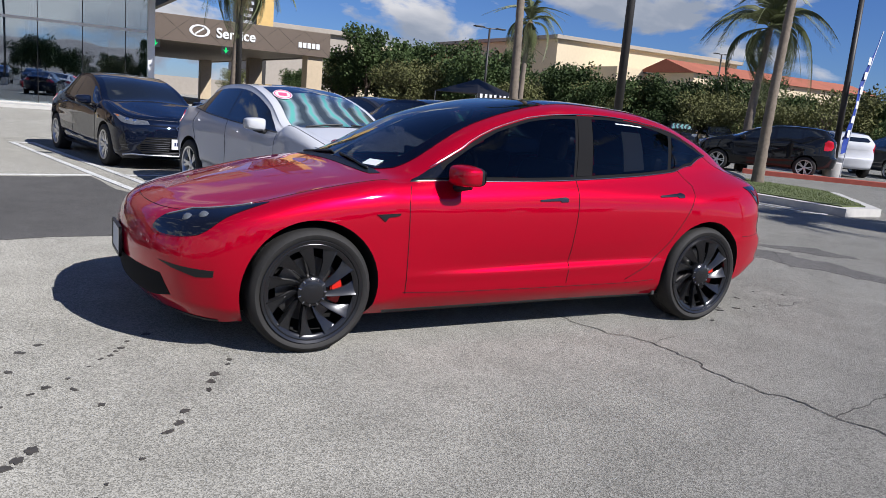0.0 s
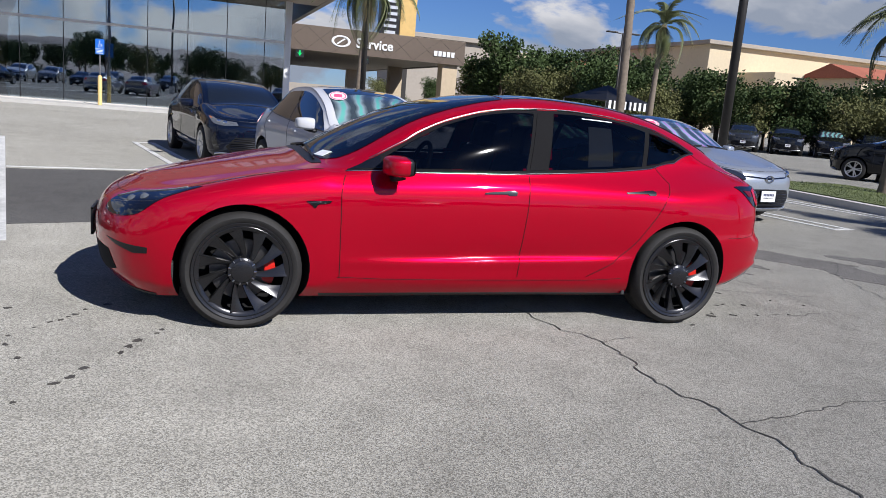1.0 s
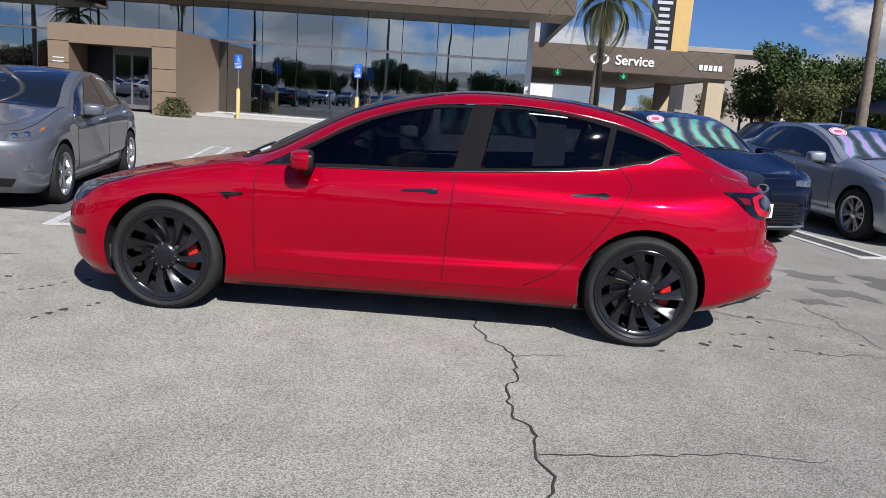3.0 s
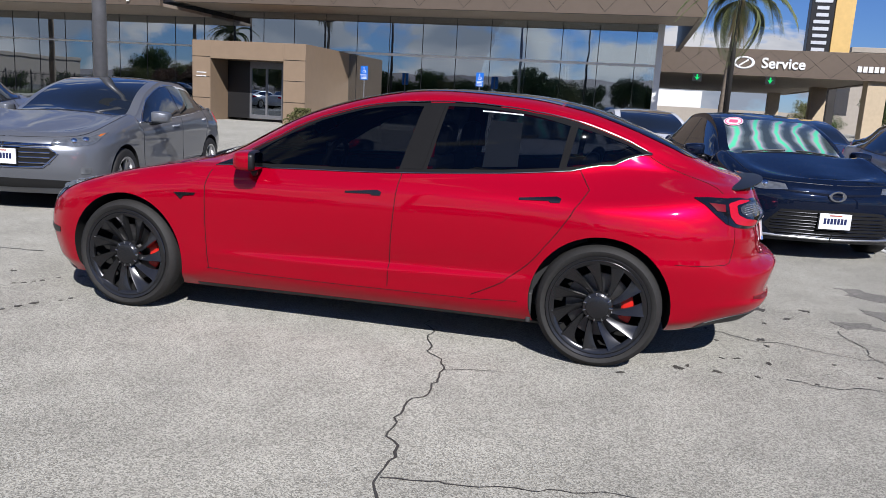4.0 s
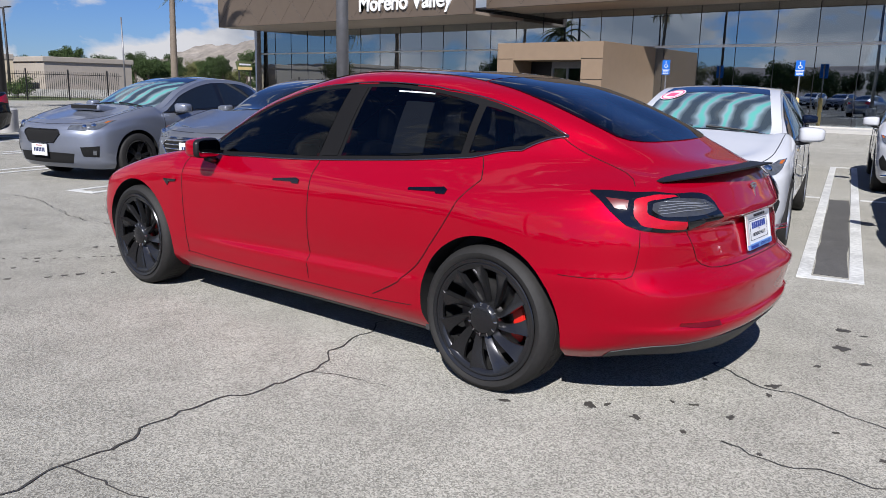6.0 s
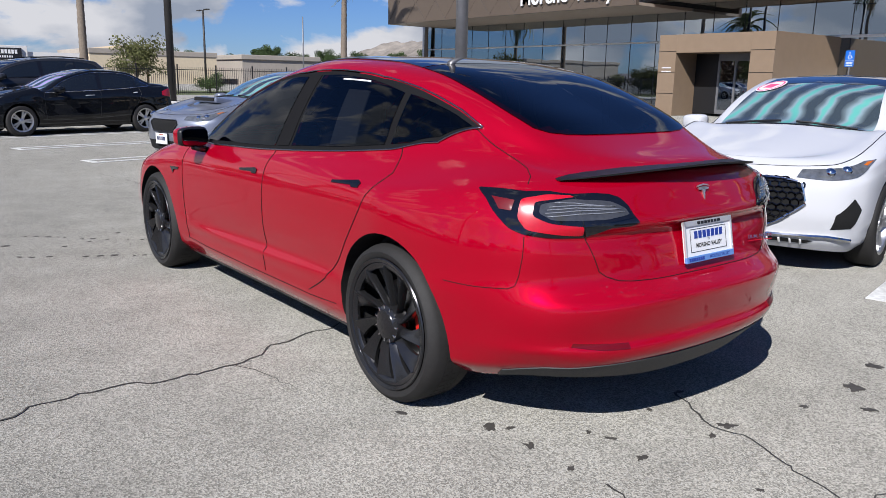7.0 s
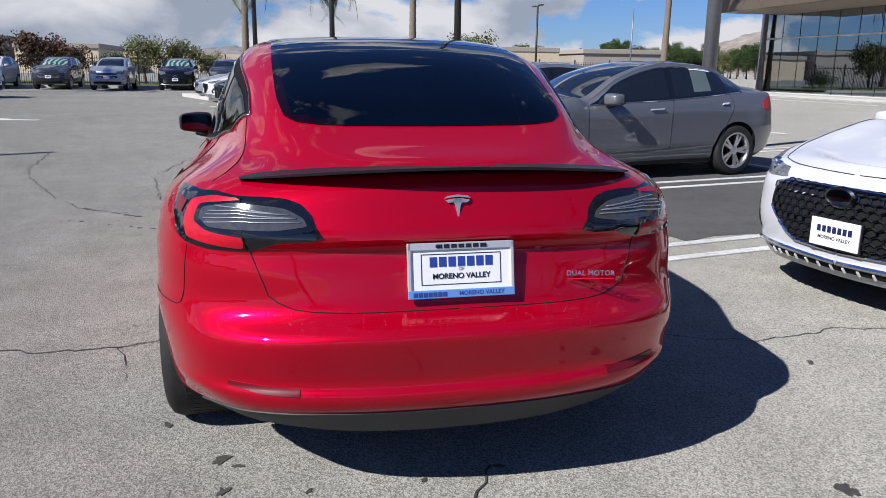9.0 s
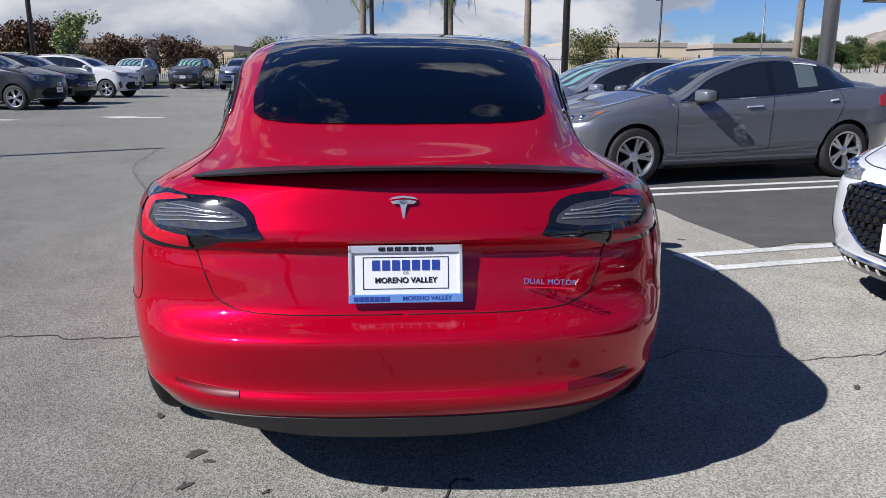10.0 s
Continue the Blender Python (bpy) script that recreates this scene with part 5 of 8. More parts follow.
    for a in ((-.157, -.147, -.079, .079), (.147, .157, -.079, .079), (-.157, .157, .058, .079)):
        box(a[0], a[1], a[2], a[3], .0, .010, bm, 0.002)
    part("plate_frame", bm, M["alu"], pl, "silver plate frame")
    part("frame_foot", box(-.1575, .1575, -.080, -.056, .0, .0105, bevel=0.002), mat("frame_blue", (0.12, 0.25, 0.55), 0.4, grain=0.1), pl, "blue foot of the plate frame")
    for pts in (((-.118, .118, .045, .047)), ((-.118, .118, -.042, -.040)), ((-.118, -.116, -.042, .047)), ((.116, .118, -.042, .047))):
        part("plate_rule", box(pts[0], pts[1], pts[2], pts[3], .004, .0052), M["ink"], pl)
    name_bar(pl, -.096, .096, .010, .038, M["blue"])
    writing("plate_lettering", "MORENO VALLEY", .0215, pose(0, -.018, .0056), M["ink"], pl, bold=0.0006)
    writing("plate_word_of", "OF", .012, pose(0, .002, .0056), M["ink"], pl)
    name_bar(pl, -.075, .075, .063, .074, M["ink"], .0105)
    writing("frame_lettering", "MORENO VALLEY", .017, pose(.058, -.068, .0112), M["blue"], pl, bold=0.0004)
    name_bar(pl, -.145, -.045, -.074, -.062, M["blue"], .0109)
    for x in (-.07, .07):
        b = part("plate_screw", lathe([(1e-4, .014), (.005, .013), (.006, .009)], 12), M["ink"], pl)
        b.matrix_basis = pose(x, .069, 0)
    # emblem on the lid and letters
    em = bmesh.new()
    plate_of([(-.040, .022), (-.03, .029), (0, .033), (.03, .029), (.040, .022), (.03, .024), (0, .027), (-.03, .024)], -.006, 0, em)
    plate_of([(-.036, .017), (-.012, .022), (-.012, .012), (-.007, .0), (0, -.042), (.007, 0), (.012, .012), (.012, .022), (.036, .017), (.028, .010), (.0, .014), (-.028, .010)], -.006, 0, em)
    e = part("emblem", em, M["emblem"], car, "chrome tailgate emblem")
    e.matrix_basis = pose(2.283, 0, .928, -13, 0, 90)
    b = writing("lid_lettering", "DUAL MOTOR", .0215, pose(2.309, .41, .716, 77, 0, 80), M["chrome"], car, "silver lettering", depth=0.001, space=1.08)
    u = part("letter_rule", box(-.07, .07, -.0015, .0015, 0, .002), M["lamp_red"], car)
    u.matrix_basis = pose(2.311, .41, .700, 77, 0, 80)
    # front plate seen edge on
    fp = part("front_plate", box(-.157, .157, -.079, .079, -.004, .006, bevel=0.004), M["plate"], car, "dealer plate on the nose in a dark frame")
    q = sh.at(*[np.array([k]) for k in near(-2.3, .01, .47)])[0]
    fp.matrix_basis = pose(q[0] - .010, 0, .47, 90, 0, -90)
    bm = bmesh.new()
    for a in ((-.162, -.15, -.084, .084), (.15, .162, -.084, .084), (-.162, .162, .07, .084), (-.162, .162, -.084, -.066)):
        box(a[0], a[1], a[2], a[3], -.006, .010, bm, 0.002)
    part("plate_frame", bm, M["satin"], fp)
    # dealer label at the top of the rear door window, paper behind the glass
    part("window_label", sh.panel(sh.side_poly([(.70, 1.331), (.93, 1.322), (.93, 1.316), (.70, 1.325)]), -1, 0.0075, 0.05, 0.05), M["plate"], car, "white strip label", True, 40)
    part("window_paper", sh.panel(sh.side_poly([(.735, 1.03), (.93, 1.045), (.93, 1.285), (.755, 1.29)]), -1, -0.012, 0.08, 0.08), M["sheet"], car, "paper sheet seen through dark tinted glass", True, 40)
    # paper on the dashboard, wipers
    w = part("dash_note", box(-.06, .06, -.035, .035, 0, .002), M["plate"], car, "white paper slip behind the windscreen")
    u, v = 6.62, 7.32
    q, nn = sh.at(np.array([u]), np.array([v]))[0], sh.normal(np.array([u]), np.array([v]))[0]
    w.matrix_basis = Matrix.Translation(Vector(q) + Vector(nn) * 0.006) @ Vector(nn).to_track_quat("Z", "Y").to_matrix().to_4x4()
    for run in ([(6.25, 7.1), (6.33, 7.5), (6.38, 7.9)],):
        for s in (-1, 1):
            part("wiper", sh.seam(run, s, 0.008, 0.012), M["satin"], car, "", True)
    # rain drops left on the rear bumper and lid, made metallic to sparkle
    bm = bmesh.new()
    rnd = random.Random(5)
    for _ in range(300):
        y, z = rnd.uniform(-.55, .55), .615 + rnd.gauss(0, .022)
        u, v = near.face(y, z)
        u, v = u + rnd.uniform(-.02, .02), v + rnd.uniform(-.02, .02)
        q = sh.at(np.array([u]), np.array([v]))[0]
        r = rnd.uniform(.0006, .0013)
        k = bmesh.ops.create_icosphere(bm, subdivisions=1, radius=r)
        bmesh.ops.translate(bm, vec=(q[0] + r * .3, q[1] * (1 if y < 0 else -1), q[2]), verts=k["verts"])
    tagged(part("water_drops", bm, M["drop"], car, "rain drops on the bumper as bright metallic beads", True), kind="stuff")
    return car


def name_bar(parent, x0, x1, y0, y1, material, z=0.0045, n=7):
    """Marks the size of a brand name with plain blocks."""
    w = (x1 - x0) / n
    for i in range(n):
        part("name_block", box(x0 + w * i + w * .12, x0 + w * (i + 1) - w * .12, y0, y1, z, z + .0012), material, parent)


hero()

# ---- ground ----
bm = bmesh.new()
far = 2400
ticks = (-far, -300, -80, -20, 20, 80, 300, far)
vs = [[bm.verts.new((x, y, 0)) for x in ticks] for y in ticks]
for a, b in zip(vs, vs[1:]):
    for i in range(len(a) - 1):
        bm.faces.new((a[i], a[i + 1], b[i + 1], b[i]))
solid("ground", bm, M["asphalt"], "wide grey asphalt car park with pale stone chips", "asphalt", "structure")

ROWX, ROWV = Vector((0.981, 0.196, 0)), Vector((-0.196, 0.981, 0))
ROW0 = Vector((-0.6, 2.05, 0))
BAY = 2.78


def row(u, v, z=0.0):
    p = ROW0 + ROWX * u + ROWV * v
    return (p.x, p.y) if z is None else (p.x, p.y, z)


def wavy(pts, amp=0.08, n=10):
    """An outline whose straight runs waver a little."""
    res = []
    for a, b in zip(pts, pts[1:] + pts[:1]):
        for k in range(n):
            f = k / n
            p = Vector((a[0] + (b[0] - a[0]) * f, a[1] + (b[1] - a[1]) * f, 0))
            d = noise.noise(p * 1.3) * amp
            res.append((p.x + d, p.y + noise.noise(p * 1.3 + Vector((9, 3, 0))) * amp))
    return res


solid("sealed_patch", slab(wavy([row(-5.5, .75, None), row(-.3, .7, None), row(-.3, 5.02, None), row(-5.5, 5.02, None)], .16), -.02, .004), M["sealed"], "dark sealed asphalt patch in the empty bay", "asphalt", "structure")


for k in (1, 2):
    solid("sealed_strip", slab(wavy([row(BAY * k - .12, .15, None), row(BAY * k + .12, .15, None), row(BAY * k + .12, 5.1, None), row(BAY * k - .12, 5.1, None)], .03), -.02, .004), M["sealed"], "dark worn asphalt strip between two bay lines", "asphalt", "structure")


def stripe(u0, v0, u1, v1, w=0.10):
    a, b = Vector(row(u0, v0)), Vector(row(u1, v1))
    d = (b - a).normalized()
    n = Vector((-d.y, d.x, 0)) * w / 2
    return slab([(p.x, p.y) for p in (a + n, b + n, b - n, a - n)], 0.002, 0.008)


for k in range(-9, 5):
    for dx in (-.18, .18):
        tagged(part("bay_line", stripe(BAY * k + dx, 0.05, BAY * k + dx, 10.4), M["line"], None), "worn white painted bay line on asphalt", "road marking", "bay lines", "structure")
    for v in (0, 10.45):
        tagged(part("bay_end", stripe(BAY * k - .23, v, BAY * k + .23, v), M["line"], None), "worn white end of a painted bay line", "road marking", "bay lines", "structure")
for k in range(-9, 4):
    tagged(part("bay_head_line", stripe(BAY * k + .24, 5.2, BAY * (k + 1) - .24, 5.2), M["line"], None), "white painted line between two rows of bays", "road marking", "bay lines", "structure")
for y in (24.5, 27.2):
    tagged(part("aisle_line", slab([(-40, y), (-24, y + .4), (-24, y + .5), (-40, y + .1)], .002, .008), M["line"], None), "white painted line on asphalt", "road marking", "", "structure")


def arrow(x, y, rz, k=1.0):
    bm = slab([(0, -.11), (.95, -.11), (.95, -.42), (1.75, 0), (.95, .42), (.95, .11), (0, .11)], .002, .008)
    ob = solid("lane_arrow", bm, M["line"], "white painted lane arrow on asphalt", "road marking", "structure", "lane arrows")
    ob.matrix_basis = pose(x, y, 0, 0, 0, rz) @ Matrix.Scale(k, 4)


arrow(-15.9, -5.9, -105)
arrow(-15.2, -9.2, -100)

# cracks: thin broken runs of dark tar
random.seed(4)


def crack(pts, w0, w1, name="asphalt_crack", gaps=0.0, rough=0.035):
    bm = bmesh.new()
    path = []
    for a, b in zip(pts, pts[1:]):
        a, b = Vector((*a, 0)), Vector((*b, 0))
        m = max(2, int((b - a).length / 0.045))
        for k in range(m):
            path.append(a.lerp(b, k / m))
    path.append(Vector((*pts[-1], 0)))
    prev = None
    for i, p in enumerate(path):
        q = p + Vector((noise.noise(p * 6.0), noise.noise(p * 6.0 + Vector((5, 8, 2))), 0)) * rough * 1.6 + Vector((random.uniform(-1, 1), random.uniform(-1, 1), 0)) * rough * 0.28
        d = (path[min(i + 1, len(path) - 1)] - path[max(i - 1, 0)]).normalized()
        n = Vector((-d.y, d.x, 0))
        w = (w0 + (w1 - w0) * i / len(path)) * (0.55 + 0.9 * abs(noise.noise(p * 9 + Vector((2, 2, 2)))))
        pair = (bm.verts.new(q + n * w + Vector((0, 0, .004))), bm.verts.new(q - n * w + Vector((0, 0, .004))))
        if prev and not (gaps and noise.noise(p * 2.3 + Vector((7, 7, 7))) > 0.35 - gaps):
            bm.faces.new((prev[1], pair[1], pair[0], prev[0]))
        prev = pair
    return solid(name, bm, M["crack"], "dark jagged crack in worn asphalt", "crack", "structure", "cracks")


TRAILS = []
crack([(.40, -.4), (.47, -.67), (.55, -1.0), (.70, -1.26), (.70, -1.55), (.64, -1.80), (.67, -2.08), (.77, -2.43), (.76, -2.7), (.75, -3.1), (.82, -3.8)], .0055, .0085)
crack([(.70, -1.27), (.82, -1.21), (1.0, -1.18), (1.12, -1.15)], .003, .0015)
crack([(.77, -2.44), (1.0, -2.42), (1.3, -2.37), (1.6, -2.31), (2.0, -2.3)], .005, .002)
crack([(3.0, .5), (3.08, .04), (3.12, -.45), (3.2, -.9), (3.3, -1.4)], .004, .003)
crack([(1.12, 1.14), (.99, 1.4), (1.11, 1.54), (1.2, 1.88), (1.1, 2.3), (1.2, 2.9)], .005, .004)
crack([(2.10, .18), (2.3, .05), (2.55, .0), (2.95, -.12), (3.4, -.2)], .006, .003, gaps=.25)
crack([(2.45, -.71), (2.75, -.72), (3.1, -.7)], .006, .003, gaps=.15)
TRAILS.append([(-2.2, -.4), (-2.28, -.5), (-2.52, -.9), (-2.85, -1.22), (-3.2, -1.6)])
TRAILS.append([(-2.49, -1.34), (-2.69, -1.61), (-2.85, -1.81), (-3.3, -2.3)])
TRAILS.append([(-1.81, -.82), (-2.0, -1.15), (-2.12, -1.42), (-2.28, -1.67), (-2.47, -1.93), (-2.7, -2.3)])
crack([(-8.5, -3.8), (-6.4, -3.56), (-5.5, -3.31), (-3.9, -2.65), (-3.2, -2.25), (-2.9, -1.8)], .008, .006, gaps=.1)
crack([(-9.5, -1.0), (-7.5, -1.6), (-5.5, -1.9), (-3.6, -1.6)], .008, .006, gaps=.2)
crack([(-3.0, .2), (-4.2, .0), (-5.8, .3), (-7.5, .1)], .008, .006, gaps=.2)
crack([(5.0, 1.2), (4.4, .6), (4.0, -.4)], .006, .004, gaps=.1)


def blot(x, y, r, squash=0.6, rz=0.0):
    """An irregular drip stain."""
    pts = []
    for k in range(22):
        a = 2 * math.pi * k / 22
        rr = r * .8 * (0.8 + .75 * noise.noise(Vector((x * 7 + 1.8 * math.cos(a), y * 7 + 1.8 * math.sin(a), 1))))
        px, py = rr * math.cos(a), rr * math.sin(a) * squash
        c, s = math.cos(rz), math.sin(rz)
        pts.append((x + px * c - py * s, y + px * s + py * c))
    return solid("oil_stain", slab(pts, 0.0, .0034), M["oil"], "small dark oil drip stain on asphalt", "stain", "structure", "stains")


for x, y, r in ((1.59, -.93, .035), (1.90, -.72, .050), (1.955, -.665, .030), (2.11, -.705, .040), (2.16, -.44, .022), (2.17, -.07, .022), (2.25, -.41, .030), (2.32, -.71, .022),
                (2.42, -.44, .035), (2.47, -.07, .030), (2.62, -.71, .022), (2.45, .06, .045), (2.57, .89, .07), (2.50, 1.26, .055), (2.62, 1.22, .03), (2.13, .2, .03), (-2.70, -.45, .03), (-2.78, -.55, .035),
                (-2.83, -.82, .03), (-2.58, -1.11, .03), (2.54, .5, .03), (2.72, .7, .04), (2.9, 1.0, .05), (2.8, -.3, .02), (3.0, -.45, .025), (1.5, 1.9, .04), (-.9, 2.6, .05), (-4, -.6, .03), (-1.3, 2.2, .05)):
    blot(x, y, r, random.uniform(.45, .8), random.uniform(0, 3))

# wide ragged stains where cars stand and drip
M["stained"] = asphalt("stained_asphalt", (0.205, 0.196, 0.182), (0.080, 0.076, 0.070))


def ragged(pts, amp, seed):
    """A stain outline that breaks up at two scales."""
    res = []
    for a, b in zip(pts, pts[1:] + pts[:1]):
        n = max(4, int(math.dist(a, b) / .05))
        for k in range(n):
            p = Vector((a[0] + (b[0] - a[0]) * k / n, a[1] + (b[1] - a[1]) * k / n, seed))
            res.append((p.x + amp * noise.noise(p * 3) + .5 * amp * noise.noise(p * 11), p.y + amp * noise.noise(p * 3 + Vector((7, 3, 1))) + .5 * amp * noise.noise(p * 11 + Vector((2, 9, 4)))))
    return res


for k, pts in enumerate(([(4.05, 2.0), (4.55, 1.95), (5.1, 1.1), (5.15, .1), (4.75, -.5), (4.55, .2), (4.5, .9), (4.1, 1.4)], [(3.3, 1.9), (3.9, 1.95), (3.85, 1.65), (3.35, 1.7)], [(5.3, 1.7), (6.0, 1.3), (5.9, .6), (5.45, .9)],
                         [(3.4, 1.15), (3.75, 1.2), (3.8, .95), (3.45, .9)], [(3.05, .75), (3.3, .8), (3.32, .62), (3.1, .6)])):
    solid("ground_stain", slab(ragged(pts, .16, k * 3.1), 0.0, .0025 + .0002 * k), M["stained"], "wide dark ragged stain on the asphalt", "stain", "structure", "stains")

# drip trails from a leaking car
for run in TRAILS:
    for a, b in zip(run, run[1:]):
        n = int(math.dist(a, b) / .075)
        for k in range(n):
            if random.random() < .72:
                f = (k + random.uniform(-.3, .3)) / n
                blot(a[0] + (b[0] - a[0]) * f + random.uniform(-.02, .02), a[1] + (b[1] - a[1]) * f + random.uniform(-.02, .02), random.uniform(.014, .042), random.uniform(.5, .9), math.atan2(b[1] - a[1], b[0] - a[0]) + random.uniform(-.5, .5))

# ---- dealership ----
GY = 31.3


def pane(x0, x1, z0, z1, y, parent):
    return part("pane", box(x0, x1, y - .012, y + .012, z0, z1), M["pane"], parent)


def glass_material():
    m = bpy.data.materials.new("coated_glass")
    m.use_nodes = True
    nt = m.node_tree
    nt.nodes.clear()
    o = nt.nodes.new("ShaderNodeOutputMaterial")
    mix = nt.nodes.new("ShaderNodeMixShader")
    t = nt.nodes.new("ShaderNodeBsdfTransparent")
    t.inputs["Color"].default_value = (0.66, 0.74, 0.75, 1)
    g = nt.nodes.new("ShaderNodeBsdfGlossy")
    g.inputs["Roughness"].default_value = 0.0
    g.inputs["Color"].default_value = (0.86, 0.94, 1.0, 1)
    f = nt.nodes.new("ShaderNodeFresnel")
    f.inputs["IOR"].default_value = 5.2
    nz = nt.nodes.new("ShaderNodeTexNoise")
    nz.inputs["Scale"].default_value = 0.5
    tc = nt.nodes.new("ShaderNodeTexCoord")
    nt.links.new(tc.outputs["Object"], nz.inputs["Vector"])
    bp = nt.nodes.new("ShaderNodeBump")
    bp.inputs["Strength"].default_value, bp.inputs["Distance"].default_value = 0.05, 0.05
    nt.links.new(nz.outputs["Fac"], bp.inputs["Height"])
    nt.links.new(bp.outputs[0], g.inputs["Normal"])
    nt.links.new(f.outputs[0], mix.inputs[0])
    nt.links.new(t.outputs[0], mix.inputs[1])
    nt.links.new(g.outputs[0], mix.inputs[2])
    nt.links.new(mix.outputs[0], o.inputs[0])
    return m


M["pane"] = glass_material()
M["inner_wall"] = mat("showroom_wall", (0.72, 0.73, 0.73), 0.8, grain=0.1, grain_scale=2)
M["inner_floor"] = mat("showroom_floor", (0.55, 0.55, 0.54), 0.3, grain=0.1, grain_scale=3)


def dealership():
    b = thing("dealership", "glass-fronted car showroom with bronze metal fascia", "building")
    X0, X1, TOP = -41.6, 2.45, 5.42
    part("floor_slab", box(X0, X1, GY + .05, 46, 0.0, .12), M["inner_floor"], b, "grey showroom floor")
    part("back_wall", box(-21, X1, 46, 46.3, 0, 8.5), M["inner_wall"], b)
    for k in range(9):
        w = part("window", box(X0 + .3 + 2.25 * k, X0 + .38 + 2.25 * k, 45.9, 46.1, .1, 5.55), M["mullion"], b, "glazed rear bay")
        part("pane", box(X0 + .38 + 2.25 * k, X0 + 2.55 + 2.25 * k, 45.99, 46.01, .1, 5.55), M["pane"], w)
    part("side_wall", box(X0 - .0, X0 + .3, 38, 46, 0, 8.5), M["bronze"], b)
    part("right_wall", box(X1 - .3, X1, 36.5, 46, 0, 8.5), M["bronze"], b)
    part("ceiling", box(X0, X1, GY + .1, 46, 5.55, 5.7), M["inner_wall"], b, "pale showroom ceiling")
    part("roof", box(X0 - .4, X1 + 1.5, 28.0, 46.5, 8.5, 8.7), M["bronze"], b)
    xs = [1.41 - 1.645 * n for n in range(26)]
    xs = [x for x in xs if x > X0 + .5]
    edges = [X1 - .12] + xs + [X0]
    for x1, x0 in zip(edges, edges[1:]):
        w = part("window", box(x0 - .012, x0 + .012, GY - .03, GY + .05, 0.1, TOP), M["mullion"], b, "tall glazed bay with dark mullion")
        for z0, z1 in ((.10, 3.40), (3.50, TOP)):
            pane(x0 + .016, x1 - .016, z0, z1, GY, w)
    # return sides of glass
    for x in (X0 + .01, X1 - .01):
        w = part("window", box(x - .04, x + .04, 34.2, 34.3, .1, TOP), M["mullion"], b, "glazed corner return")
        for y0, y1 in ((GY + .1, 34.2), (34.3, 37.0)):
            part("pane", box(x - .012, x + .012, y0, y1, .1, TOP), M["pane"], w)
    part("transom", box(-13.6, X1 - .1, GY - .10, GY - .02, 3.39, 3.50, bevel=.01), M["white"], b, "bright horizontal aluminium transom")
    part("transom", box(X0, -18.2, GY - .10, GY - .02, 3.41, 3.49, bevel=.01), M["white"], b)
    part("corner_post", box(X1 - .16, X1 + .12, GY - .16, GY + .1, .1, TOP, bevel=.02), M["white"], b, "bright aluminium corner post")
    part("corner_post", box(X0 - .2, X0 + .05, GY - .16, GY + .1, .1, TOP, bevel=.02), M["white"], b)
    part("entry_post", box(-13.72, -13.5, GY - .16, GY, .1, 3.6, bevel=.02), M["white"], b, "white post beside the entrance")
    part("kerb_sill", box(X0 - .3, X1 + .3, GY - .45, GY + .05, 0, .14, bevel=.02), M["kerb"], b, "white kerb under the glass")
    # fascia with seams
    for nm, x0, x1, y, z0, z1 in (("fascia", -19.6, 4.0, 28.0, 5.22, 8.6), ("fascia", -39.9, -19.6, 26.9, 4.88, 8.6)):
        f = part(nm, box(x0, x1, y, y + .25, z0, z1, bevel=.01), M["bronze"], b, "bronze metal fascia with diamond seams")
        part("soffit", box(x0, x1, y + .25, GY + .3, z0 + .02 if y > 27.5 else z0, z0 + .14), M["soffit"], b, "dark soffit under the fascia")
        n = int((x1 - x0) / 1.9)
        sw = bmesh.new()
        for k in range(n + 1):
            xx = x0 + .05 + k * (x1 - x0 - .1) / n
            for dx in (-1, 1):
                a, c = Vector((xx, y - .004, z0 + .1)), Vector((xx + dx * .95, y - .004, z0 + 1.15))
                if x0 < c.x < x1:
                    tube([a, c], .007, 4, sw)
                    tube([c, Vector((xx, y - .004, z0 + 2.2))], .007, 4, sw)
        part("seam_pattern", sw, M["mullion"], f)
    part("fascia_end", box(3.75, 4.0, 28.25, 46, 5.22, 8.6), M["bronze"], b)
    part("fascia_end", box(-39.9, -39.65, 27.15, 31.2, 4.88, 8.6), M["bronze"], b)
    writing("fascia_lettering", "Moreno Valley", 1.08, pose(-24.0, 26.84, 5.62, 90), M["white"], b, "white raised letters", depth=.05, bold=.02)
    for k in range(7):
        part("name_block", box(-2.2 + .68 * k, -1.7 + .68 * k, 27.9, 28.0, 5.92, 6.75, bevel=.03), M["steel"], b)
    # entrance portal
    p = part("portal", box(-17.5, -16.62, 26.1, GY, 0, 3.42, bevel=.01), M["portal"], b, "brown metal entrance portal")
    part("portal_leg", box(-13.16, -12.15, 26.1, GY, 0, 3.42, bevel=.01), M["portal"], p)
    part("portal_head", box(-16.62, -13.16, 26.1, GY, 2.66, 3.42, bevel=.01), M["portal"], p)
    for x0, x1 in ((-17.52, -16.62), (-13.16, -12.13)):
        for z in (.95, 1.85, 2.72):
            part("panel_joint", box(x0, x1, 26.085, 26.1, z, z + .015), M["mullion"], p)
    part("portal_back", box(-16.6, -15.5, 27.6, 27.7, .12, 2.66), M["mullion"], p)
    d = part("sliding_door", box(-15.52, -13.16, 27.62, 27.70, 2.36, 2.66), M["steel"], p, "grey framed automatic sliding doors")
    for x0, x1 in ((-15.5, -14.72), (-14.72, -13.94), (-13.94, -13.18)):
        part("door_stile", box(x0, x0 + .09, 27.60, 27.68, .12, 2.36), M["steel"], d)
        part("door_rail", box(x0 + .09, x1, 27.60, 27.68, .12, .30), M["steel"], d)
        part("door_pane", box(x0 + .09, x1, 27.63, 27.65, .30, 2.36), M["pane"], d)
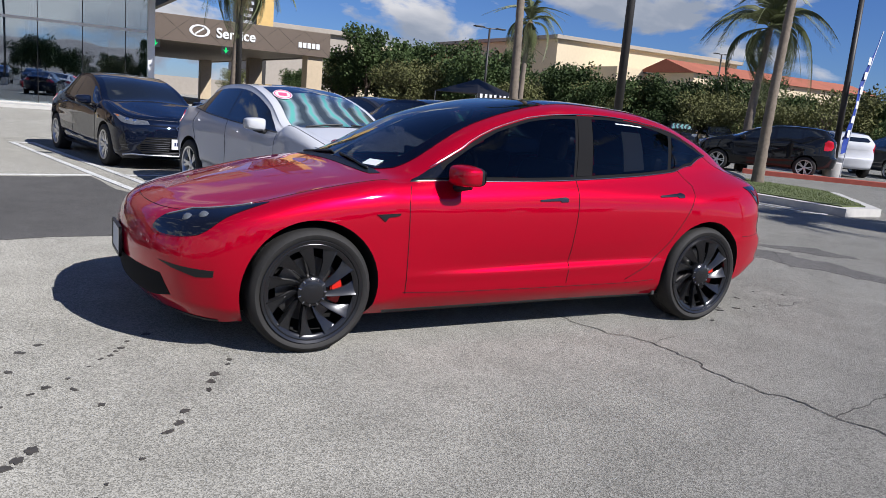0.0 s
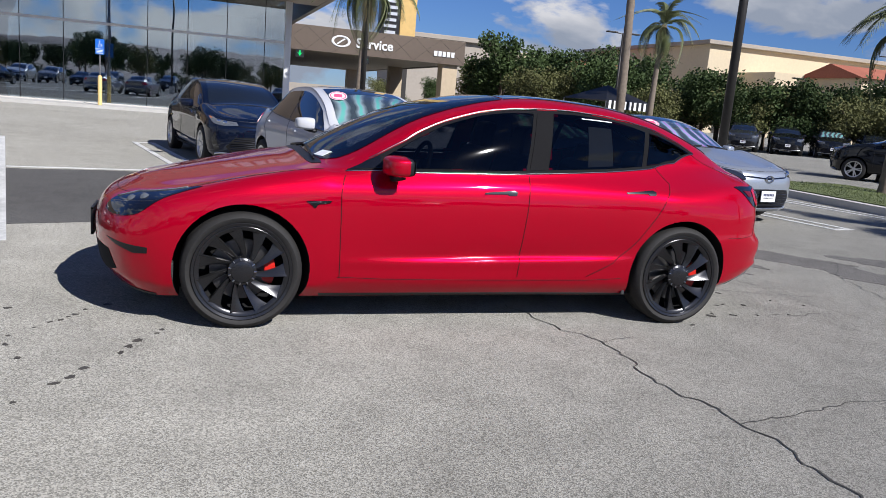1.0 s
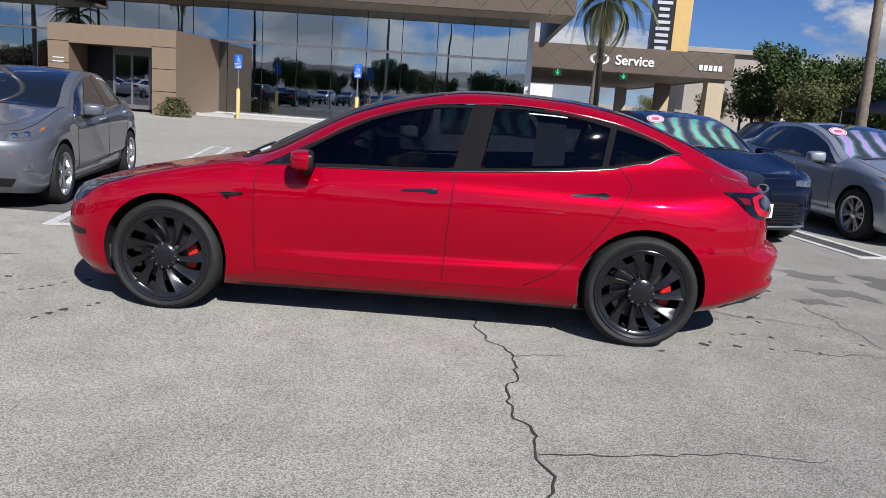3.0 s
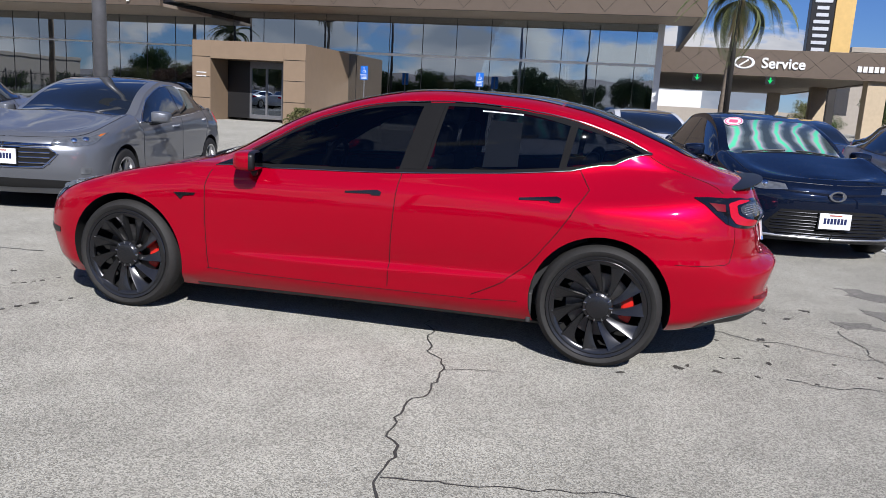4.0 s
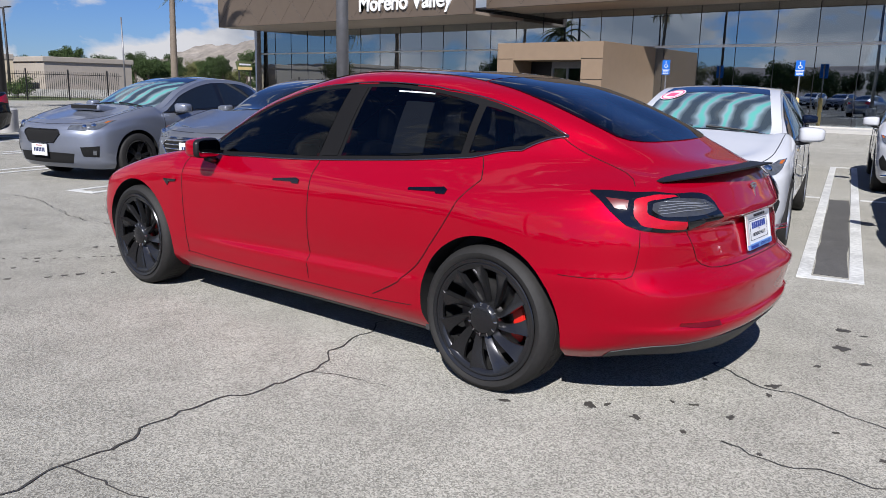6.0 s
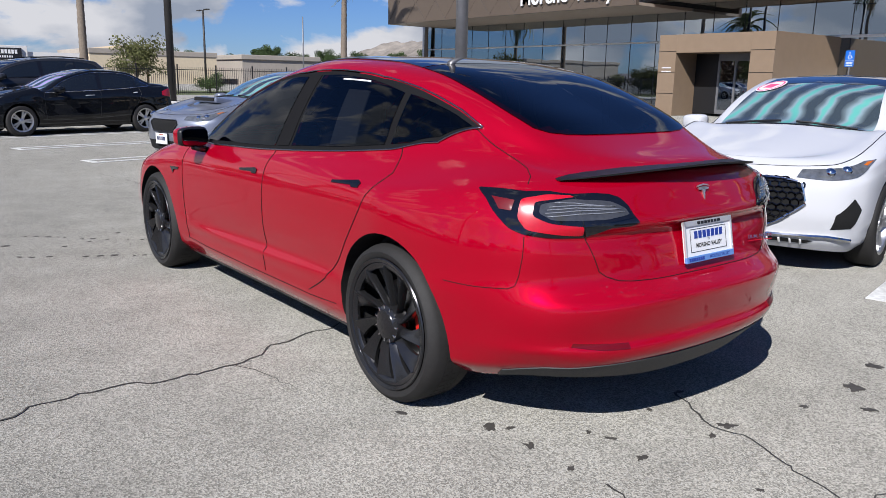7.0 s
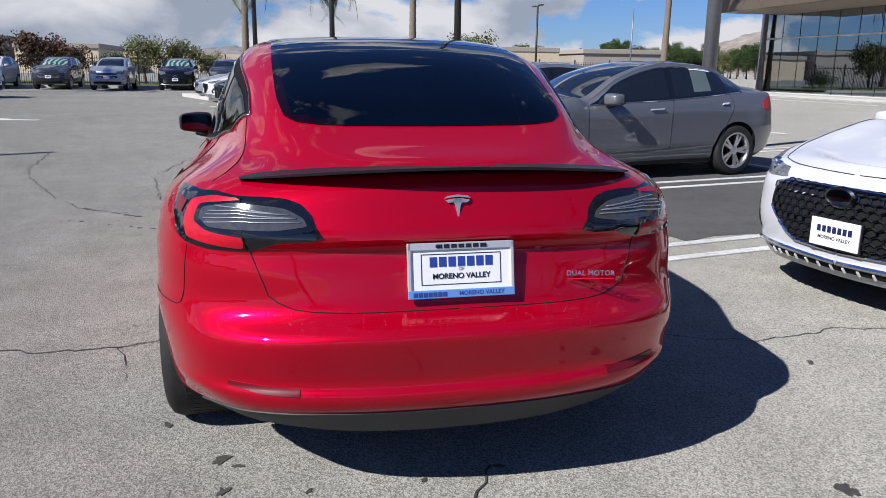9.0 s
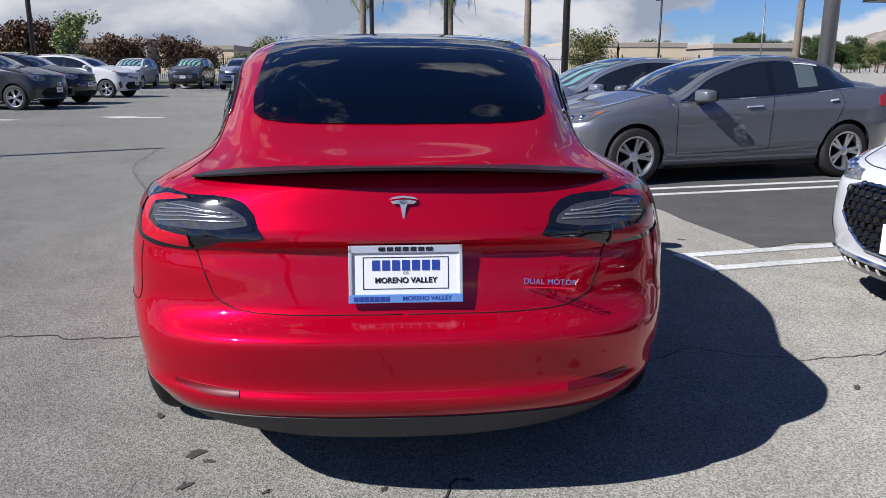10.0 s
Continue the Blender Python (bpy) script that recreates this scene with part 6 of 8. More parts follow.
    part("portal_mark", box(-17.28, -16.82, 26.08, 26.1, 2.02, 2.06), M["white"], p)
    for k in range(8):
        part("portal_mark", box(-17.30 + .062 * k, -17.26 + .062 * k, 26.08, 26.1, 1.86, 1.91), M["white"], p)
    # slanted columns inside
    for x in (-38.5, -30, -22, -10.1, -2.0):
        part("inner_column", tube([(x - .45, 33.0, .1), (x - .05, 33.4, 5.5)], .085, 12), M["white"], b, "slanted white column", True)
        part("inner_column", tube([(x + .55, 33.0, .1), (x + .10, 33.4, 5.5)], .085, 12), M["white"], b, "", True)
        part("inner_column", tube([(x + .05, 35.0, .1), (x, 34.6, 5.5)], .07, 12), M["white"], b, "", True)
    for x in (-39, -33.5, -26, -8, .5):
        part("inner_partition", box(x, x + 1.6, 38, 38.15, .12, 2.4), M["inner_wall"], b)
    return b


M["portal"] = mat("brown_cladding", (0.27, 0.195, 0.13), 0.5, metal=0.1, grain=0.07, grain_scale=3)
dealership()

solid("showroom_walk", slab([(-44, 28.6), (5, 28.6), (5, GY + .5), (-44, GY + .5)], -.05, .10), M["concrete"], "pale concrete walk along the showroom", "pavement", "structure")
solid("kerb_edge", slab([(-44, 28.4), (5, 28.4), (5, 28.6), (-44, 28.6)], -.05, .12), M["kerb"], "pale concrete kerb", "kerb", "structure")


def easel(x, y):
    e = thing("display_easel", "white display board on an easel behind the showroom glass", "easel", pose(x, y, .12))
    part("board", box(-.6, .6, -.03, .03, .75, 1.75, bevel=.01), M["white"], e)
    for dx in (-.5, .5):
        part("leg", tube([(dx * 1.5, -.25, 0), (dx * .9, 0, 1.9)], .025, 8), M["white"], e)
    part("leg", tube([(0, .6, 0), (0, .03, 1.7)], .025, 8), M["white"], e)


easel(-22.6, 33.0)


def stool_table(x, y):
    t = thing("cafe_table", "small round white table on a thin stem in the showroom", "table", pose(x, y, .12), "showroom tables")
    part("tabletop", lathe([(1e-4, .74), (.35, .74), (.36, .755), (1e-4, .765)], 24), M["white"], t)
    part("stem", tube([(0, 0, .02), (0, 0, .74)], .03, 10), M["alu"], t)
    part("foot", lathe([(1e-4, 0), (.25, 0), (.25, .02), (.03, .04)], 24), M["alu"], t)
    for dx in (-.65, .65):
        c = thing("cafe_chair", "slim pale chair beside a showroom table", "chair", pose(x + dx, y + .1, .12), "showroom chairs")
        part("seat", box(-.2, .2, -.2, .2, .43, .46, bevel=.01), M["white"], c)
        part("backrest", box(-.2, .2, .18, .21, .55, .85, bevel=.01), M["white"], c)
        for a in (-.17, .17):
            for bb in (-.17, .17):
                part("leg", tube([(a, bb, 0), (a * .9, bb * .9, .44)], .012, 6), M["steel"], c)


for x, y in ((-36.5, 34), (-33.2, 34.8), (-28.6, 34.2), (1.0, 33.6)):
    stool_table(x, y)


def shrub(name, x, y, sx, sy, h, material, n=900, seed=1, leaf=.05, label="low clipped green shrub in a planting bed", cat="shrub"):
    rnd = random.Random(seed)
    s = thing(name, label, cat, pose(x, y, 0))
    part("stems", tube([(0, 0, 0), (.05, 0, h * .5), (-.03, .04, h * .8)], .02, 6, taper=.008), M["treebark"], s)
    bm = bmesh.new()
    for _ in range(n):
        a, r, z = rnd.uniform(0, 6.28), rnd.random() ** .5, rnd.random()
        k = (1 - .6 * z * z) * (0.85 + .3 * noise.noise(Vector((a * 1.2, z * 3, seed))))
        p = Vector((sx * r * k * math.cos(a), sy * r * k * math.sin(a), h * (.06 + .94 * z)))
        d = Vector((rnd.gauss(0, 1), rnd.gauss(0, 1), rnd.gauss(.4, .7))).normalized()
        e = d.orthogonal().normalized() * leaf * rnd.uniform(.7, 1.3)
        f = d.cross(e) * rnd.uniform(.45, .7)
        q = [bm.verts.new(p + e), bm.verts.new(p + f + d * leaf * .2), bm.verts.new(p - e), bm.verts.new(p - f + d * leaf * .2)]
        bm.faces.new(q)
    part("foliage", bm, material, s)
    return s


for i, x in enumerate((-20.6, -19.6, -18.7)):
    shrub("entrance_shrub", x, 25.8, .7, .5, .55, M["leaf2"], 700, i, .06)
shrub("entrance_shrub", -11.9, 25.3, .9, .6, .75, M["leaf2"], 900, 9, .06)
solid("planting_bed", slab(wavy([(-21.8, 25.0), (-17.8, 25.0), (-17.8, 26.6), (-21.8, 26.6)], .05), 0, .14), M["kerb"], "pale kerbed planting bed beside the entrance", "planter", "structure")


def access_sign(x, y):
    s = thing("parking_sign", "blue accessible-parking sign on a steel post in a yellow sleeve", "sign", pose(x, y, 0), "parking signs")
    part("post", tube([(0, 0, 0), (0, 0, 2.68)], .03, 10), M["steel"], s)
    part("sleeve", lathe([(.085, 0), (.085, 1.22), (.07, 1.27), (.03, 1.29)], 20), M["yellow"], s, "yellow bollard sleeve", True, 40)
    f = part("sign_plate", box(-.17, .17, -.045, -.033, 2.12, 2.72, bevel=.004), M["signblue"], s, "blue sign plate")
    part("sign_border", box(-.17, .17, -.048, -.045, 2.33, 2.345), M["white"], f)
    bm = lathe([(1e-4, 0), (.022, 0), (.022, .003), (1e-4, .003)], 14)
    h = part("symbol", bm, M["white"], f)
    h.matrix_basis = pose(-.01, -.046, 2.64, 90)
    part("symbol", tube([(-.01, -.048, 2.61), (0, -.048, 2.52), (.06, -.048, 2.52), (.09, -.048, 2.44)], .011, 6), M["white"], f)
    ring = [(.0 + .065 * math.cos(a / 10 * 5.2 + 1.9), -.048, 2.47 + .065 * math.sin(a / 10 * 5.2 + 1.9)) for a in range(11)]
    part("symbol", tube(ring, .010, 6), M["white"], f)
    for k in range(3):
        part("word_bar", box(-.12, .12, -.048, -.045, 2.16 + .055 * k, 2.185 + .055 * k), M["white"], f)


access_sign(-10.2, 28.1)
access_sign(-5.22, 29.4)


# ---- service canopy ----
def service():
    c = thing("service_canopy", "bronze drive-through service canopy on tan columns", "canopy")
    f = part("fascia", box(-2.0, 18.0, 51.4, 51.7, 4.25, 6.0, bevel=.01), M["bronze"], c, "bronze fascia with diamond seams")
    part("fascia_side", box(17.7, 18.0, 51.7, 91, 4.25, 6.0), M["bronze"], c)
    part("roof_slab", box(-2.0, 17.7, 51.7, 91, 4.35, 5.8), M["soffit"], c, "tan canopy ceiling")
    sw = bmesh.new()
    for k in range(11):
        xx = -2 + 2.0 * k
        for dx in (-1, 1):
            if -2 < xx + dx * 1.0 < 18:
                tube([(xx, 51.396, 4.3), (xx + dx, 51.396, 5.15)], .007, 4, sw)
                tube([(xx + dx, 51.396, 5.15), (xx, 51.396, 5.95)], .007, 4, sw)
    part("seam_pattern", sw, M["mullion"], f)
    for x, y in ((17.0, 52.3), (16.9, 68.2), (16.5, 87.5), (2.0, 88.5)):
        part("column", box(x - .6, x + .6, y - .6, y + .6, 0, 4.35, bevel=.03), M["stucco"], c, "tan stucco column")
    writing("fascia_lettering", "Service", .95, pose(11.0, 51.36, 5.08, 90), M["white"], c, "white raised letters", depth=.04, bold=.018)
    o = part("emblem", lathe([(.40, 0), (.44, .03), (.52, .03), (.56, 0)], 28), M["white"], c, "white oval emblem")
    o.matrix_basis = pose(8.5, 51.38, 5.1, 90) @ Matrix.Diagonal((1.25, .75, 1, 1))
    bar = part("emblem_bar", box(-.35, .35, -.05, .05, 0, .04), M["white"], c)
    bar.matrix_basis = pose(8.5, 51.38, 5.1, 90, 0, 0) @ pose(0, 0, 0, 0, 0, 35)
    for k in range(5):
        part("number_block", box(15.55 + .34 * k, 15.8 + .34 * k, 51.33, 51.4, 4.78, 5.15), M["white"], c)
    for x in (5.6, 10.3):
        a = part("arrow_box", box(x - .3, x + .3, 51.3, 51.42, 3.72, 4.25), M["mullion"], c, "green lit down arrow")
        part("arrow", plate_of([(x - .05, 4.18), (x + .05, 4.18), (x + .05, 3.98), (x + .2, 4.05), (x, 3.78), (x - .2, 4.05), (x - .05, 3.98)], 51.27, 51.3), M["green"], a)


service()


def tower():
    t = thing("sign_tower", "tall tan pylon with a dark panel of shop names", "sign")
    part("pylon", box(18.7, 20.4, 74.5, 76.0, 7.2, 22, bevel=.05), mat("pylon_yellow", (0.62, 0.42, 0.16), 0.8, grain=.1, grain_scale=3), t, "tan stucco pylon")
    part("post", box(19.2, 19.9, 74.8, 75.6, 0, 7.2, bevel=.03), M["pole"], t, "slim dark post")
    p = part("name_panel", box(16.6, 18.6, 74.3, 75.6, 7.5, 22, bevel=.03), M["mullion"], t, "dark panel with pale names")
    rnd = random.Random(3)
    for k in range(14):
        w = rnd.uniform(.5, .8)
        part("word_bar", box(17.6 - w, 17.6 + w, 74.22, 74.3, 7.9 + .62 * k, 8.2 + .62 * k), M["alu"], p)


tower()


# ---- palms, lamps ----
def frond_mesh(length, seed, droop=1.0, leaf=.46):
    rnd = random.Random(seed)
    bm = bmesh.new()
    n = 26
    pts = []
    for i in range(n + 1):
        f = i / n
        pts.append(Vector((length * (f - .18 * droop * f * f), 0, length * (.34 * math.sin(f * 1.7) - .80 * droop * f**2.3))))
    tube(pts, .016, 5, bm, .004)
    for i in range(3, n + 1):
        f = i / n
        d = (pts[i] - pts[i - 1]).normalized()
        for s in (-1, 1):
            for h in (0, .33, .66):
                L = leaf * (1 - .55 * abs(f - .45) * 1.6) * rnd.uniform(.8, 1.15)
                p = pts[i - 1].lerp(pts[i], h)
                t = p + d * L * .55 + Vector((0, s * L * .75, -L * (.25 + .35 * droop * f) + rnd.uniform(-.05, .05)))
                w = d * .011 + Vector((0, 0, .009))
                m = p.lerp(t, .5) + Vector((0, 0, .05 * L))
                q = [bm.verts.new(v) for v in (p - w, m - w * 1.2, t, m + w * 1.2, p + w)]
                bm.faces.new(q)
    return mesh_of("frond", bm, M["frond"])


FRONDS = [frond_mesh(2.3, 1, 1.1), frond_mesh(2.2, 2, 1.5), frond_mesh(2.4, 3, .8)]


def palm(x, y, h, lean=(0, 0), r=.17, n=22, seed=1, size=1.0, skirt=True):
    rnd = random.Random(seed)
    p = thing("palm_tree", "tall slender palm with ringed grey trunk and drooping fronds", "palm tree", pose(x, y, 0), "palms")
    bm = bmesh.new()
    steps = int(h / .16)
    rings = []
    for i in range(steps + 1):
        f = i / steps
        c = Vector((lean[0] * f**1.6, lean[1] * f**1.6, h * f))
        rr = r * (1.25 - .55 * f + .35 * math.exp(-f * 14)) * (1 + (.07 if i % 2 else -.03))
        rings.append([bm.verts.new(c + Vector((rr * math.cos(k * .5236), rr * math.sin(k * .5236), 0))) for k in range(12)])
    for a, b in zip(rings, rings[1:]):
        for k in range(12):
            bm.faces.new((a[k], a[(k + 1) % 12], b[(k + 1) % 12], b[k]))
    part("trunk", bm, M["bark"], p, "grey ringed trunk", True, 50)
    top = Vector((lean[0], lean[1], h))
    for k in range(n):
        f = new("frond", FRONDS[k % 3])
        f.parent = p
        el = rnd.uniform(-72, 62)
        f.matrix_basis = Matrix.Translation(top) @ pose(0, 0, 0, 0, -el, k * 137.5 + rnd.uniform(-10, 10)) @ Matrix.Scale(size * rnd.uniform(.85, 1.1), 4)
    if skirt:
        bm = bmesh.new()
        for k in range(150):
            a, L = rnd.uniform(0, 6.28), rnd.uniform(.5, 1.7) * size
            q = top + Vector((math.cos(a) * r * .8, math.sin(a) * r * .8, rnd.uniform(-.3, .1)))
            e = q + Vector((math.cos(a) * .3, math.sin(a) * .3, -L))
            w = Vector((-math.sin(a), math.cos(a), 0)) * .018
            bm.faces.new([bm.verts.new(v) for v in (q - w, q + w, e + w * .3, e - w * .3)])
        part("dry_skirt", bm, M["dry"], p, "dry brown hanging fronds")
    return p


palm(4.8, 26.5, 5.7, (.25, 0), .13, 30, 1, 1.0)
palm(9.4, 13.5, 9.5, (-.1, .3), .105, 22, 2)
palm(13.55, 8.4, 8.6, (.9, .2), .105, 22, 3)
palm(20.8, 15.0, 5.2, (.7, .2), .15, 30, 4, 1.25, False)
palm(22.5, 32.4, 6.5, (.2, 0), .15, 24, 5)
palm(-37.1, 21.8, 8.6, (.1, .1), .17, 24, 6, 1.2)
palm(-35.4, 6.8, 10.5, (0, .1), .16, 22, 7)
palm(-60.5, 4.8, 8.1, (.2, 0), .22, 24, 8, 1.3)
palm(-36.4, -1.5, 6.5, (-.1, .1), .17, 30, 9, 1.2)
palm(-34.0, -19.5, 10.5, (.2, 0), .17, 22, 10)
palm(13.6, -5.2, 8.2, (.2, 0), .13, 30, 12, 1.15)
palm(-41.2, 31.0, 5.2, (.1, 0), .16, 0, 11, 1.0, False)


def lamp_post(x, y, h, r=.09, heads=2, material=None, rz=0.0):
    p = thing("lamp_post", "dark steel car-park lamp post with flat heads", "lamp post", pose(x, y, 0, 0, 0, rz), "lamp posts")
    part("pole", tube([(0, 0, 0), (0, 0, h)], r, 12, taper=r * .8), material or M["pole"], p, "", True)
    part("base", lathe([(.28, 0), (.30, .05), (.30, .58), (.26, .62), (1e-4, .62)], 20), M["concrete"], p, "round concrete base", True, 40)
    for k in range(heads):
        s = 1 if k else -1
        part("arm", tube([(0, 0, h - .05), (s * .5, 0, h)], .035, 8), material or M["pole"], p)
        part("lamp_head", box(min(s * .45, s * 1.1), max(s * .45, s * 1.1), -.16, .16, h - .03, h + .05, bevel=.02), material or M["pole"], p, "flat lamp head")


lamp_post(-3.4, -13.7, 9.3, .11, 0)
lamp_post(10.3, 10.2, 9.5, .11, rz=20)
lamp_post(4.98, 26.3, 9.0, .09)
lamp_post(23.0, 37.1, 6.4, .08)
lamp_post(-7.3, 6.6, 8.5, .12, material=M["steel"])
lamp_post(-18.3, 5.0, 9.5, .11)
lamp_post(-32.4, 2.5, 10.0, .12)
lamp_post(-59.7, 22.0, 6.6, .10)
lamp_post(-35.9, -1.0, 10.0, .12)
lamp_post(-33.0, -16.4, 9.5, .12)
lamp_post(22.3, 12.35, 6.7, .11)
lamp_post(38, 38, 5.0, .07, 1)
lamp_post(60, 52, 9.0, .1)
lamp_post(-44, 33, 8, .07, 1, M["steel"])
lamp_post(-52, 27, 6, .06, 0, M["steel"])


# ---- trees and far things ----
def tree_meshes(h, spread, seed, material, n=1500, leaf=.22, bare=0.0):
    rnd = random.Random(seed)
    bm = bmesh.new()
    tube([(0, 0, 0), (rnd.uniform(-.1, .1), 0, h * .25), (rnd.uniform(-.2, .2), .1, h * .5)], .06 * h**.6, 8, bm, .03 * h**.5)
    tips = []
    for k in range(9):
        a = k * 2.4 + rnd.uniform(-.3, .3)
        z0 = h * rnd.uniform(.22, .5)
        e = Vector((math.cos(a) * spread * rnd.uniform(.4, .8), math.sin(a) * spread * rnd.uniform(.4, .8), h * rnd.uniform(.45, .92)))
        m = Vector((e.x * .4, e.y * .4, z0 + (e.z - z0) * .6))
        tube([(0, 0, z0), m, e], .03 * h**.5, 6, bm, .01)
        tips += [e, m.lerp(e, .5)]
    trunk = mesh_of("trunk", bm, M["treebark"], True)
    bm = bmesh.new()
    clumps = [(t, spread * rnd.uniform(.28, .48)) for t in tips] + [(Vector((rnd.gauss(0, .4) * spread, rnd.gauss(0, .4) * spread, h * rnd.uniform(.4, .9))), spread * .4) for _ in range(8)]
    for _ in range(n):
        c, r = rnd.choice(clumps)
        d = Vector((rnd.gauss(0, 1), rnd.gauss(0, 1), rnd.gauss(0, .8)))
        d = d.normalized() * r * rnd.random() ** .4
        p = c + d
        nn = Vector((rnd.gauss(0, 1), rnd.gauss(0, 1), rnd.gauss(.6, .8))).normalized()
        e = nn.orthogonal().normalized() * leaf * rnd.uniform(.6, 1.3)
        f = nn.cross(e) * rnd.uniform(.5, .8)
        bm.faces.new([bm.verts.new(v) for v in (p + e, p + f, p - e, p - f)])
    crown = mesh_of("crown", bm, material)
    return trunk, crown


TREES = {}


def tree(kind, x, y, s=1.0, rz=0.0):
    if kind not in TREES:
        spec = {"broad": (5.5, 2.6, 1, M["leaf"], 6000, .125), "olive": (5.0, 2.4, 2, M["leaf2"], 4200, .11), "tall": (7.5, 2.2, 3, M["leaf"], 6000, .125), "brown": (4.2, 2.6, 4, M["leaf3"], 4500, .12),
                "bush": (2.6, 1.8, 5, M["leaf"], 3500, .08), "pale": (4.8, 1.3, 9, mat("leaf_pale", (0.20, 0.24, 0.09), 0.65, grain=0.4, grain_scale=1.6), 2600, .10), "thin": (4.5, 1.5, 6, M["leaf2"], 420, .12)}[kind]
        TREES[kind] = tree_meshes(*spec)
    label = {"broad": "broad dark green evergreen tree", "olive": "loose olive-green tree with thin foliage", "tall": "tall dense dark green tree", "brown": "rounded tree with reddish brown foliage",
             "bush": "dense dark green bush", "pale": "slim pale green young tree", "thin": "young nearly bare tree with sparse leaves"}[kind]
    t = thing("tree" if kind != "bush" else "bush", label + " behind the car park", "tree" if kind != "bush" else "bush", pose(x, y, 0, 0, 0, rz) @ Matrix.Scale(s, 4), "far trees")
    part("trunk", TREES[kind][0], None, t)
    part("crown", TREES[kind][1], None, t)


rnd = random.Random(12)
# belt of trees beyond the service lanes, curving to the right
for k in range(46):
    a = radians(65 - 46 * k / 45)
    for d, kinds in ((66, ("broad", "tall", "olive", "olive")), (58, ("broad", "bush", "olive", "olive", "thin"))):
        r = d + rnd.uniform(-3, 3)
        x, y = -2.5 + r * math.cos(a), -4.8 + r * math.sin(a)
        tree(rnd.choice(kinds), x, y, rnd.uniform(.62, .95), rnd.uniform(0, 360))
for k in range(16):
    tree(rnd.choice(("bush", "broad", "thin")), 28 + 2.2 * k + rnd.uniform(-1, 1), 47 - 2.0 * k + rnd.uniform(-1, 1), rnd.uniform(.6, .9), rnd.uniform(0, 360))
for k in range(12):
    tree(rnd.choice(("olive", "broad", "bush", "tall")), 22 + 2.6 * k, 90 + rnd.uniform(-4, 8), rnd.uniform(.7, 1.1), rnd.uniform(0, 360))
for k in range(10):
    a, r = radians(62.5 + .78 * k), rnd.uniform(61, 72)
    tree(("olive", "tall", "broad", "olive", "thin")[k % 5], -2.5 + r * math.cos(a), -4.8 + r * math.sin(a), rnd.uniform(.85, 1.1), rnd.uniform(0, 360))
# planting behind the far fence
for y, kind, s in ((-36, "olive", 1.1), (-31, "brown", 1.0), (-27, "brown", .95), (-24.5, "brown", 1.0), (-20.5, "brown", .65), (-18.3, "brown", .75), (-15.2, "brown", .75), (-13.4, "brown", .6), (-11.2, "bush", .8), (-8.4, "olive", .62), (-6.2, "olive", .58), (-4.4, "olive", .45), (-1.2, "bush", .7), (2, "bush", .8), (9, "bush", .7), (14, "olive", .75), (19, "bush", .6)):
    tree(kind, -52 + rnd.uniform(-2, 1), y, s, rnd.uniform(0, 360))
tree("pale", -47.5, -20.6, 1.0, 30)
for k in range(90):
    a = radians(138 + 24 * (k + rnd.random()) / 90)
    r = rnd.uniform(170, 330)
    tree(rnd.choice(("broad", "tall", "olive", "broad", "bush")), r * math.cos(a), r * math.sin(a), rnd.uniform(.7, 1.25), rnd.uniform(0, 360))
for k in range(22):
    a = radians(rnd.uniform(152.5, 157))
    tree(rnd.choice(("tall", "broad", "olive")), 330 * math.cos(a) + rnd.uniform(-20, 20), 330 * math.sin(a), rnd.uniform(1.3, 1.9), rnd.uniform(0, 360))


def iron_fence(x, y0, y1, h=1.9):
    f = thing("iron_fence", "black iron picket fence along the car park", "fence")
    bm = bmesh.new()
    n = int((y1 - y0) / .13)
    for k in range(n):
        y = y0 + .13 * k
        box(x - .01, x + .01, y - .01, y + .01, .1, h, bm)
    tagged(part("picket_run", bm, M["iron"], f), kind="stuff")
    for z in (.25, h - .2):
        part("rail", box(x - .02, x + .02, y0, y1, z, z + .04), M["iron"], f)
    for k in range(int((y1 - y0) / 2.6) + 1):
        y = y0 + 2.6 * k
        part("post", box(x - .04, x + .04, y - .04, y + .04, 0, h + .15, bevel=.01), M["iron"], f)


iron_fence(-47.0, -42, 24)
solid("far_verge", slab([(-60, -45), (-44.5, -45), (-44.5, 24), (-60, 24)], -.1, .14), M["turf"], "strip of green verge behind the parked cars", "verge", "structure")
solid("far_kerb", slab([(-44.5, -45), (-44.2, -45), (-44.2, 24), (-44.5, 24)], -.1, .16), M["kerb"], "pale concrete kerb", "kerb", "structure")
solid("end_island", slab(wavy([(-31.8, -4.2), (-27.6, -2.8), (-27.9, -2.0), (-32, -3.4)], .04), -.1, .15), M["kerb"], "pale raised kerb island with a red painted end", "kerb", "structure")


def store(name, x0, x1, y0, y1, h, material, label, cornice=.5):
    s = thing(name, label, "building")
    part("wall", box(x0, x1, y0, y1, 0, h), material, s)
    if cornice:
        part("cornice", box(x0 - cornice, x1 + cornice, y0 - cornice, y1 + cornice, h - .2, h + .6, bevel=.08), M["grey_wall"], s, "moulded cornice")
    return s


# strip of shops far to the west
M["shopwhite"] = mat("shop_white", (0.72, 0.70, 0.66), .85, grain=.06, grain_scale=1)
M["orange"] = mat("orange_paint", (0.75, 0.40, 0.08), .7, grain=.08)
s = store("shop", -140, -122.4, 4.9, 27.9, 4.3, M["shopwhite"], "low white shop building with a dark sign", 0)
part("sign_surround", box(-122.4, -122, 14.6, 20.0, 0, 5.1, bevel=.05), M["shopwhite"], s)
part("sign_board", box(-122, -121.7, 15.2, 19.2, 3.1, 4.75), M["ink"], s, "black sign board")
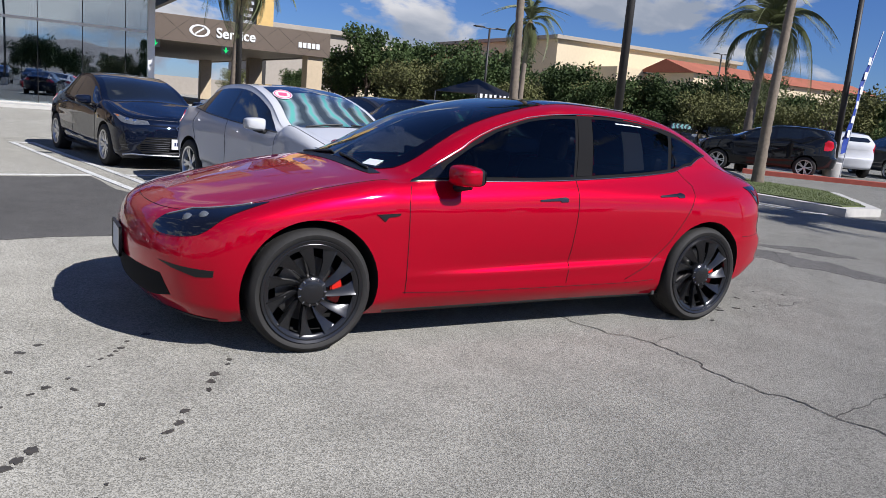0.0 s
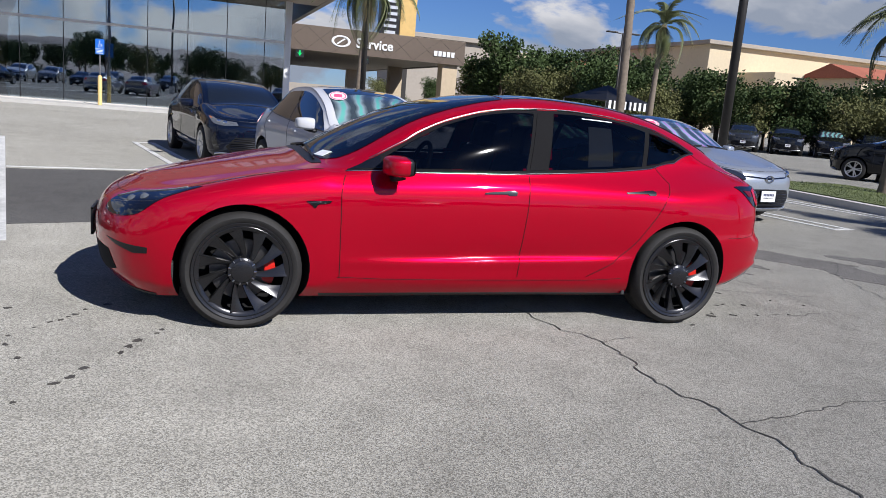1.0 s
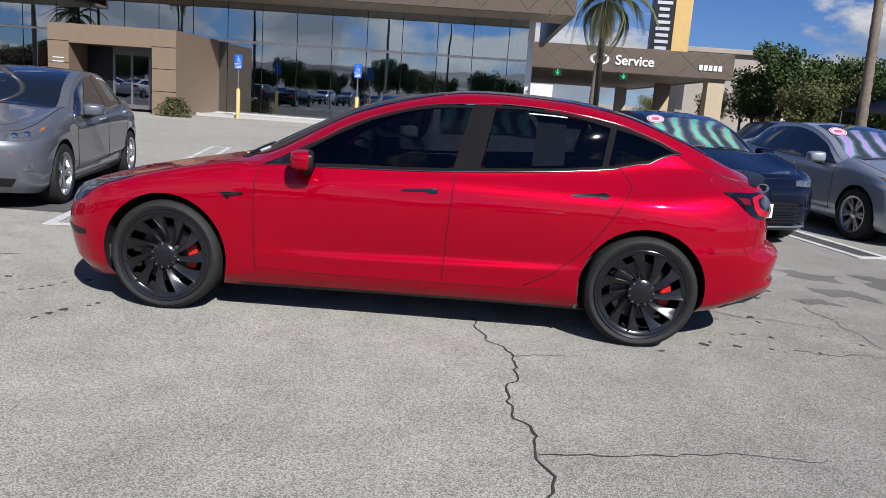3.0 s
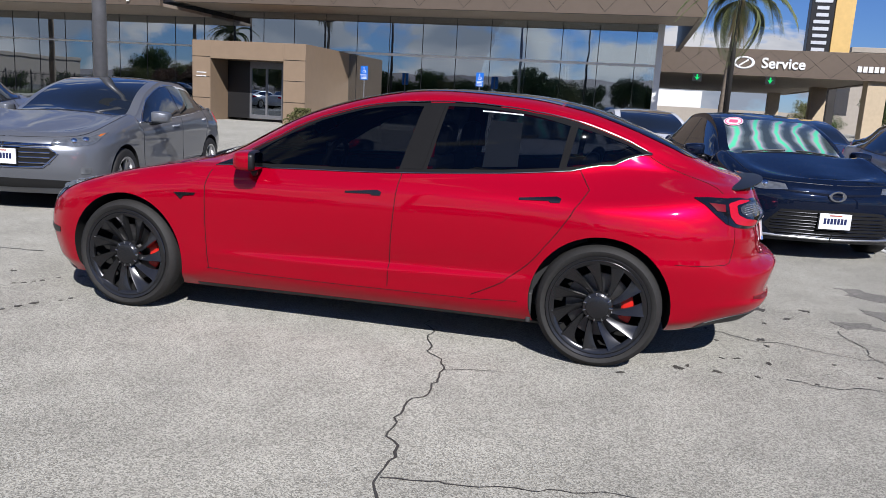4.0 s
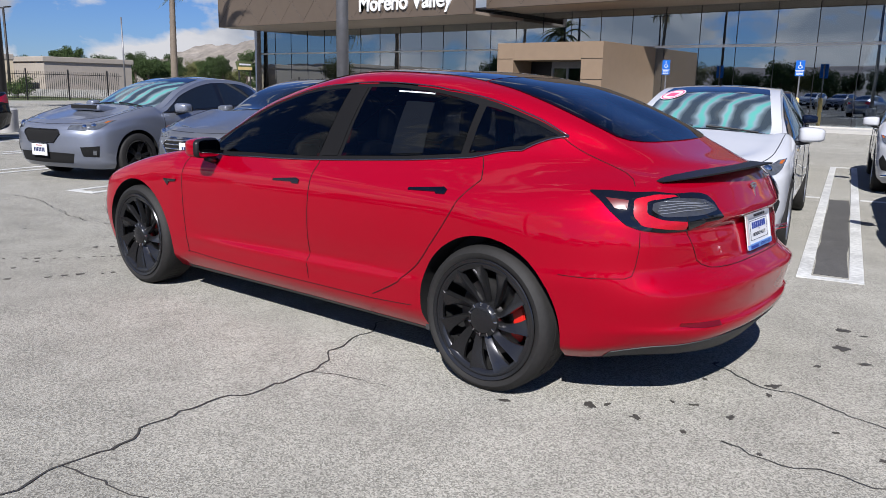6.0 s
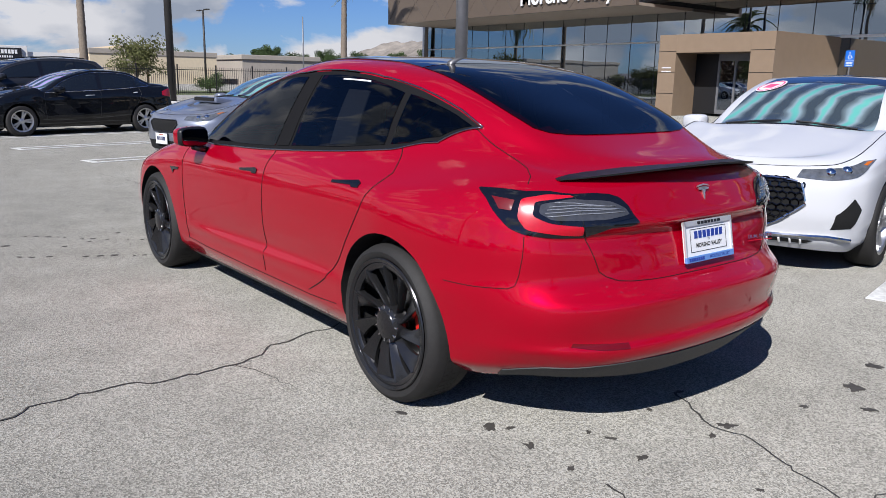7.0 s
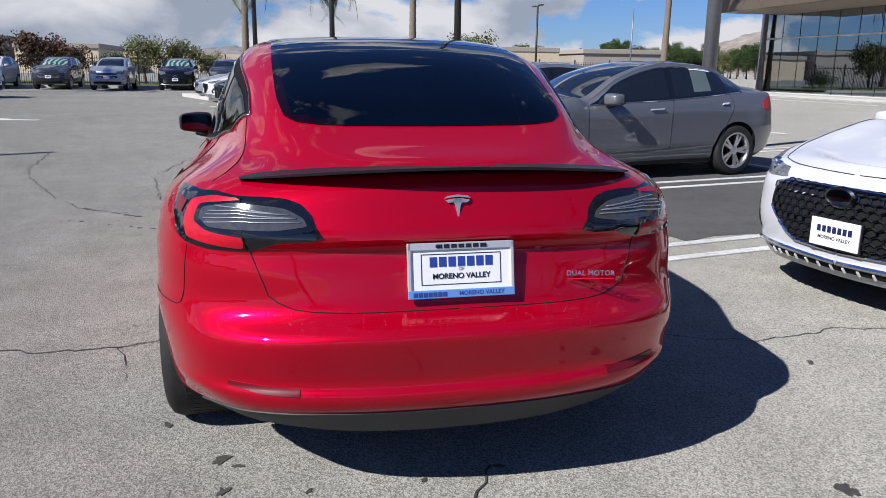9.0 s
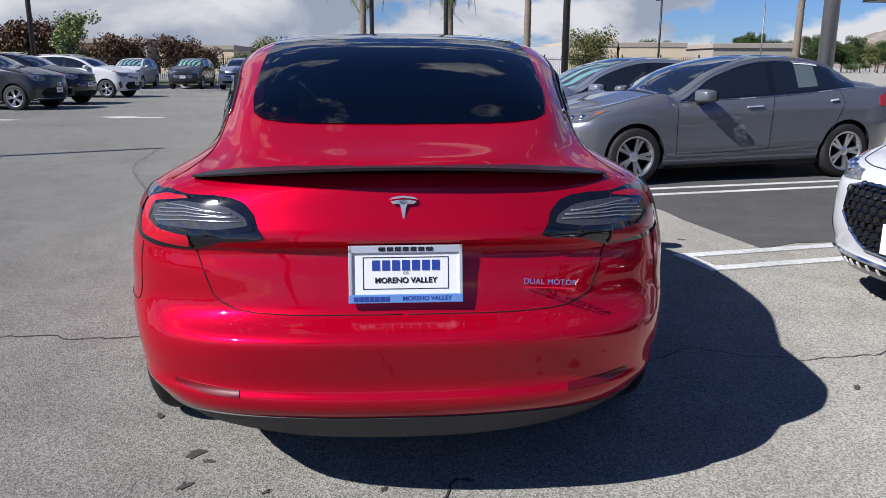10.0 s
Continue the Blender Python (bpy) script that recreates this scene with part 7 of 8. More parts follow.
for z, hh, n, y0, y1 in ((3.95, .55, 7, 15.7, 18.7), (3.4, .28, 6, 16.3, 18.1)):
    w = (y1 - y0) / n
    for k in range(n):
        part("word_bar", box(-121.7, -121.65, y0 + w * k + .06, y0 + w * (k + 1) - .06, z, z + hh), M["white"], s)
part("entry_block", box(-123.5, -121.8, 10.0, 12.6, 0, 4.9, bevel=.04), M["orange"], s, "orange entrance block")
s = store("shop", -142, -122, 28.3, 36.5, 4.6, M["cream"], "low tan shop building with a taller block", .15)
part("tall_block", box(-141, -122.6, 32.6, 36.6, 0, 5.7, bevel=.05), M["stucco"], s, "taller tan block")
part("window_grid", box(-122.05, -121.95, 33.2, 35.0, 2.6, 3.8), M["grey_wall"], s)
s = store("shop", -150, -122, 37, 48, 4.5, M["cream"], "tan shop building with a flat parapet", .12)
s = store("shop", -150, -122, 52.5, 67, 4.4, M["grey_wall"], "long low grey-beige shop building", .3)
store("shop", -160, -150, -2.1, -.6, 4.7, mat("brick_red_paint", (0.45, 0.16, 0.10), .8, grain=.08), "brick red painted shop wall", 0)
store("shop", -160, -150, -.6, 2.6, 4.9, M["orange"], "yellow-orange painted shop wall", 0)
s = thing("blue_shop", "blue shop building with a sloping parapet", "building")
bm = bmesh.new()
lo = [bm.verts.new((x, y, 0)) for x, y in ((-165, 2.6), (-150, 2.6), (-150, 9.7), (-165, 9.7))]
hi = [bm.verts.new((x, y, z)) for x, y, z in ((-165, 2.6, 5.0), (-150, 2.6, 5.0), (-150, 9.7, 6.3), (-165, 9.7, 6.3))]
bm.faces.new(hi)
for k in range(4):
    bm.faces.new((lo[k], lo[(k + 1) % 4], hi[(k + 1) % 4], hi[k]))
part("wall", bm, mat("blue_wall", (0.10, 0.18, 0.36), .7, grain=.08, grain_scale=2), s)
part("end_cap", box(-150.2, -149.9, 8.7, 9.8, 4.9, 6.5), M["ink"], s)
part("mark", box(-150, -149.9, 5.6, 6.4, 4.1, 4.9), mat("lime_paint", (0.5, 0.65, 0.08), .6), s)
part("mark", box(-150, -149.9, 6.6, 8.0, 4.3, 4.7), M["white"], s)
store("shop", -165, -151, 9.9, 17.5, 4.8, M["shopwhite"], "low white shop building", 0)
store("shop", -170, -152, -34, -3, 3.6, M["cream"], "long low tan shop building", 0)
for y0, y1, h, m in ((-60, -40, 5, "grey_wall"), (-38, -26, 4, "cream"), (-95, -62, 6, "grey_wall")):
    store("shop", -150, -128, y0, y1, h, M[m], "low distant shop building", .2)
# tan walled store and red roofs behind the tree belt
s = store("big_store", 96, 150, 128, 180, 17.5, M["cream"], "large cream shop building with a moulded cornice", 1.0)
part("entry_block", box(104, 150, 118, 128, 0, 12.5), M["cream"], s)
s = store("grey_store", 34, 50, 128, 150, 12.5, M["grey_wall"], "grey stucco shop building with a cornice", .8)
# Cream puts the sunlight on the grey store's end into its colour.
part("lit_flank", box(50, 60, 127, 150, 0, 11.5), M["cream"], s)
for x0, x1, y, z in ((60, 100, 150, 11.0), (112, 170, 105, 12.0)):
    r = thing("tiled_roof", "long low building with a red clay roof", "building")
    part("wall", box(x0, x1, y, y + 14, 0, z), M["cream"], r)
    bm = bmesh.new()
    p = [bm.verts.new(v) for v in ((x0 - 1, y - 1, z), (x1 + 1, y - 1, z), (x1 + 1, y + 15, z), (x0 - 1, y + 15, z), (x0 - 1, y + 7, z + 2.6), (x1 + 1, y + 7, z + 2.6))]
    for f in ((0, 1, 5, 4), (2, 3, 4, 5), (0, 4, 3), (1, 2, 5), (0, 3, 2, 1)):
        bm.faces.new([p[i] for i in f])
    part("roof", bm, M["rooftile"], r, "red clay tile roof")


def hill(name, cx, cy, rx, ry, h, seed, label, material=None):
    bm = bmesh.new()
    n = 110
    grid = []
    for j in range(n + 1):
        line = []
        for i in range(n + 1):
            a, b = i / n * 2 - 1, j / n * 2 - 1
            f = max(0, 1 - (a * a + b * b)) ** 1.1
            q = Vector((a * 2.4, b * 2.4, seed))
            z = h * f * (.95 + .3 * noise.noise(q) + .16 * noise.noise(q * 3) + .12 * noise.noise(q * 8))
            line.append(bm.verts.new((cx + a * rx, cy + b * ry, z - .5)))
        grid.append(line)
    for a, b in zip(grid, grid[1:]):
        for i in range(n):
            bm.faces.new((a[i], a[i + 1], b[i + 1], b[i]))
    solid(name, bm, material or M["hill"], label, "hill", "structure", smooth=True)


hill("hill", -700, 640, 300, 235, 62, 3.0, "dry rocky brown hill in the distance")
# Haze of distance is mixed into this greyer hill colour.
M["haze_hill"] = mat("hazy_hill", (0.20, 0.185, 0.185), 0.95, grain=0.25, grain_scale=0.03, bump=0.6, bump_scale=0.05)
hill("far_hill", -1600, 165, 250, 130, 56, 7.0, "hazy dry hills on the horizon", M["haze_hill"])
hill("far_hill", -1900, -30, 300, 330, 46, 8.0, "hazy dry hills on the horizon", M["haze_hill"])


# grass island beside the lane
isl = [(10.4, 3.9), (11.5, 3.9), (14.2, 6.6), (14.6, 10.5), (11.2, 10.6), (10.5, 9.0)]
solid("grass_island_kerb", slab(wavy(isl, .03), -.05, .15), M["kerb"], "pale kerb round a grass island", "kerb", "structure")
inner = [(10.65, 4.15), (11.4, 4.15), (13.95, 6.7), (14.35, 10.3), (11.35, 10.35), (10.75, 8.9)]
solid("grass_island", slab(wavy(inner, .03), .0, .17), M["turf"], "green turf on a kerbed island", "grass", "structure")
bm = bmesh.new()
for _ in range(9000):
    x, y = rnd.uniform(10.65, 14.3), rnd.uniform(4.2, 10.3)
    if y < 4.2 + (x - 11.4) * 1.0 or (x > 14.0):
        continue
    a, h = rnd.uniform(0, 6.28), rnd.uniform(.02, .05)
    d = Vector((math.cos(a), math.sin(a), 0)) * .006
    t = Vector((rnd.gauss(0, .02), rnd.gauss(0, .02), h))
    p = Vector((x, y, .17))
    bm.faces.new([bm.verts.new(v) for v in (p - d, p + d, p + t)])
solid("grass", bm, M["blade"], "short green grass blades on the island", "grass", "stuff")
solid("red_kerb", slab([(19.0, 13.4), (24.5, 6.6), (24.9, 6.9), (19.4, 13.7)], -.05, .15), M["kerbred"], "faded red painted kerb", "kerb", "structure")


def banner(x, y, h):
    b = thing("feather_banner", "tall blue feather banner on a thin pole in a weighted base", "banner", pose(x, y, 0, 0, 5, 0))
    part("pole", tube([(0, 0, 0), (.1, 0, h * .6), (.55, 0, h)], .018, 8), M["alu"], b)
    part("base", lathe([(.10, 0), (.10, .04), (.03, .08), (1e-4, .08)], 20), M["iron"], b, "small round base", True, 40)
    bm = bmesh.new()
    rows = []
    for k in range(13):
        f = k / 12
        z = 1.0 + (h - 1.1) * f
        x0 = .1 * min(1, z / (h * .6)) + max(0, z - h * .6) / (h * .4) * .45
        rows.append((bm.verts.new((x0, 0, z)), bm.verts.new((x0 - .26 * (1 - f * .6), .05 * math.sin(k), z - .1)), bm.verts.new((x0, .008, z)), bm.verts.new((x0 - .26 * (1 - f * .6), .05 * math.sin(k) + .008, z - .1))))
    for a, c in zip(rows, rows[1:]):
        bm.faces.new((a[0], a[1], c[1], c[0]))
        bm.faces.new((a[3], a[2], c[2], c[3]))
        bm.faces.new((a[1], a[3], c[3], c[1]))
    part("cloth", bm, M["blue"], b, "blue cloth with pale marks")
    for k in range(6):
        part("mark", box(-.16 + .05 * k, -.02 + .05 * k, -.03, -.02, 1.5 + .5 * k, 1.75 + .5 * k), M["white"], b)


banner(22.1, 11.9, 5.2)


def tent(x, y):
    t = thing("shade_tent", "dark pop-up tent with a striped valance", "tent", pose(x, y, 0, 0, 0, 15))
    bm = bmesh.new()
    p = [bm.verts.new(v) for v in ((-1.8, -1.8, 2.3), (1.8, -1.8, 2.3), (1.8, 1.8, 2.3), (-1.8, 1.8, 2.3), (0, 0, 3.2))]
    for f in ((0, 1, 4), (1, 2, 4), (2, 3, 4), (3, 0, 4)):
        bm.faces.new([p[i] for i in f])
    part("canopy", bm, M["iron"], t)
    for k in range(18):
        part("stripe", box(-1.8 + .2 * k, -1.6 + .2 * k, -1.82, -1.80, 1.85, 2.3), M["white"] if k % 2 else M["iron"], t)
    for a in (-1.75, 1.75):
        for b in (-1.75, 1.75):
            part("leg", tube([(a, b, 0), (a, b, 2.3)], .025, 8), M["alu"], t)


tent(21.5, 35.5)


def road_sign(x, y):
    t = thing("road_sign", "green and yellow shop sign on two posts", "sign")
    p = part("panel", box(x - .15, x + .15, y, y + 3.4, 4.0, 5.6, bevel=.05), M["turf"], t, "green panel")
    part("band", box(x + .15, x + .2, y + .1, y + 3.3, 4.05, 4.6), M["yellow"], p, "yellow lower band")
    part("stroke", box(x + .15, x + .2, y + .4, y + 3.0, 4.9, 5.2), M["white"], p)
    for k in (.4, 3.0):
        part("post", box(x - .1, x + .1, y + k - .1, y + k + .1, 0, 4.0, bevel=.02), M["pole"], t)


road_sign(-120, 87.1)


# white shed and low wall seen under the canopy
store("white_shed", -8, 14, 150, 160, 6.0, M["shopwhite"], "long white shed beyond the service canopy", 0)
store("low_wall", -10, 40, 118, 118.5, 2.6, M["grey_wall"], "low grey wall beyond the service canopy", 0)

# trees and hills on the open side to the south, seen in glass and paint
for k in range(44):
    tree(rnd.choice(("broad", "tall", "broad", "olive")), -130 + 5.6 * k + rnd.uniform(-1.5, 1.5), -125 + rnd.uniform(-14, 10), rnd.uniform(.9, 1.4), rnd.uniform(0, 360))
for k in range(46):
    tree(rnd.choice(("broad", "tall", "broad", "olive", "bush")), -86 + 3.1 * k + rnd.uniform(-1, 1), -62 + rnd.uniform(-4, 4), rnd.uniform(.8, 1.25), rnd.uniform(0, 360))
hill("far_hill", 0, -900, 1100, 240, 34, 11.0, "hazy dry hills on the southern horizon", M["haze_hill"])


# ---- parked cars ----
PAINT = dict(
    white=paint("white_paint_gloss", (0.56, 0.57, 0.59)),
    navy=paint("dark_navy_paint", (0.004, 0.007, 0.018), 0.2, .4),
    black=paint("black_paint", (0.007, 0.008, 0.010)),
    grey=paint("grey_metallic", (0.155, 0.163, 0.178), 0.5, .3),
    silver=paint("silver_metallic", (0.36, 0.39, 0.43), 0.6, .3),
    steel=paint("steel_blue_metallic", (0.24, 0.26, 0.31), 0.6, .3),
    charcoal=paint("charcoal_metallic", (0.035, 0.037, 0.042), 0.4, .3),
)


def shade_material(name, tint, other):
    """Windscreen colour for a silvery folding sunshade; its shimmer is painted in bands."""
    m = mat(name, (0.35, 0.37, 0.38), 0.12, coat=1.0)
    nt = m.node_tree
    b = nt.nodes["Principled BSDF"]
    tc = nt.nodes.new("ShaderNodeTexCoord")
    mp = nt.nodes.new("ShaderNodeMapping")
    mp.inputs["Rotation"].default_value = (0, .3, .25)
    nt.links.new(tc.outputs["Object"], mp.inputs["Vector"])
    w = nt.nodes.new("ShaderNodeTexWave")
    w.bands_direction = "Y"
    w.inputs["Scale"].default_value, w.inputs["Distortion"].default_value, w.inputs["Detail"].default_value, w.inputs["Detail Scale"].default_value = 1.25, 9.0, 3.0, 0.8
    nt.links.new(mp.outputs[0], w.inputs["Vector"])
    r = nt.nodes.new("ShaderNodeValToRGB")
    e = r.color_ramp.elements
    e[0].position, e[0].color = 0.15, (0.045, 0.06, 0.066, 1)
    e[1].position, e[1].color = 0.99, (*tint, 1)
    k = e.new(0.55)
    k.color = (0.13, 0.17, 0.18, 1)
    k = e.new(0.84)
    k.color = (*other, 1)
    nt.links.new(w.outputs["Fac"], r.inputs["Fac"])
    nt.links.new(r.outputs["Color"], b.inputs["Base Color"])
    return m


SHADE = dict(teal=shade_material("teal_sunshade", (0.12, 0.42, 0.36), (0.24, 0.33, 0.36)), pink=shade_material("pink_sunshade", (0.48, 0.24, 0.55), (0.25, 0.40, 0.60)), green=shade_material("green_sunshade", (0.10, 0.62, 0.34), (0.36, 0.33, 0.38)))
M["sticker"] = mat("pale_sticker", (0.85, 0.72, 0.76), 0.5)
M["pink"] = mat("pink_print", (0.70, 0.10, 0.22), 0.5)
M["carglass"] = mat("car_glass", (0.010, 0.013, 0.016), 0.02, spec=0.6, coat=1.0, coat_rough=0.0)

M["paper"] = mat("paper_behind_glass", (0.10, 0.13, 0.13), 0.02, coat=1.0, coat_rough=0.0, grain=.1)
SHELLS, MESHES = {}, {}


def cached(key, make, material, smooth=True, angle=40):
    if key not in MESHES:
        MESHES[key] = mesh_of(str(key[-1]) if isinstance(key, tuple) else key, make(), material, smooth, angle)
    return MESHES[key]


def shell(kind):
    if kind not in SHELLS:
        sh = Shell(kind)
        SHELLS[kind] = (sh, sh.body_mesh(PAINT["grey"], 6, 4))
    return SHELLS[kind]


def wear(ob, paint_mat):
    ob.material_slots[0].link = "OBJECT"
    ob.material_slots[0].material = paint_mat


def cell_mesh(sh, side):
    """A raised honeycomb over the upper grille."""
    bm = bmesh.new()
    for r in range(10):
        for c in range(9):
            u, v = .085 + c * .165 + (.0825 if r % 2 else 0), 1.62 + r * .205
            if u > .62 + .75 * min(1, (v - 1.4) / 1.0) - max(0, v - 3.1) * .9 or v > 3.5:
                continue
            ring = []
            for k in range(6):
                a = math.pi / 6 + k * math.pi / 3
                ring.append((max(.01, u + .088 * math.cos(a)), v + .13 * math.sin(a)))
            uu, vv = np.array([p[0] for p in ring]), np.array([p[1] for p in ring])
            S = sh.at(uu, vv) + sh.normal(uu, vv) * .012
            S[:, 1] *= -side
            for k in range(6):
                tube([S[k], S[(k + 1) % 6]], .005, 4, bm)
    return bm


def parked(kind, m, colour, label, front="wide", wheels="alloy", shade=None, group="parked cars", spokes=5, sticker=False, chrome=False, name=None, plain=False, papers=False):
    sh, body = shell(kind)
    suv = kind == "suv"
    car = thing(name or ("suv" if suv else "sedan"), label, "car", m, group)
    b = part("body", body, None, car)
    wear(b, PAINT[colour])

    def put(nm, key, make, material, parent=car, label="", angle=40):
        return part(nm, cached((kind, key, nm), make, material, True, angle), None, parent, label)

    end = 13.2 if suv else 12.3
    if papers:
        for s in (-1, 1):
            put("window_paper", ("paper", s), lambda: sh.panel([(9.75, 5.2), (10.35, 5.2), (10.4, 5.86), (9.8, 5.86)], s, .007, .2, .2), M["paper"], car, "pale paper sheet in the rear window")
            put("window_label", ("label", s), lambda: sh.panel([(9.8, 5.885), (10.6, 5.885), (10.6, 5.93), (9.8, 5.93)], s, .008, .2, .2), M["plate"], car)
    front_w = [(7.25, 5.08), (8.2, 5.08), (9.1, 5.08), (9.15, 5.92), (8.5, 5.92), (7.9, 5.86), (7.4, 5.6)]
    rear_w = [(9.25, 5.08), (10.2, 5.08), (11.0, 5.08), (11.1, 5.9), (10, 5.92), (9.3, 5.92)]
    quart = [(11.12, 5.08), (end - .3, 5.12), (end, 5.3), (end - .2, 5.65), (11.9, 5.85), (11.2, 5.9)]
    around = [(6.95, 5.03), (9, 5.03), (11, 5.03), (end, 5.06), (end + .15, 5.35), (end - .1, 5.75), (11.9, 5.93), (10, 5.96), (8.5, 5.97), (7.8, 5.93), (7.3, 5.65)]
    for s in (-1, 1):
        put("window_surround", ("sur", s), lambda: sh.panel(around, s, .002, .2, .2), M["black"])
        for nm, pl in (("front_door_window", front_w), ("rear_door_window", rear_w), ("quarter_window", quart)):
            put(nm, (nm, s), lambda: sh.panel(pl, s, .005, .2, .2), M["carglass"])
        put("belt_moulding", ("belt", s, chrome), lambda: sh.seam([(6.95, 5.0), (9, 5.0), (11, 5.0), (end, 5.03), (end + .2, 5.35)], s, .007, .003, .2), M["chrome"] if chrome else M["satin"])
        if chrome:
            put("rail_moulding", ("rail", s), lambda: sh.seam([(7.0, 5.1), (7.35, 5.7), (7.8, 5.96), (8.5, 6.0), (10, 6.0), (11.9, 5.97), (end, 5.72), (end + .2, 5.35)], s, .007, .003, .2), M["chrome"])
        for i, pts in enumerate(([(6.9, 4.95), (6.85, 4), (6.9, 1.6)], [(9.18, 4.98), (9.15, 4), (9.1, 1.6)], [(11.4, 4.98), (11.6, 4.2), (11.0, 3.0), (10.6, 1.7)], [(6.9, 1.6), (9.1, 1.55), (10.6, 1.7)])):
            put("door_seam", ("seam", i, s), lambda: sh.seam(pts, s, .0035, .0, .2), M["satin"])
        for u in (8.75, 10.95):
            h = put("door_handle", ("handle", u, s), lambda: sh.panel([(u - .16, 4.28), (u + .16, 4.30), (u + .16, 4.42), (u - .16, 4.40)], s, .022, .1, .1, .03), PAINT[colour] if not chrome else M["chrome"])
            if not chrome:
                wear(h, PAINT[colour])
        put("rocker", ("rock", s), lambda: sh.panel([(6.3, .04), (11.1, .04), (11.2, .55), (6.25, .55)], s, .002, .3, .2), M["satin"])
        hz = 3.65 if not suv else 3.7
        hl = put("headlight", ("head", s, front), lambda: sh.panel([(1.2, hz - .05), (2.0, hz - .25), (3.0, hz - .08), (4.2, hz + .62), (3.6, hz + .90), (2.5, hz + .68), (1.3, hz + .50)], s, .005, .15, .12), M["headlamp"], car, "clear headlight with bright reflectors")
        for u, v in ((2.0, hz + .22), (2.6, hz + .32)):
            def ball():
                q = sh.at(np.array([u]), np.array([v]))[0]
                k = bmesh.new()
                bmesh.ops.create_uvsphere(k, u_segments=12, v_segments=8, radius=.04)
                bmesh.ops.translate(k, vec=(q[0] + .022, -q[1] * s * .985, q[2]), verts=k.verts)
                return k
            put("reflector", ("refl", u, s), ball, M["chrome"], hl)
        put("turn_lens", ("turn", s), lambda: sh.panel([(3.6, hz + .48), (4.0, hz + .64), (3.7, hz + .74), (3.45, hz + .62)], s, .008, .15, .1), M["amber"], hl)
        if suv:
            tl = [(13.3, 3.6), (14.4, 3.6), (14.9, 4.2), (14.7, 4.9), (13.9, 5.0), (13.4, 4.6)]
        else:
            tl = [(13.2, 4.0), (14.2, 3.9), (15.4, 4.1), (15.4, 4.6), (14.2, 4.8), (13.35, 4.5)]
        put("tail_light", ("tail", s), lambda: sh.panel(tl, s, .005, .2, .15), M["lamp_red"], car, "red tail light")
        mr = mirror_of(car, s, -.60 if not suv else -.62, .975, .985 if not suv else 1.24, PAINT[colour], M["satin"], M["mirrorglass"], 1.05)
        for x in (sh.front, sh.rear):
            w = spoke_wheel if ("wheel", kind, wheels) not in MESHES else None
            key = ("wheel", kind, wheels, spokes)
            mm = Matrix.Translation((x, s * .79 * (1.0 if not suv else 1.03), sh.tyre)) @ Matrix.Diagonal((1, -s, 1, 1))
            if key not in MESHES:
                MESHES[key] = spoke_wheel(car, "wheel", mm, sh.tyre, M["alloy"] if wheels == "alloy" else M["rim"], spokes)
            else:
                src = MESHES[key]
                o = new("wheel", src.data)
                o.parent, o.matrix_basis = car, mm
                for ch in src.children:
                    c2 = new(ch.name.split(".")[0], ch.data)
                    c2.parent = o
    ws = put("windscreen", ("ws", shade), lambda: both(sh, [(6.25, 8), (6.3, 7.6), (6.5, 7.12), (6.8, 7.04), (7.4, 7.04), (8.0, 7.06), (8.85, 7.12), (8.9, 8)], du=.2, dv=.2), SHADE[shade] if shade else M["carglass"], car, "windscreen painted with the shimmer of a folding sunshade" if shade else "")
    if shade:
        put("windscreen_band", ("wsb",), lambda: both(sh, [(8.35, 8), (8.35, 7.6), (8.45, 7.3), (8.45, 7.08), (8.85, 7.12), (8.9, 8)], off=.006, du=.2, dv=.2), M["carglass"], car, "dark band over the windscreen")
        put("wiper", ("wip",), lambda: sh.seam([(6.42, 7.15), (6.5, 7.5), (6.45, 7.9)], 1, .010, .012), M["satin"])
        put("wiper", ("wip2",), lambda: sh.seam([(6.42, 7.15), (6.5, 7.5), (6.45, 7.9)], -1, .010, .012), M["satin"])
    if sticker:
        u, v = 8.25, 7.32
        q, nn = sh.at(np.array([u]), np.array([v]))[0], sh.normal(np.array([u]), np.array([v]))[0]
        q[1], nn[1] = -q[1], -nn[1]
        mm = Matrix.Translation(Vector(q) + Vector(nn) * .011) @ Vector(nn).to_track_quat("Z", "Y").to_matrix().to_4x4()
        for nm, r0, r1, z, mt in (("price_sticker", .0, .15, 0.0, M["sticker"]), ("sticker_ring", .118, .135, .002, M["pink"])):
            st = part(nm, lathe([(max(r0, 1e-4), z), (r1, z), (r1, z + .002), (max(r0, 1e-4), z + .002)], 28), mt, car, "round pale sticker with pink print")
            st.matrix_basis = mm @ Matrix.Diagonal((.75, 1.15, 1, 1))
        st = part("sticker_print", box(-.05, .05, -.06, .06, .002, .004), M["pink"], car)
        st.matrix_basis = mm
    if suv:
        put("rear_glass", ("rg",), lambda: both(sh, [(17, 5.25), (15.6, 5.25), (15.2, 5.4), (15.2, 5.85), (15.6, 5.95), (17, 5.95)], du=.2, dv=.15), M["carglass"])
        put("roof_rail", ("rr",), lambda: sh.seam([(9, 7.0), (11, 7.0), (12.5, 7.0)], -1, .018, .03, .3), M["satin"])
        put("roof_rail", ("rr2",), lambda: sh.seam([(9, 7.0), (11, 7.0), (12.5, 7.0)], 1, .018, .03, .3), M["satin"])
    else:
        put("rear_glass", ("rg",), lambda: both(sh, [(10.9, 8), (10.9, 7.08), (12, 7.05), (13, 7.06), (13.3, 7.2), (13.4, 8)], du=.2, dv=.2), M["carglass"])
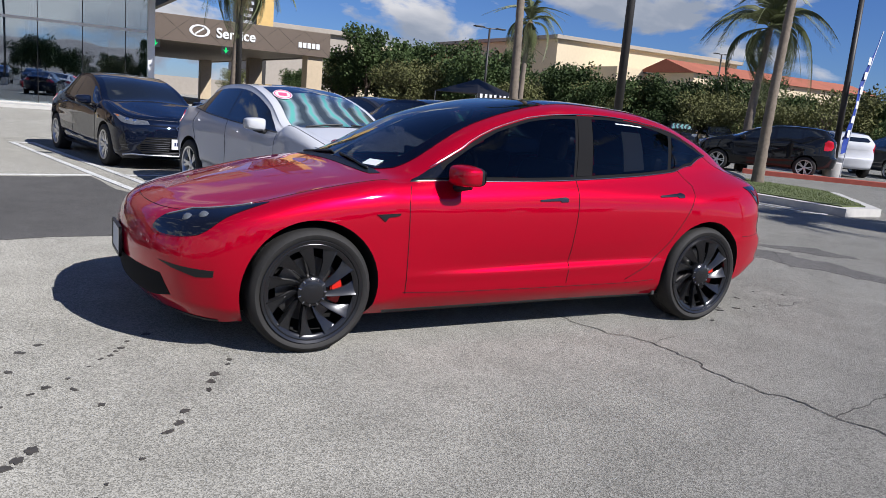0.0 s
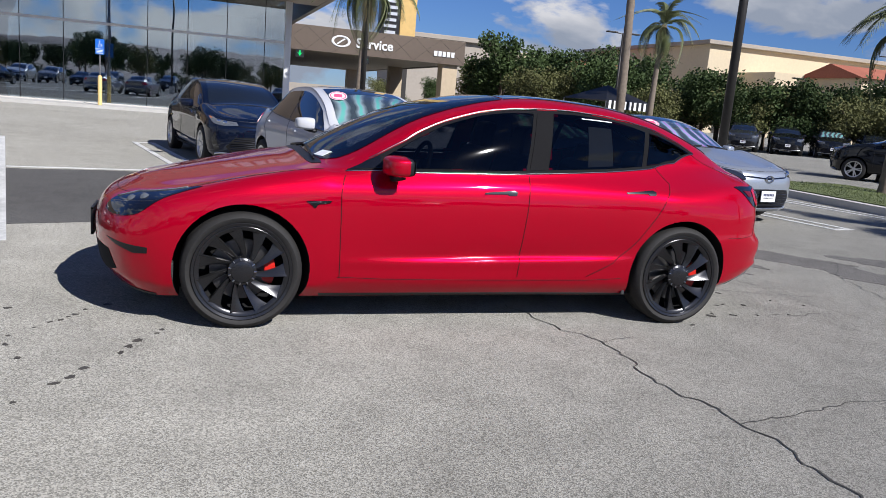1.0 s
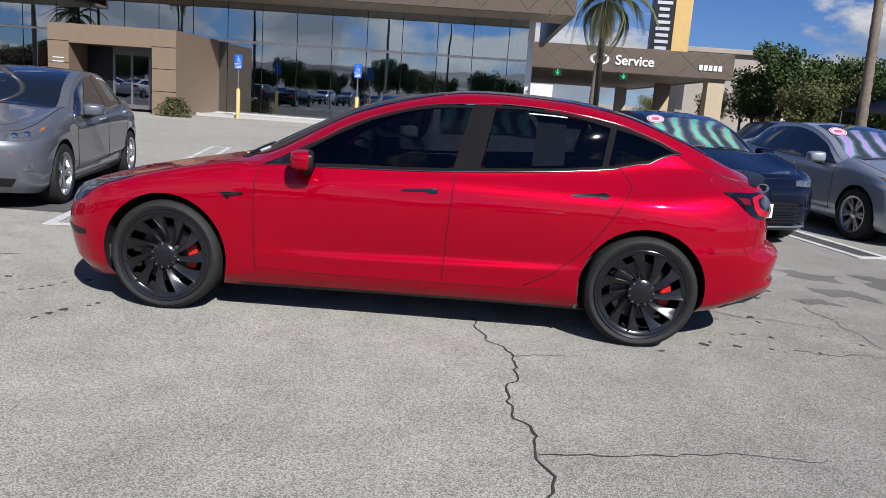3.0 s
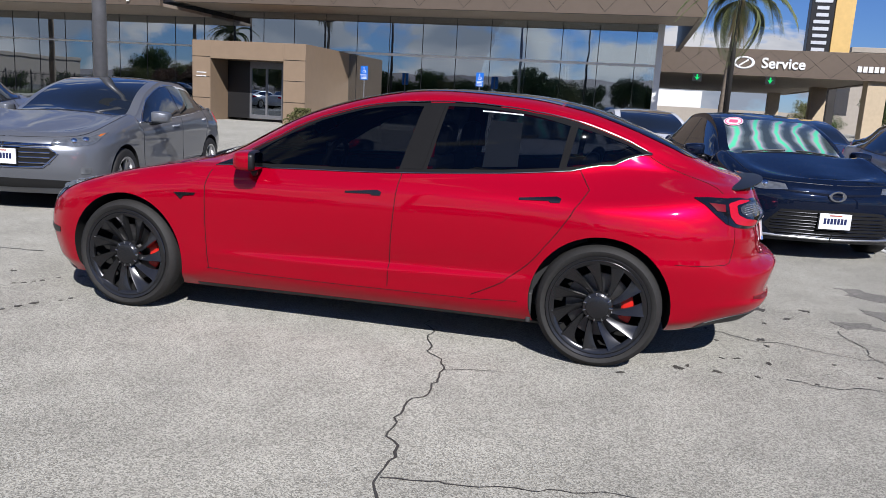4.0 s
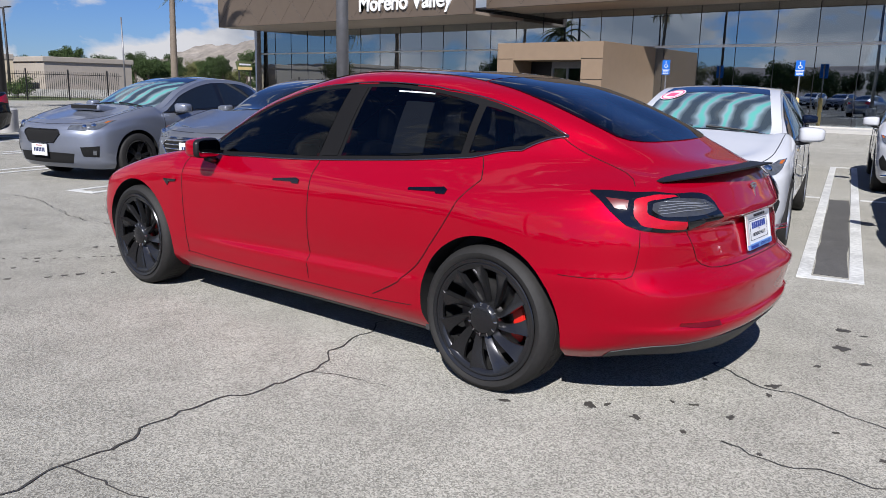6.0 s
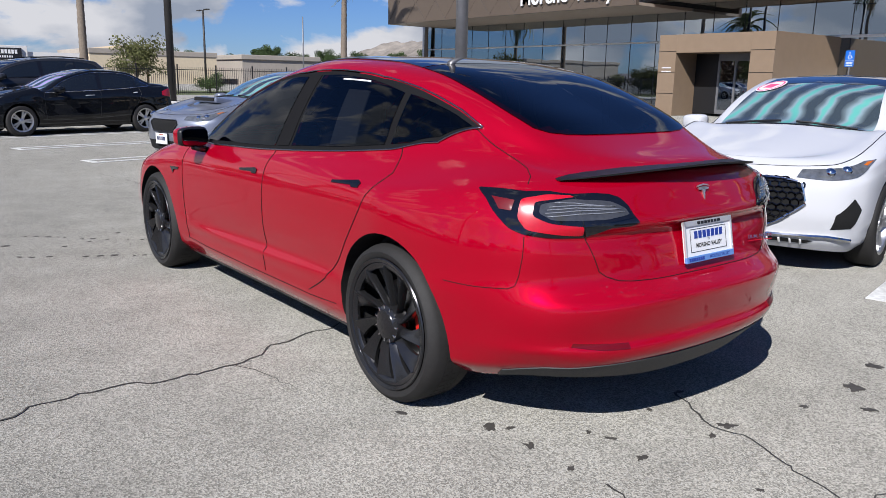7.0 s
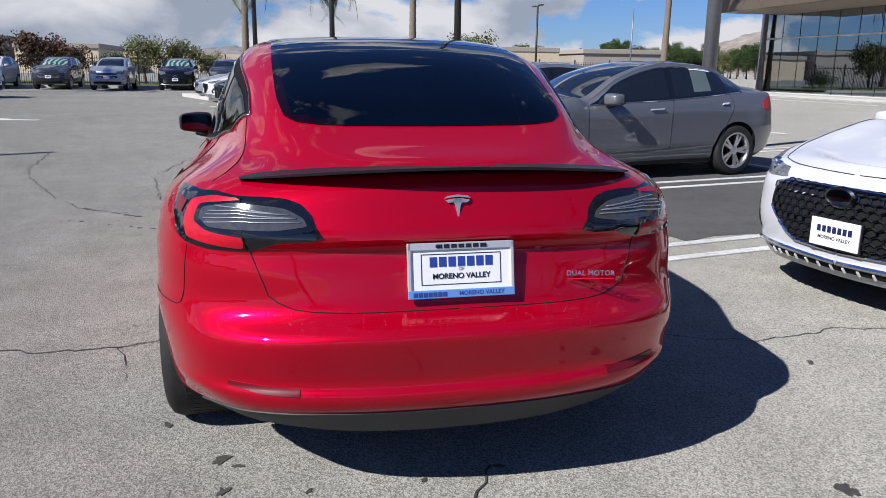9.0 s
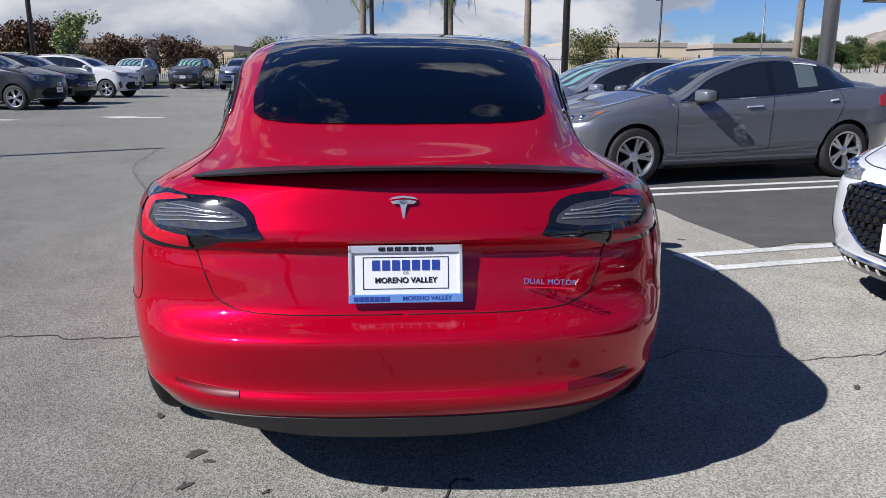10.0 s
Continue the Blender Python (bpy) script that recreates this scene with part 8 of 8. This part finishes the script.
        put("sunroof", ("sr",), lambda: both(sh, [(9.1, 8), (9.1, 7.4), (10.2, 7.4), (10.2, 8)], off=.003, du=.2, dv=.2), M["carglass"])
    put("cowl", ("cowl",), lambda: both(sh, [(6.02, 8), (6.05, 7.5), (6.12, 6.9), (6.35, 6.9), (6.42, 7.1), (6.28, 7.6), (6.23, 8)], off=.003, du=.2, dv=.2), M["satin"])
    for s in (-1, 1):
        put("hood_seam", ("hood", s), lambda: sh.seam([(6.3, 5.6), (5.2, 5.6), (4.2, 5.4), (3.2, 5.0), (2.2, 4.62), (1.2, 4.5), (.05, 4.45)], s, .004, .0, .2), M["satin"])
    # noses
    if front == "hex":
        g = put("grille", ("g", front), lambda: both(sh, [(0, 1.45), (.75, 1.5), (1.42, 2.4), (1.32, 3.15), (.8, 3.5), (0, 3.55)], off=.003), M["well"], car, "large black grille with a honeycomb mesh")
        for s in (-1, 1):
            put("grille_mesh", ("gm", s), lambda: cell_mesh(sh, s), M["darkchrome"], g)
            put("grille_frame", ("gf", s), lambda: sh.seam([(0.02, 3.56), (.8, 3.52), (1.33, 3.17), (1.44, 2.4), (.76, 1.48), (.02, 1.43)], s, .011, .006), M["chrome"], g)
            put("fog_pocket", ("fp", s), lambda: sh.panel([(2.1, 1.5), (2.9, 1.6), (3.3, 2.3), (2.9, 2.6), (2.2, 2.1)], s, .003, .1, .1), M["well"], car, "black corner pocket with bright slats")
            put("lip_trim", ("lt", s), lambda: sh.seam([(.02, 1.1), (1.2, 1.15), (2.0, 1.2), (3.0, 1.1)], s, .014, .006), M["chrome"])
        put("lower_intake", ("li", front), lambda: both(sh, [(0, .6), (1.5, .65), (1.7, .95), (0, 1.0)], off=.003), M["well"])
        for k in range(7):
            for s in (-1, 1):
                put("intake_fin", ("fin", k, s), lambda: sh.seam([(.1 + .22 * k, .62), (.1 + .22 * k, .98)], s, .008, .006), M["white"])
        e = put("nose_emblem", ("ne",), lambda: lathe([(1e-4, .01), (.05, .012), (.062, .02), (.075, .012), (.078, 0)], 28), M["darkchrome"])
        q = sh.at(np.array([.02]), np.array([3.05]))[0]
        e.matrix_basis = pose(q[0] - .012, 0, q[2], 90, 0, -90) @ Matrix.Diagonal((1.3, .8, 1, 1))
    elif front == "bars":
        put("grille", ("g", front), lambda: both(sh, [(0, 3.3), (1.1, 3.35), (1.5, 3.62), (0, 3.72)], off=.003), M["well"], car, "slim black upper grille")
        g = put("lower_grille", ("lg", front), lambda: both(sh, [(0, 2.15), (1.0, 2.2), (1.4, 2.8), (1.2, 3.1), (0, 3.1)], off=.003), M["well"], car, "black lower grille with bright bars")
        put("lower_intake", ("li", front), lambda: both(sh, [(0, .8), (1.8, .9), (1.95, 1.4), (0, 1.45)], off=.003), M["well"])
        for s in (-1, 1):
            for k, v in enumerate((2.35, 2.6, 2.85)):
                put("grille_bar", ("gb", k, s), lambda: sh.seam([(.02, v), (1.22, v)], s, .008, .008), M["chrome"], g)
            for k, v in enumerate((3.45, 3.6)):
                put("grille_bar", ("gbu", k, s), lambda: sh.seam([(.02, v), (1.25, v)], s, .005, .008), M["chrome"], g)
            put("grille_frame", ("gf", front, s), lambda: sh.seam([(.02, 3.14), (1.2, 3.14), (1.45, 2.8), (1.02, 2.14), (.02, 2.1)], s, .009, .006), M["chrome"], g)
            put("fog_lamp", ("fl", s), lambda: sh.panel([(2.2, 1.9), (2.7, 1.9), (2.8, 2.2), (2.2, 2.2)], s, .004, .1, .1), M["headlamp"], car)
    elif front == "wide":
        g = put("grille", ("g", front), lambda: both(sh, [(0, .7), (1.35, .8), (1.85, 1.5), (1.35, 2.35), (0, 2.4)], off=.003), M["well"], car, "wide black mesh grille")
        put("upper_grille", ("ug", front), lambda: both(sh, [(0, 3.1), (1.0, 3.3), (1.4, 3.6), (.7, 3.55), (0, 3.35)], off=.003), M["black"], car)
        for s in (-1, 1):
            for k in range(8):
                v = .9 + .19 * k
                put("grille_bar", ("gb2", k, s), lambda: sh.seam([(.02, v), (1.3 + (.3 if 1.1 < v < 1.9 else .1), v)], s, .005, .006), M["darkchrome"], g)
            put("lip_trim", ("lt2", s), lambda: sh.seam([(.02, .62), (1.4, .72), (2.2, .9), (2.9, .7)], s, .014, .006), M["alloy"])
            put("fog_pocket", ("fp2", s), lambda: sh.panel([(2.3, 1.3), (2.9, 1.2), (3.2, 2.2), (2.7, 2.7)], s, .003, .1, .1), M["black"], car)
        e = put("nose_emblem", ("ne2",), lambda: lathe([(.035, .0), (.042, .012), (.058, .012), (.062, 0)], 28), M["chrome"])
        q = sh.at(np.array([.02]), np.array([3.15]))[0]
        e.matrix_basis = pose(q[0] - .01, 0, q[2], 90, 0, -90) @ Matrix.Diagonal((1.4, .9, 1, 1))
    else:
        g = put("grille", ("g", front), lambda: both(sh, [(0, 2.45), (.62, 2.45), (.88, 3.0), (.72, 3.5), (0, 3.5)], off=.003), M["well"], car, "black hexagonal grille")
        put("lower_intake", ("li", front), lambda: both(sh, [(0, .8), (1.35, .85), (1.5, 1.7), (0, 1.75)], off=.003), M["well"])
        for s in (-1, 1):
            put("grille_frame", ("gf", front, s), lambda: sh.seam([(.02, 3.53), (.74, 3.53), (.91, 3.0), (.64, 2.42), (.02, 2.42)], s, .010, .006), M["satin"], g)
            put("fog_pocket", ("fp3", s), lambda: sh.panel([(1.9, 1.5), (2.9, 1.5), (3.0, 2.3), (1.8, 2.2)], s, .003, .1, .1), M["well"], car)
            put("fog_lamp", ("fl3", s), lambda: sh.panel([(2.5, 1.7), (2.75, 1.7), (2.75, 2.0), (2.5, 2.0)], s, .006, .1, .1), M["headlamp"], car)
        if front == "scoop":
            q = sh.at(np.array([4.6]), np.array([7.9]))[0]
            sc = part("hood_scoop", box(-.22, .20, -.30, .30, -.04, .045, bevel=.03), PAINT[colour], car, "raised hood scoop")
            sc.matrix_basis = pose(q[0], 0, q[2] - .012, 0, 9, 0)
            so = part("scoop_mouth", box(-.235, -.2, -.26, .26, -.02, .03), M["well"], sc)
    if not plain:
        zz = {"hex": 2.0, "bars": 2.62, "wide": 1.9}.get(front, 1.9)
        q = sh.at(np.array([.02]), np.array([zz]))[0]
        p = part("front_plate", cached("plate", lambda: box(-.155, .155, -.078, .078, -.004, .006, bevel=.003), M["plate"], False), None, car, "white front number plate")
        p.matrix_basis = pose(q[0] - .02, 0, q[2], 90, 0, -90)
        fr = cached("pframe", lambda: box(-.165, .165, -.088, .088, -.008, -.002), M["satin"], False)
        part("plate_frame", fr, None, p)
        dealer = front == "hex" or colour == "silver"
        for k in range(7):
            part("plate_mark", cached(("pm", k, dealer), lambda: box(-.112 + .033 * k, -.088 + .033 * k, .004 if dealer else -.026, .040 if dealer else .030, .006, .0075), M["navyprint"], False), None, p)
        if dealer:
            part("plate_lettering", MESHES["valley"], None, p)
        else:
            part("plate_head", cached("phead", lambda: box(-.06, .06, .052, .064, .006, .0075), M["kerbred"], False), None, p)
    return car


M["navyprint"] = mat("dark_blue_print", (0.012, 0.02, 0.08), 0.5)
proto = writing("plate_lettering", "MORENO VALLEY", .026, pose(0, 0, 0), M["ink"], bold=0.0006)
MESHES["valley"] = proto.data
for v in proto.data.vertices:
    v.co.y -= .026
    v.co.z += .0072
bpy.data.objects.remove(proto)
M["headlamp"] = mat("headlamp_lens", (0.18, 0.19, 0.20), 0.05, metal=.4, spec=.8, coat=1.0, grain=.5, grain_scale=25)
M["darkchrome"] = mat("dark_chrome", (0.10, 0.10, 0.11), 0.2, metal=1.0)


def bay(u, v, turn=0.0):
    """Pose of a car whose front axle stands at (u, v) of the bays, nose to the lane."""
    h = -ROWV
    f = Vector(row(u, v))
    c = f - h * 1.4
    return pose(c.x, c.y, 0, 0, 0, 101.3 + turn)


def facing(x, y, deg):
    """Pose of a car centred at x, y whose nose points along deg from +x."""
    return pose(x, y, 0, 0, 0, deg - 180)


parked("sedan", bay(1.50, 1.05), "white", "glossy white sedan with honeycomb grille and sunshade", "hex", "alloy", "teal", sticker=True)
parked("sedan", bay(4.31, 1.22), "navy", "dark navy sedan with a sunshade painted in green shimmer", "wide", "black", "green", sticker=True)
parked("sedan", bay(7.05, 1.28), "silver", "silver sedan with a sunshade painted in pink shimmer", "wide", "alloy", "pink", sticker=True, spokes=6)
parked("sedan", bay(-4.10, 1.26), "grey", papers=True, label="grey metallic sedan with bright window trim", front="bars", wheels="alloy", chrome=True)
parked("sedan", bay(-6.95, 1.33), "steel", "silver-blue sedan with hood scoop and black wheels", "scoop", "black", "teal")
parked("sedan", bay(1.24, 6.6), "navy", "dark navy compact sedan in the second row", "wide", "alloy", spokes=7)
parked("sedan", bay(4.05, 6.65), "white", "white sedan with black grille in the second row", "hex", "alloy")
parked("sedan", bay(6.95, 6.6), "charcoal", "charcoal sedan in the second row", "bars", "alloy")
parked("sedan", bay(9.7, 6.6), "black", "black sedan with pink sunshade in the second row", "wide", "alloy", "pink")
parked("sedan", bay(-14.85, 1.2), "black", "black sedan with silver wheels and bright trim", "bars", "alloy", "pink", chrome=True)
parked("suv", bay(-17.7, 1.1), "charcoal", "charcoal crossover parked in a row", "bars", "black")
parked("sedan", bay(-20.5, 1.1), "grey", "grey sedan parked in a row", "wide", "alloy")
parked("sedan", bay(-23.2, 1.1), "black", "black sedan with green sunshade in a row", "wide", "alloy", "green")
parked("sedan", bay(-26.0, 1.1), "white", "white sedan parked in a row", "hex", "alloy")
parked("sedan", bay(-28.8, 1.1), "silver", "silver sedan parked in a row", "bars", "alloy")
# far row before the fence
parked("suv", facing(-43.0, -15.2, 0), "white", "white boxy crossover before the fence", "wide", "alloy", "teal", "far row cars")
parked("suv", facing(-43.0, -11.8, 0), "charcoal", "charcoal suv with sunshade before the fence", "bars", "alloy", "green", "far row cars")
parked("suv", facing(-41.8, -8.7, 0), "silver", "large silver suv before the fence", "bars", "alloy", None, "far row cars")
parked("suv", facing(-42.4, -5.35, 0), "black", "black truck-like suv with green sunshade", "wide", "alloy", "green", "far row cars")
parked("suv", facing(-42.6, -2.7, 0), "charcoal", "dark suv before the fence", "wide", "alloy", None, "far row cars")
parked("suv", facing(-43.0, -19.0, 0), "white", "white suv before the fence", "bars", "alloy", None, "far row cars")
# row to the south-west
parked("suv", facing(-20.6, -12.4, 80), "charcoal", "dark grey suv with bright wheels at a row end", "wide", "alloy", None, "side row cars")
parked("suv", facing(-23.6, -12.6, 80), "black", "black suv beside a row end", "bars", "alloy", None, "side row cars")
parked("suv", facing(-29.8, -13.0, 80), "white", "white suv in a side row", "wide", "alloy", None, "side row cars")
# north-east lane
parked("suv", facing(20.5, 13.9, 125), "black", "black suv parked behind the red kerb", "wide", "alloy", None, "lane cars")
parked("suv", facing(26.6, 15.6, 60), "white", "white suv parked behind the red kerb", "wide", "alloy", None, "lane cars")
parked("suv", facing(29.8, 14.8, 60), "charcoal", "dark suv parked behind the red kerb", "bars", "alloy", None, "lane cars")
for k, (col, sd) in enumerate((("charcoal", None), ("black", None), ("black", "teal"), ("navy", None), ("charcoal", "teal"), ("black", "green"))):
    parked("suv", facing(31.5 + 2.35 * k, 35.5 - 1.15 * k, 232), col, "dark suv in a row before the trees", "wide", "alloy", sd, "north row cars")
# south row behind the lane, mirrored in the showroom glass
for k, (col, kind) in enumerate((("white", "suv"), ("black", "suv"), ("charcoal", "sedan"), ("silver", "suv"), ("grey", "suv"), ("black", "sedan"), ("navy", "suv"), ("white", "sedan"), ("charcoal", "suv"), ("black", "suv"), ("silver", "sedan"), ("grey", "suv"))):
    parked(kind, facing(-27 + 2.9 * k, -24.0 + .35 * k, 96), col, "%s parked in the row across the lane" % ("boxy suv" if kind == "suv" else "low sedan"), "wide", "alloy", None, "south row cars")
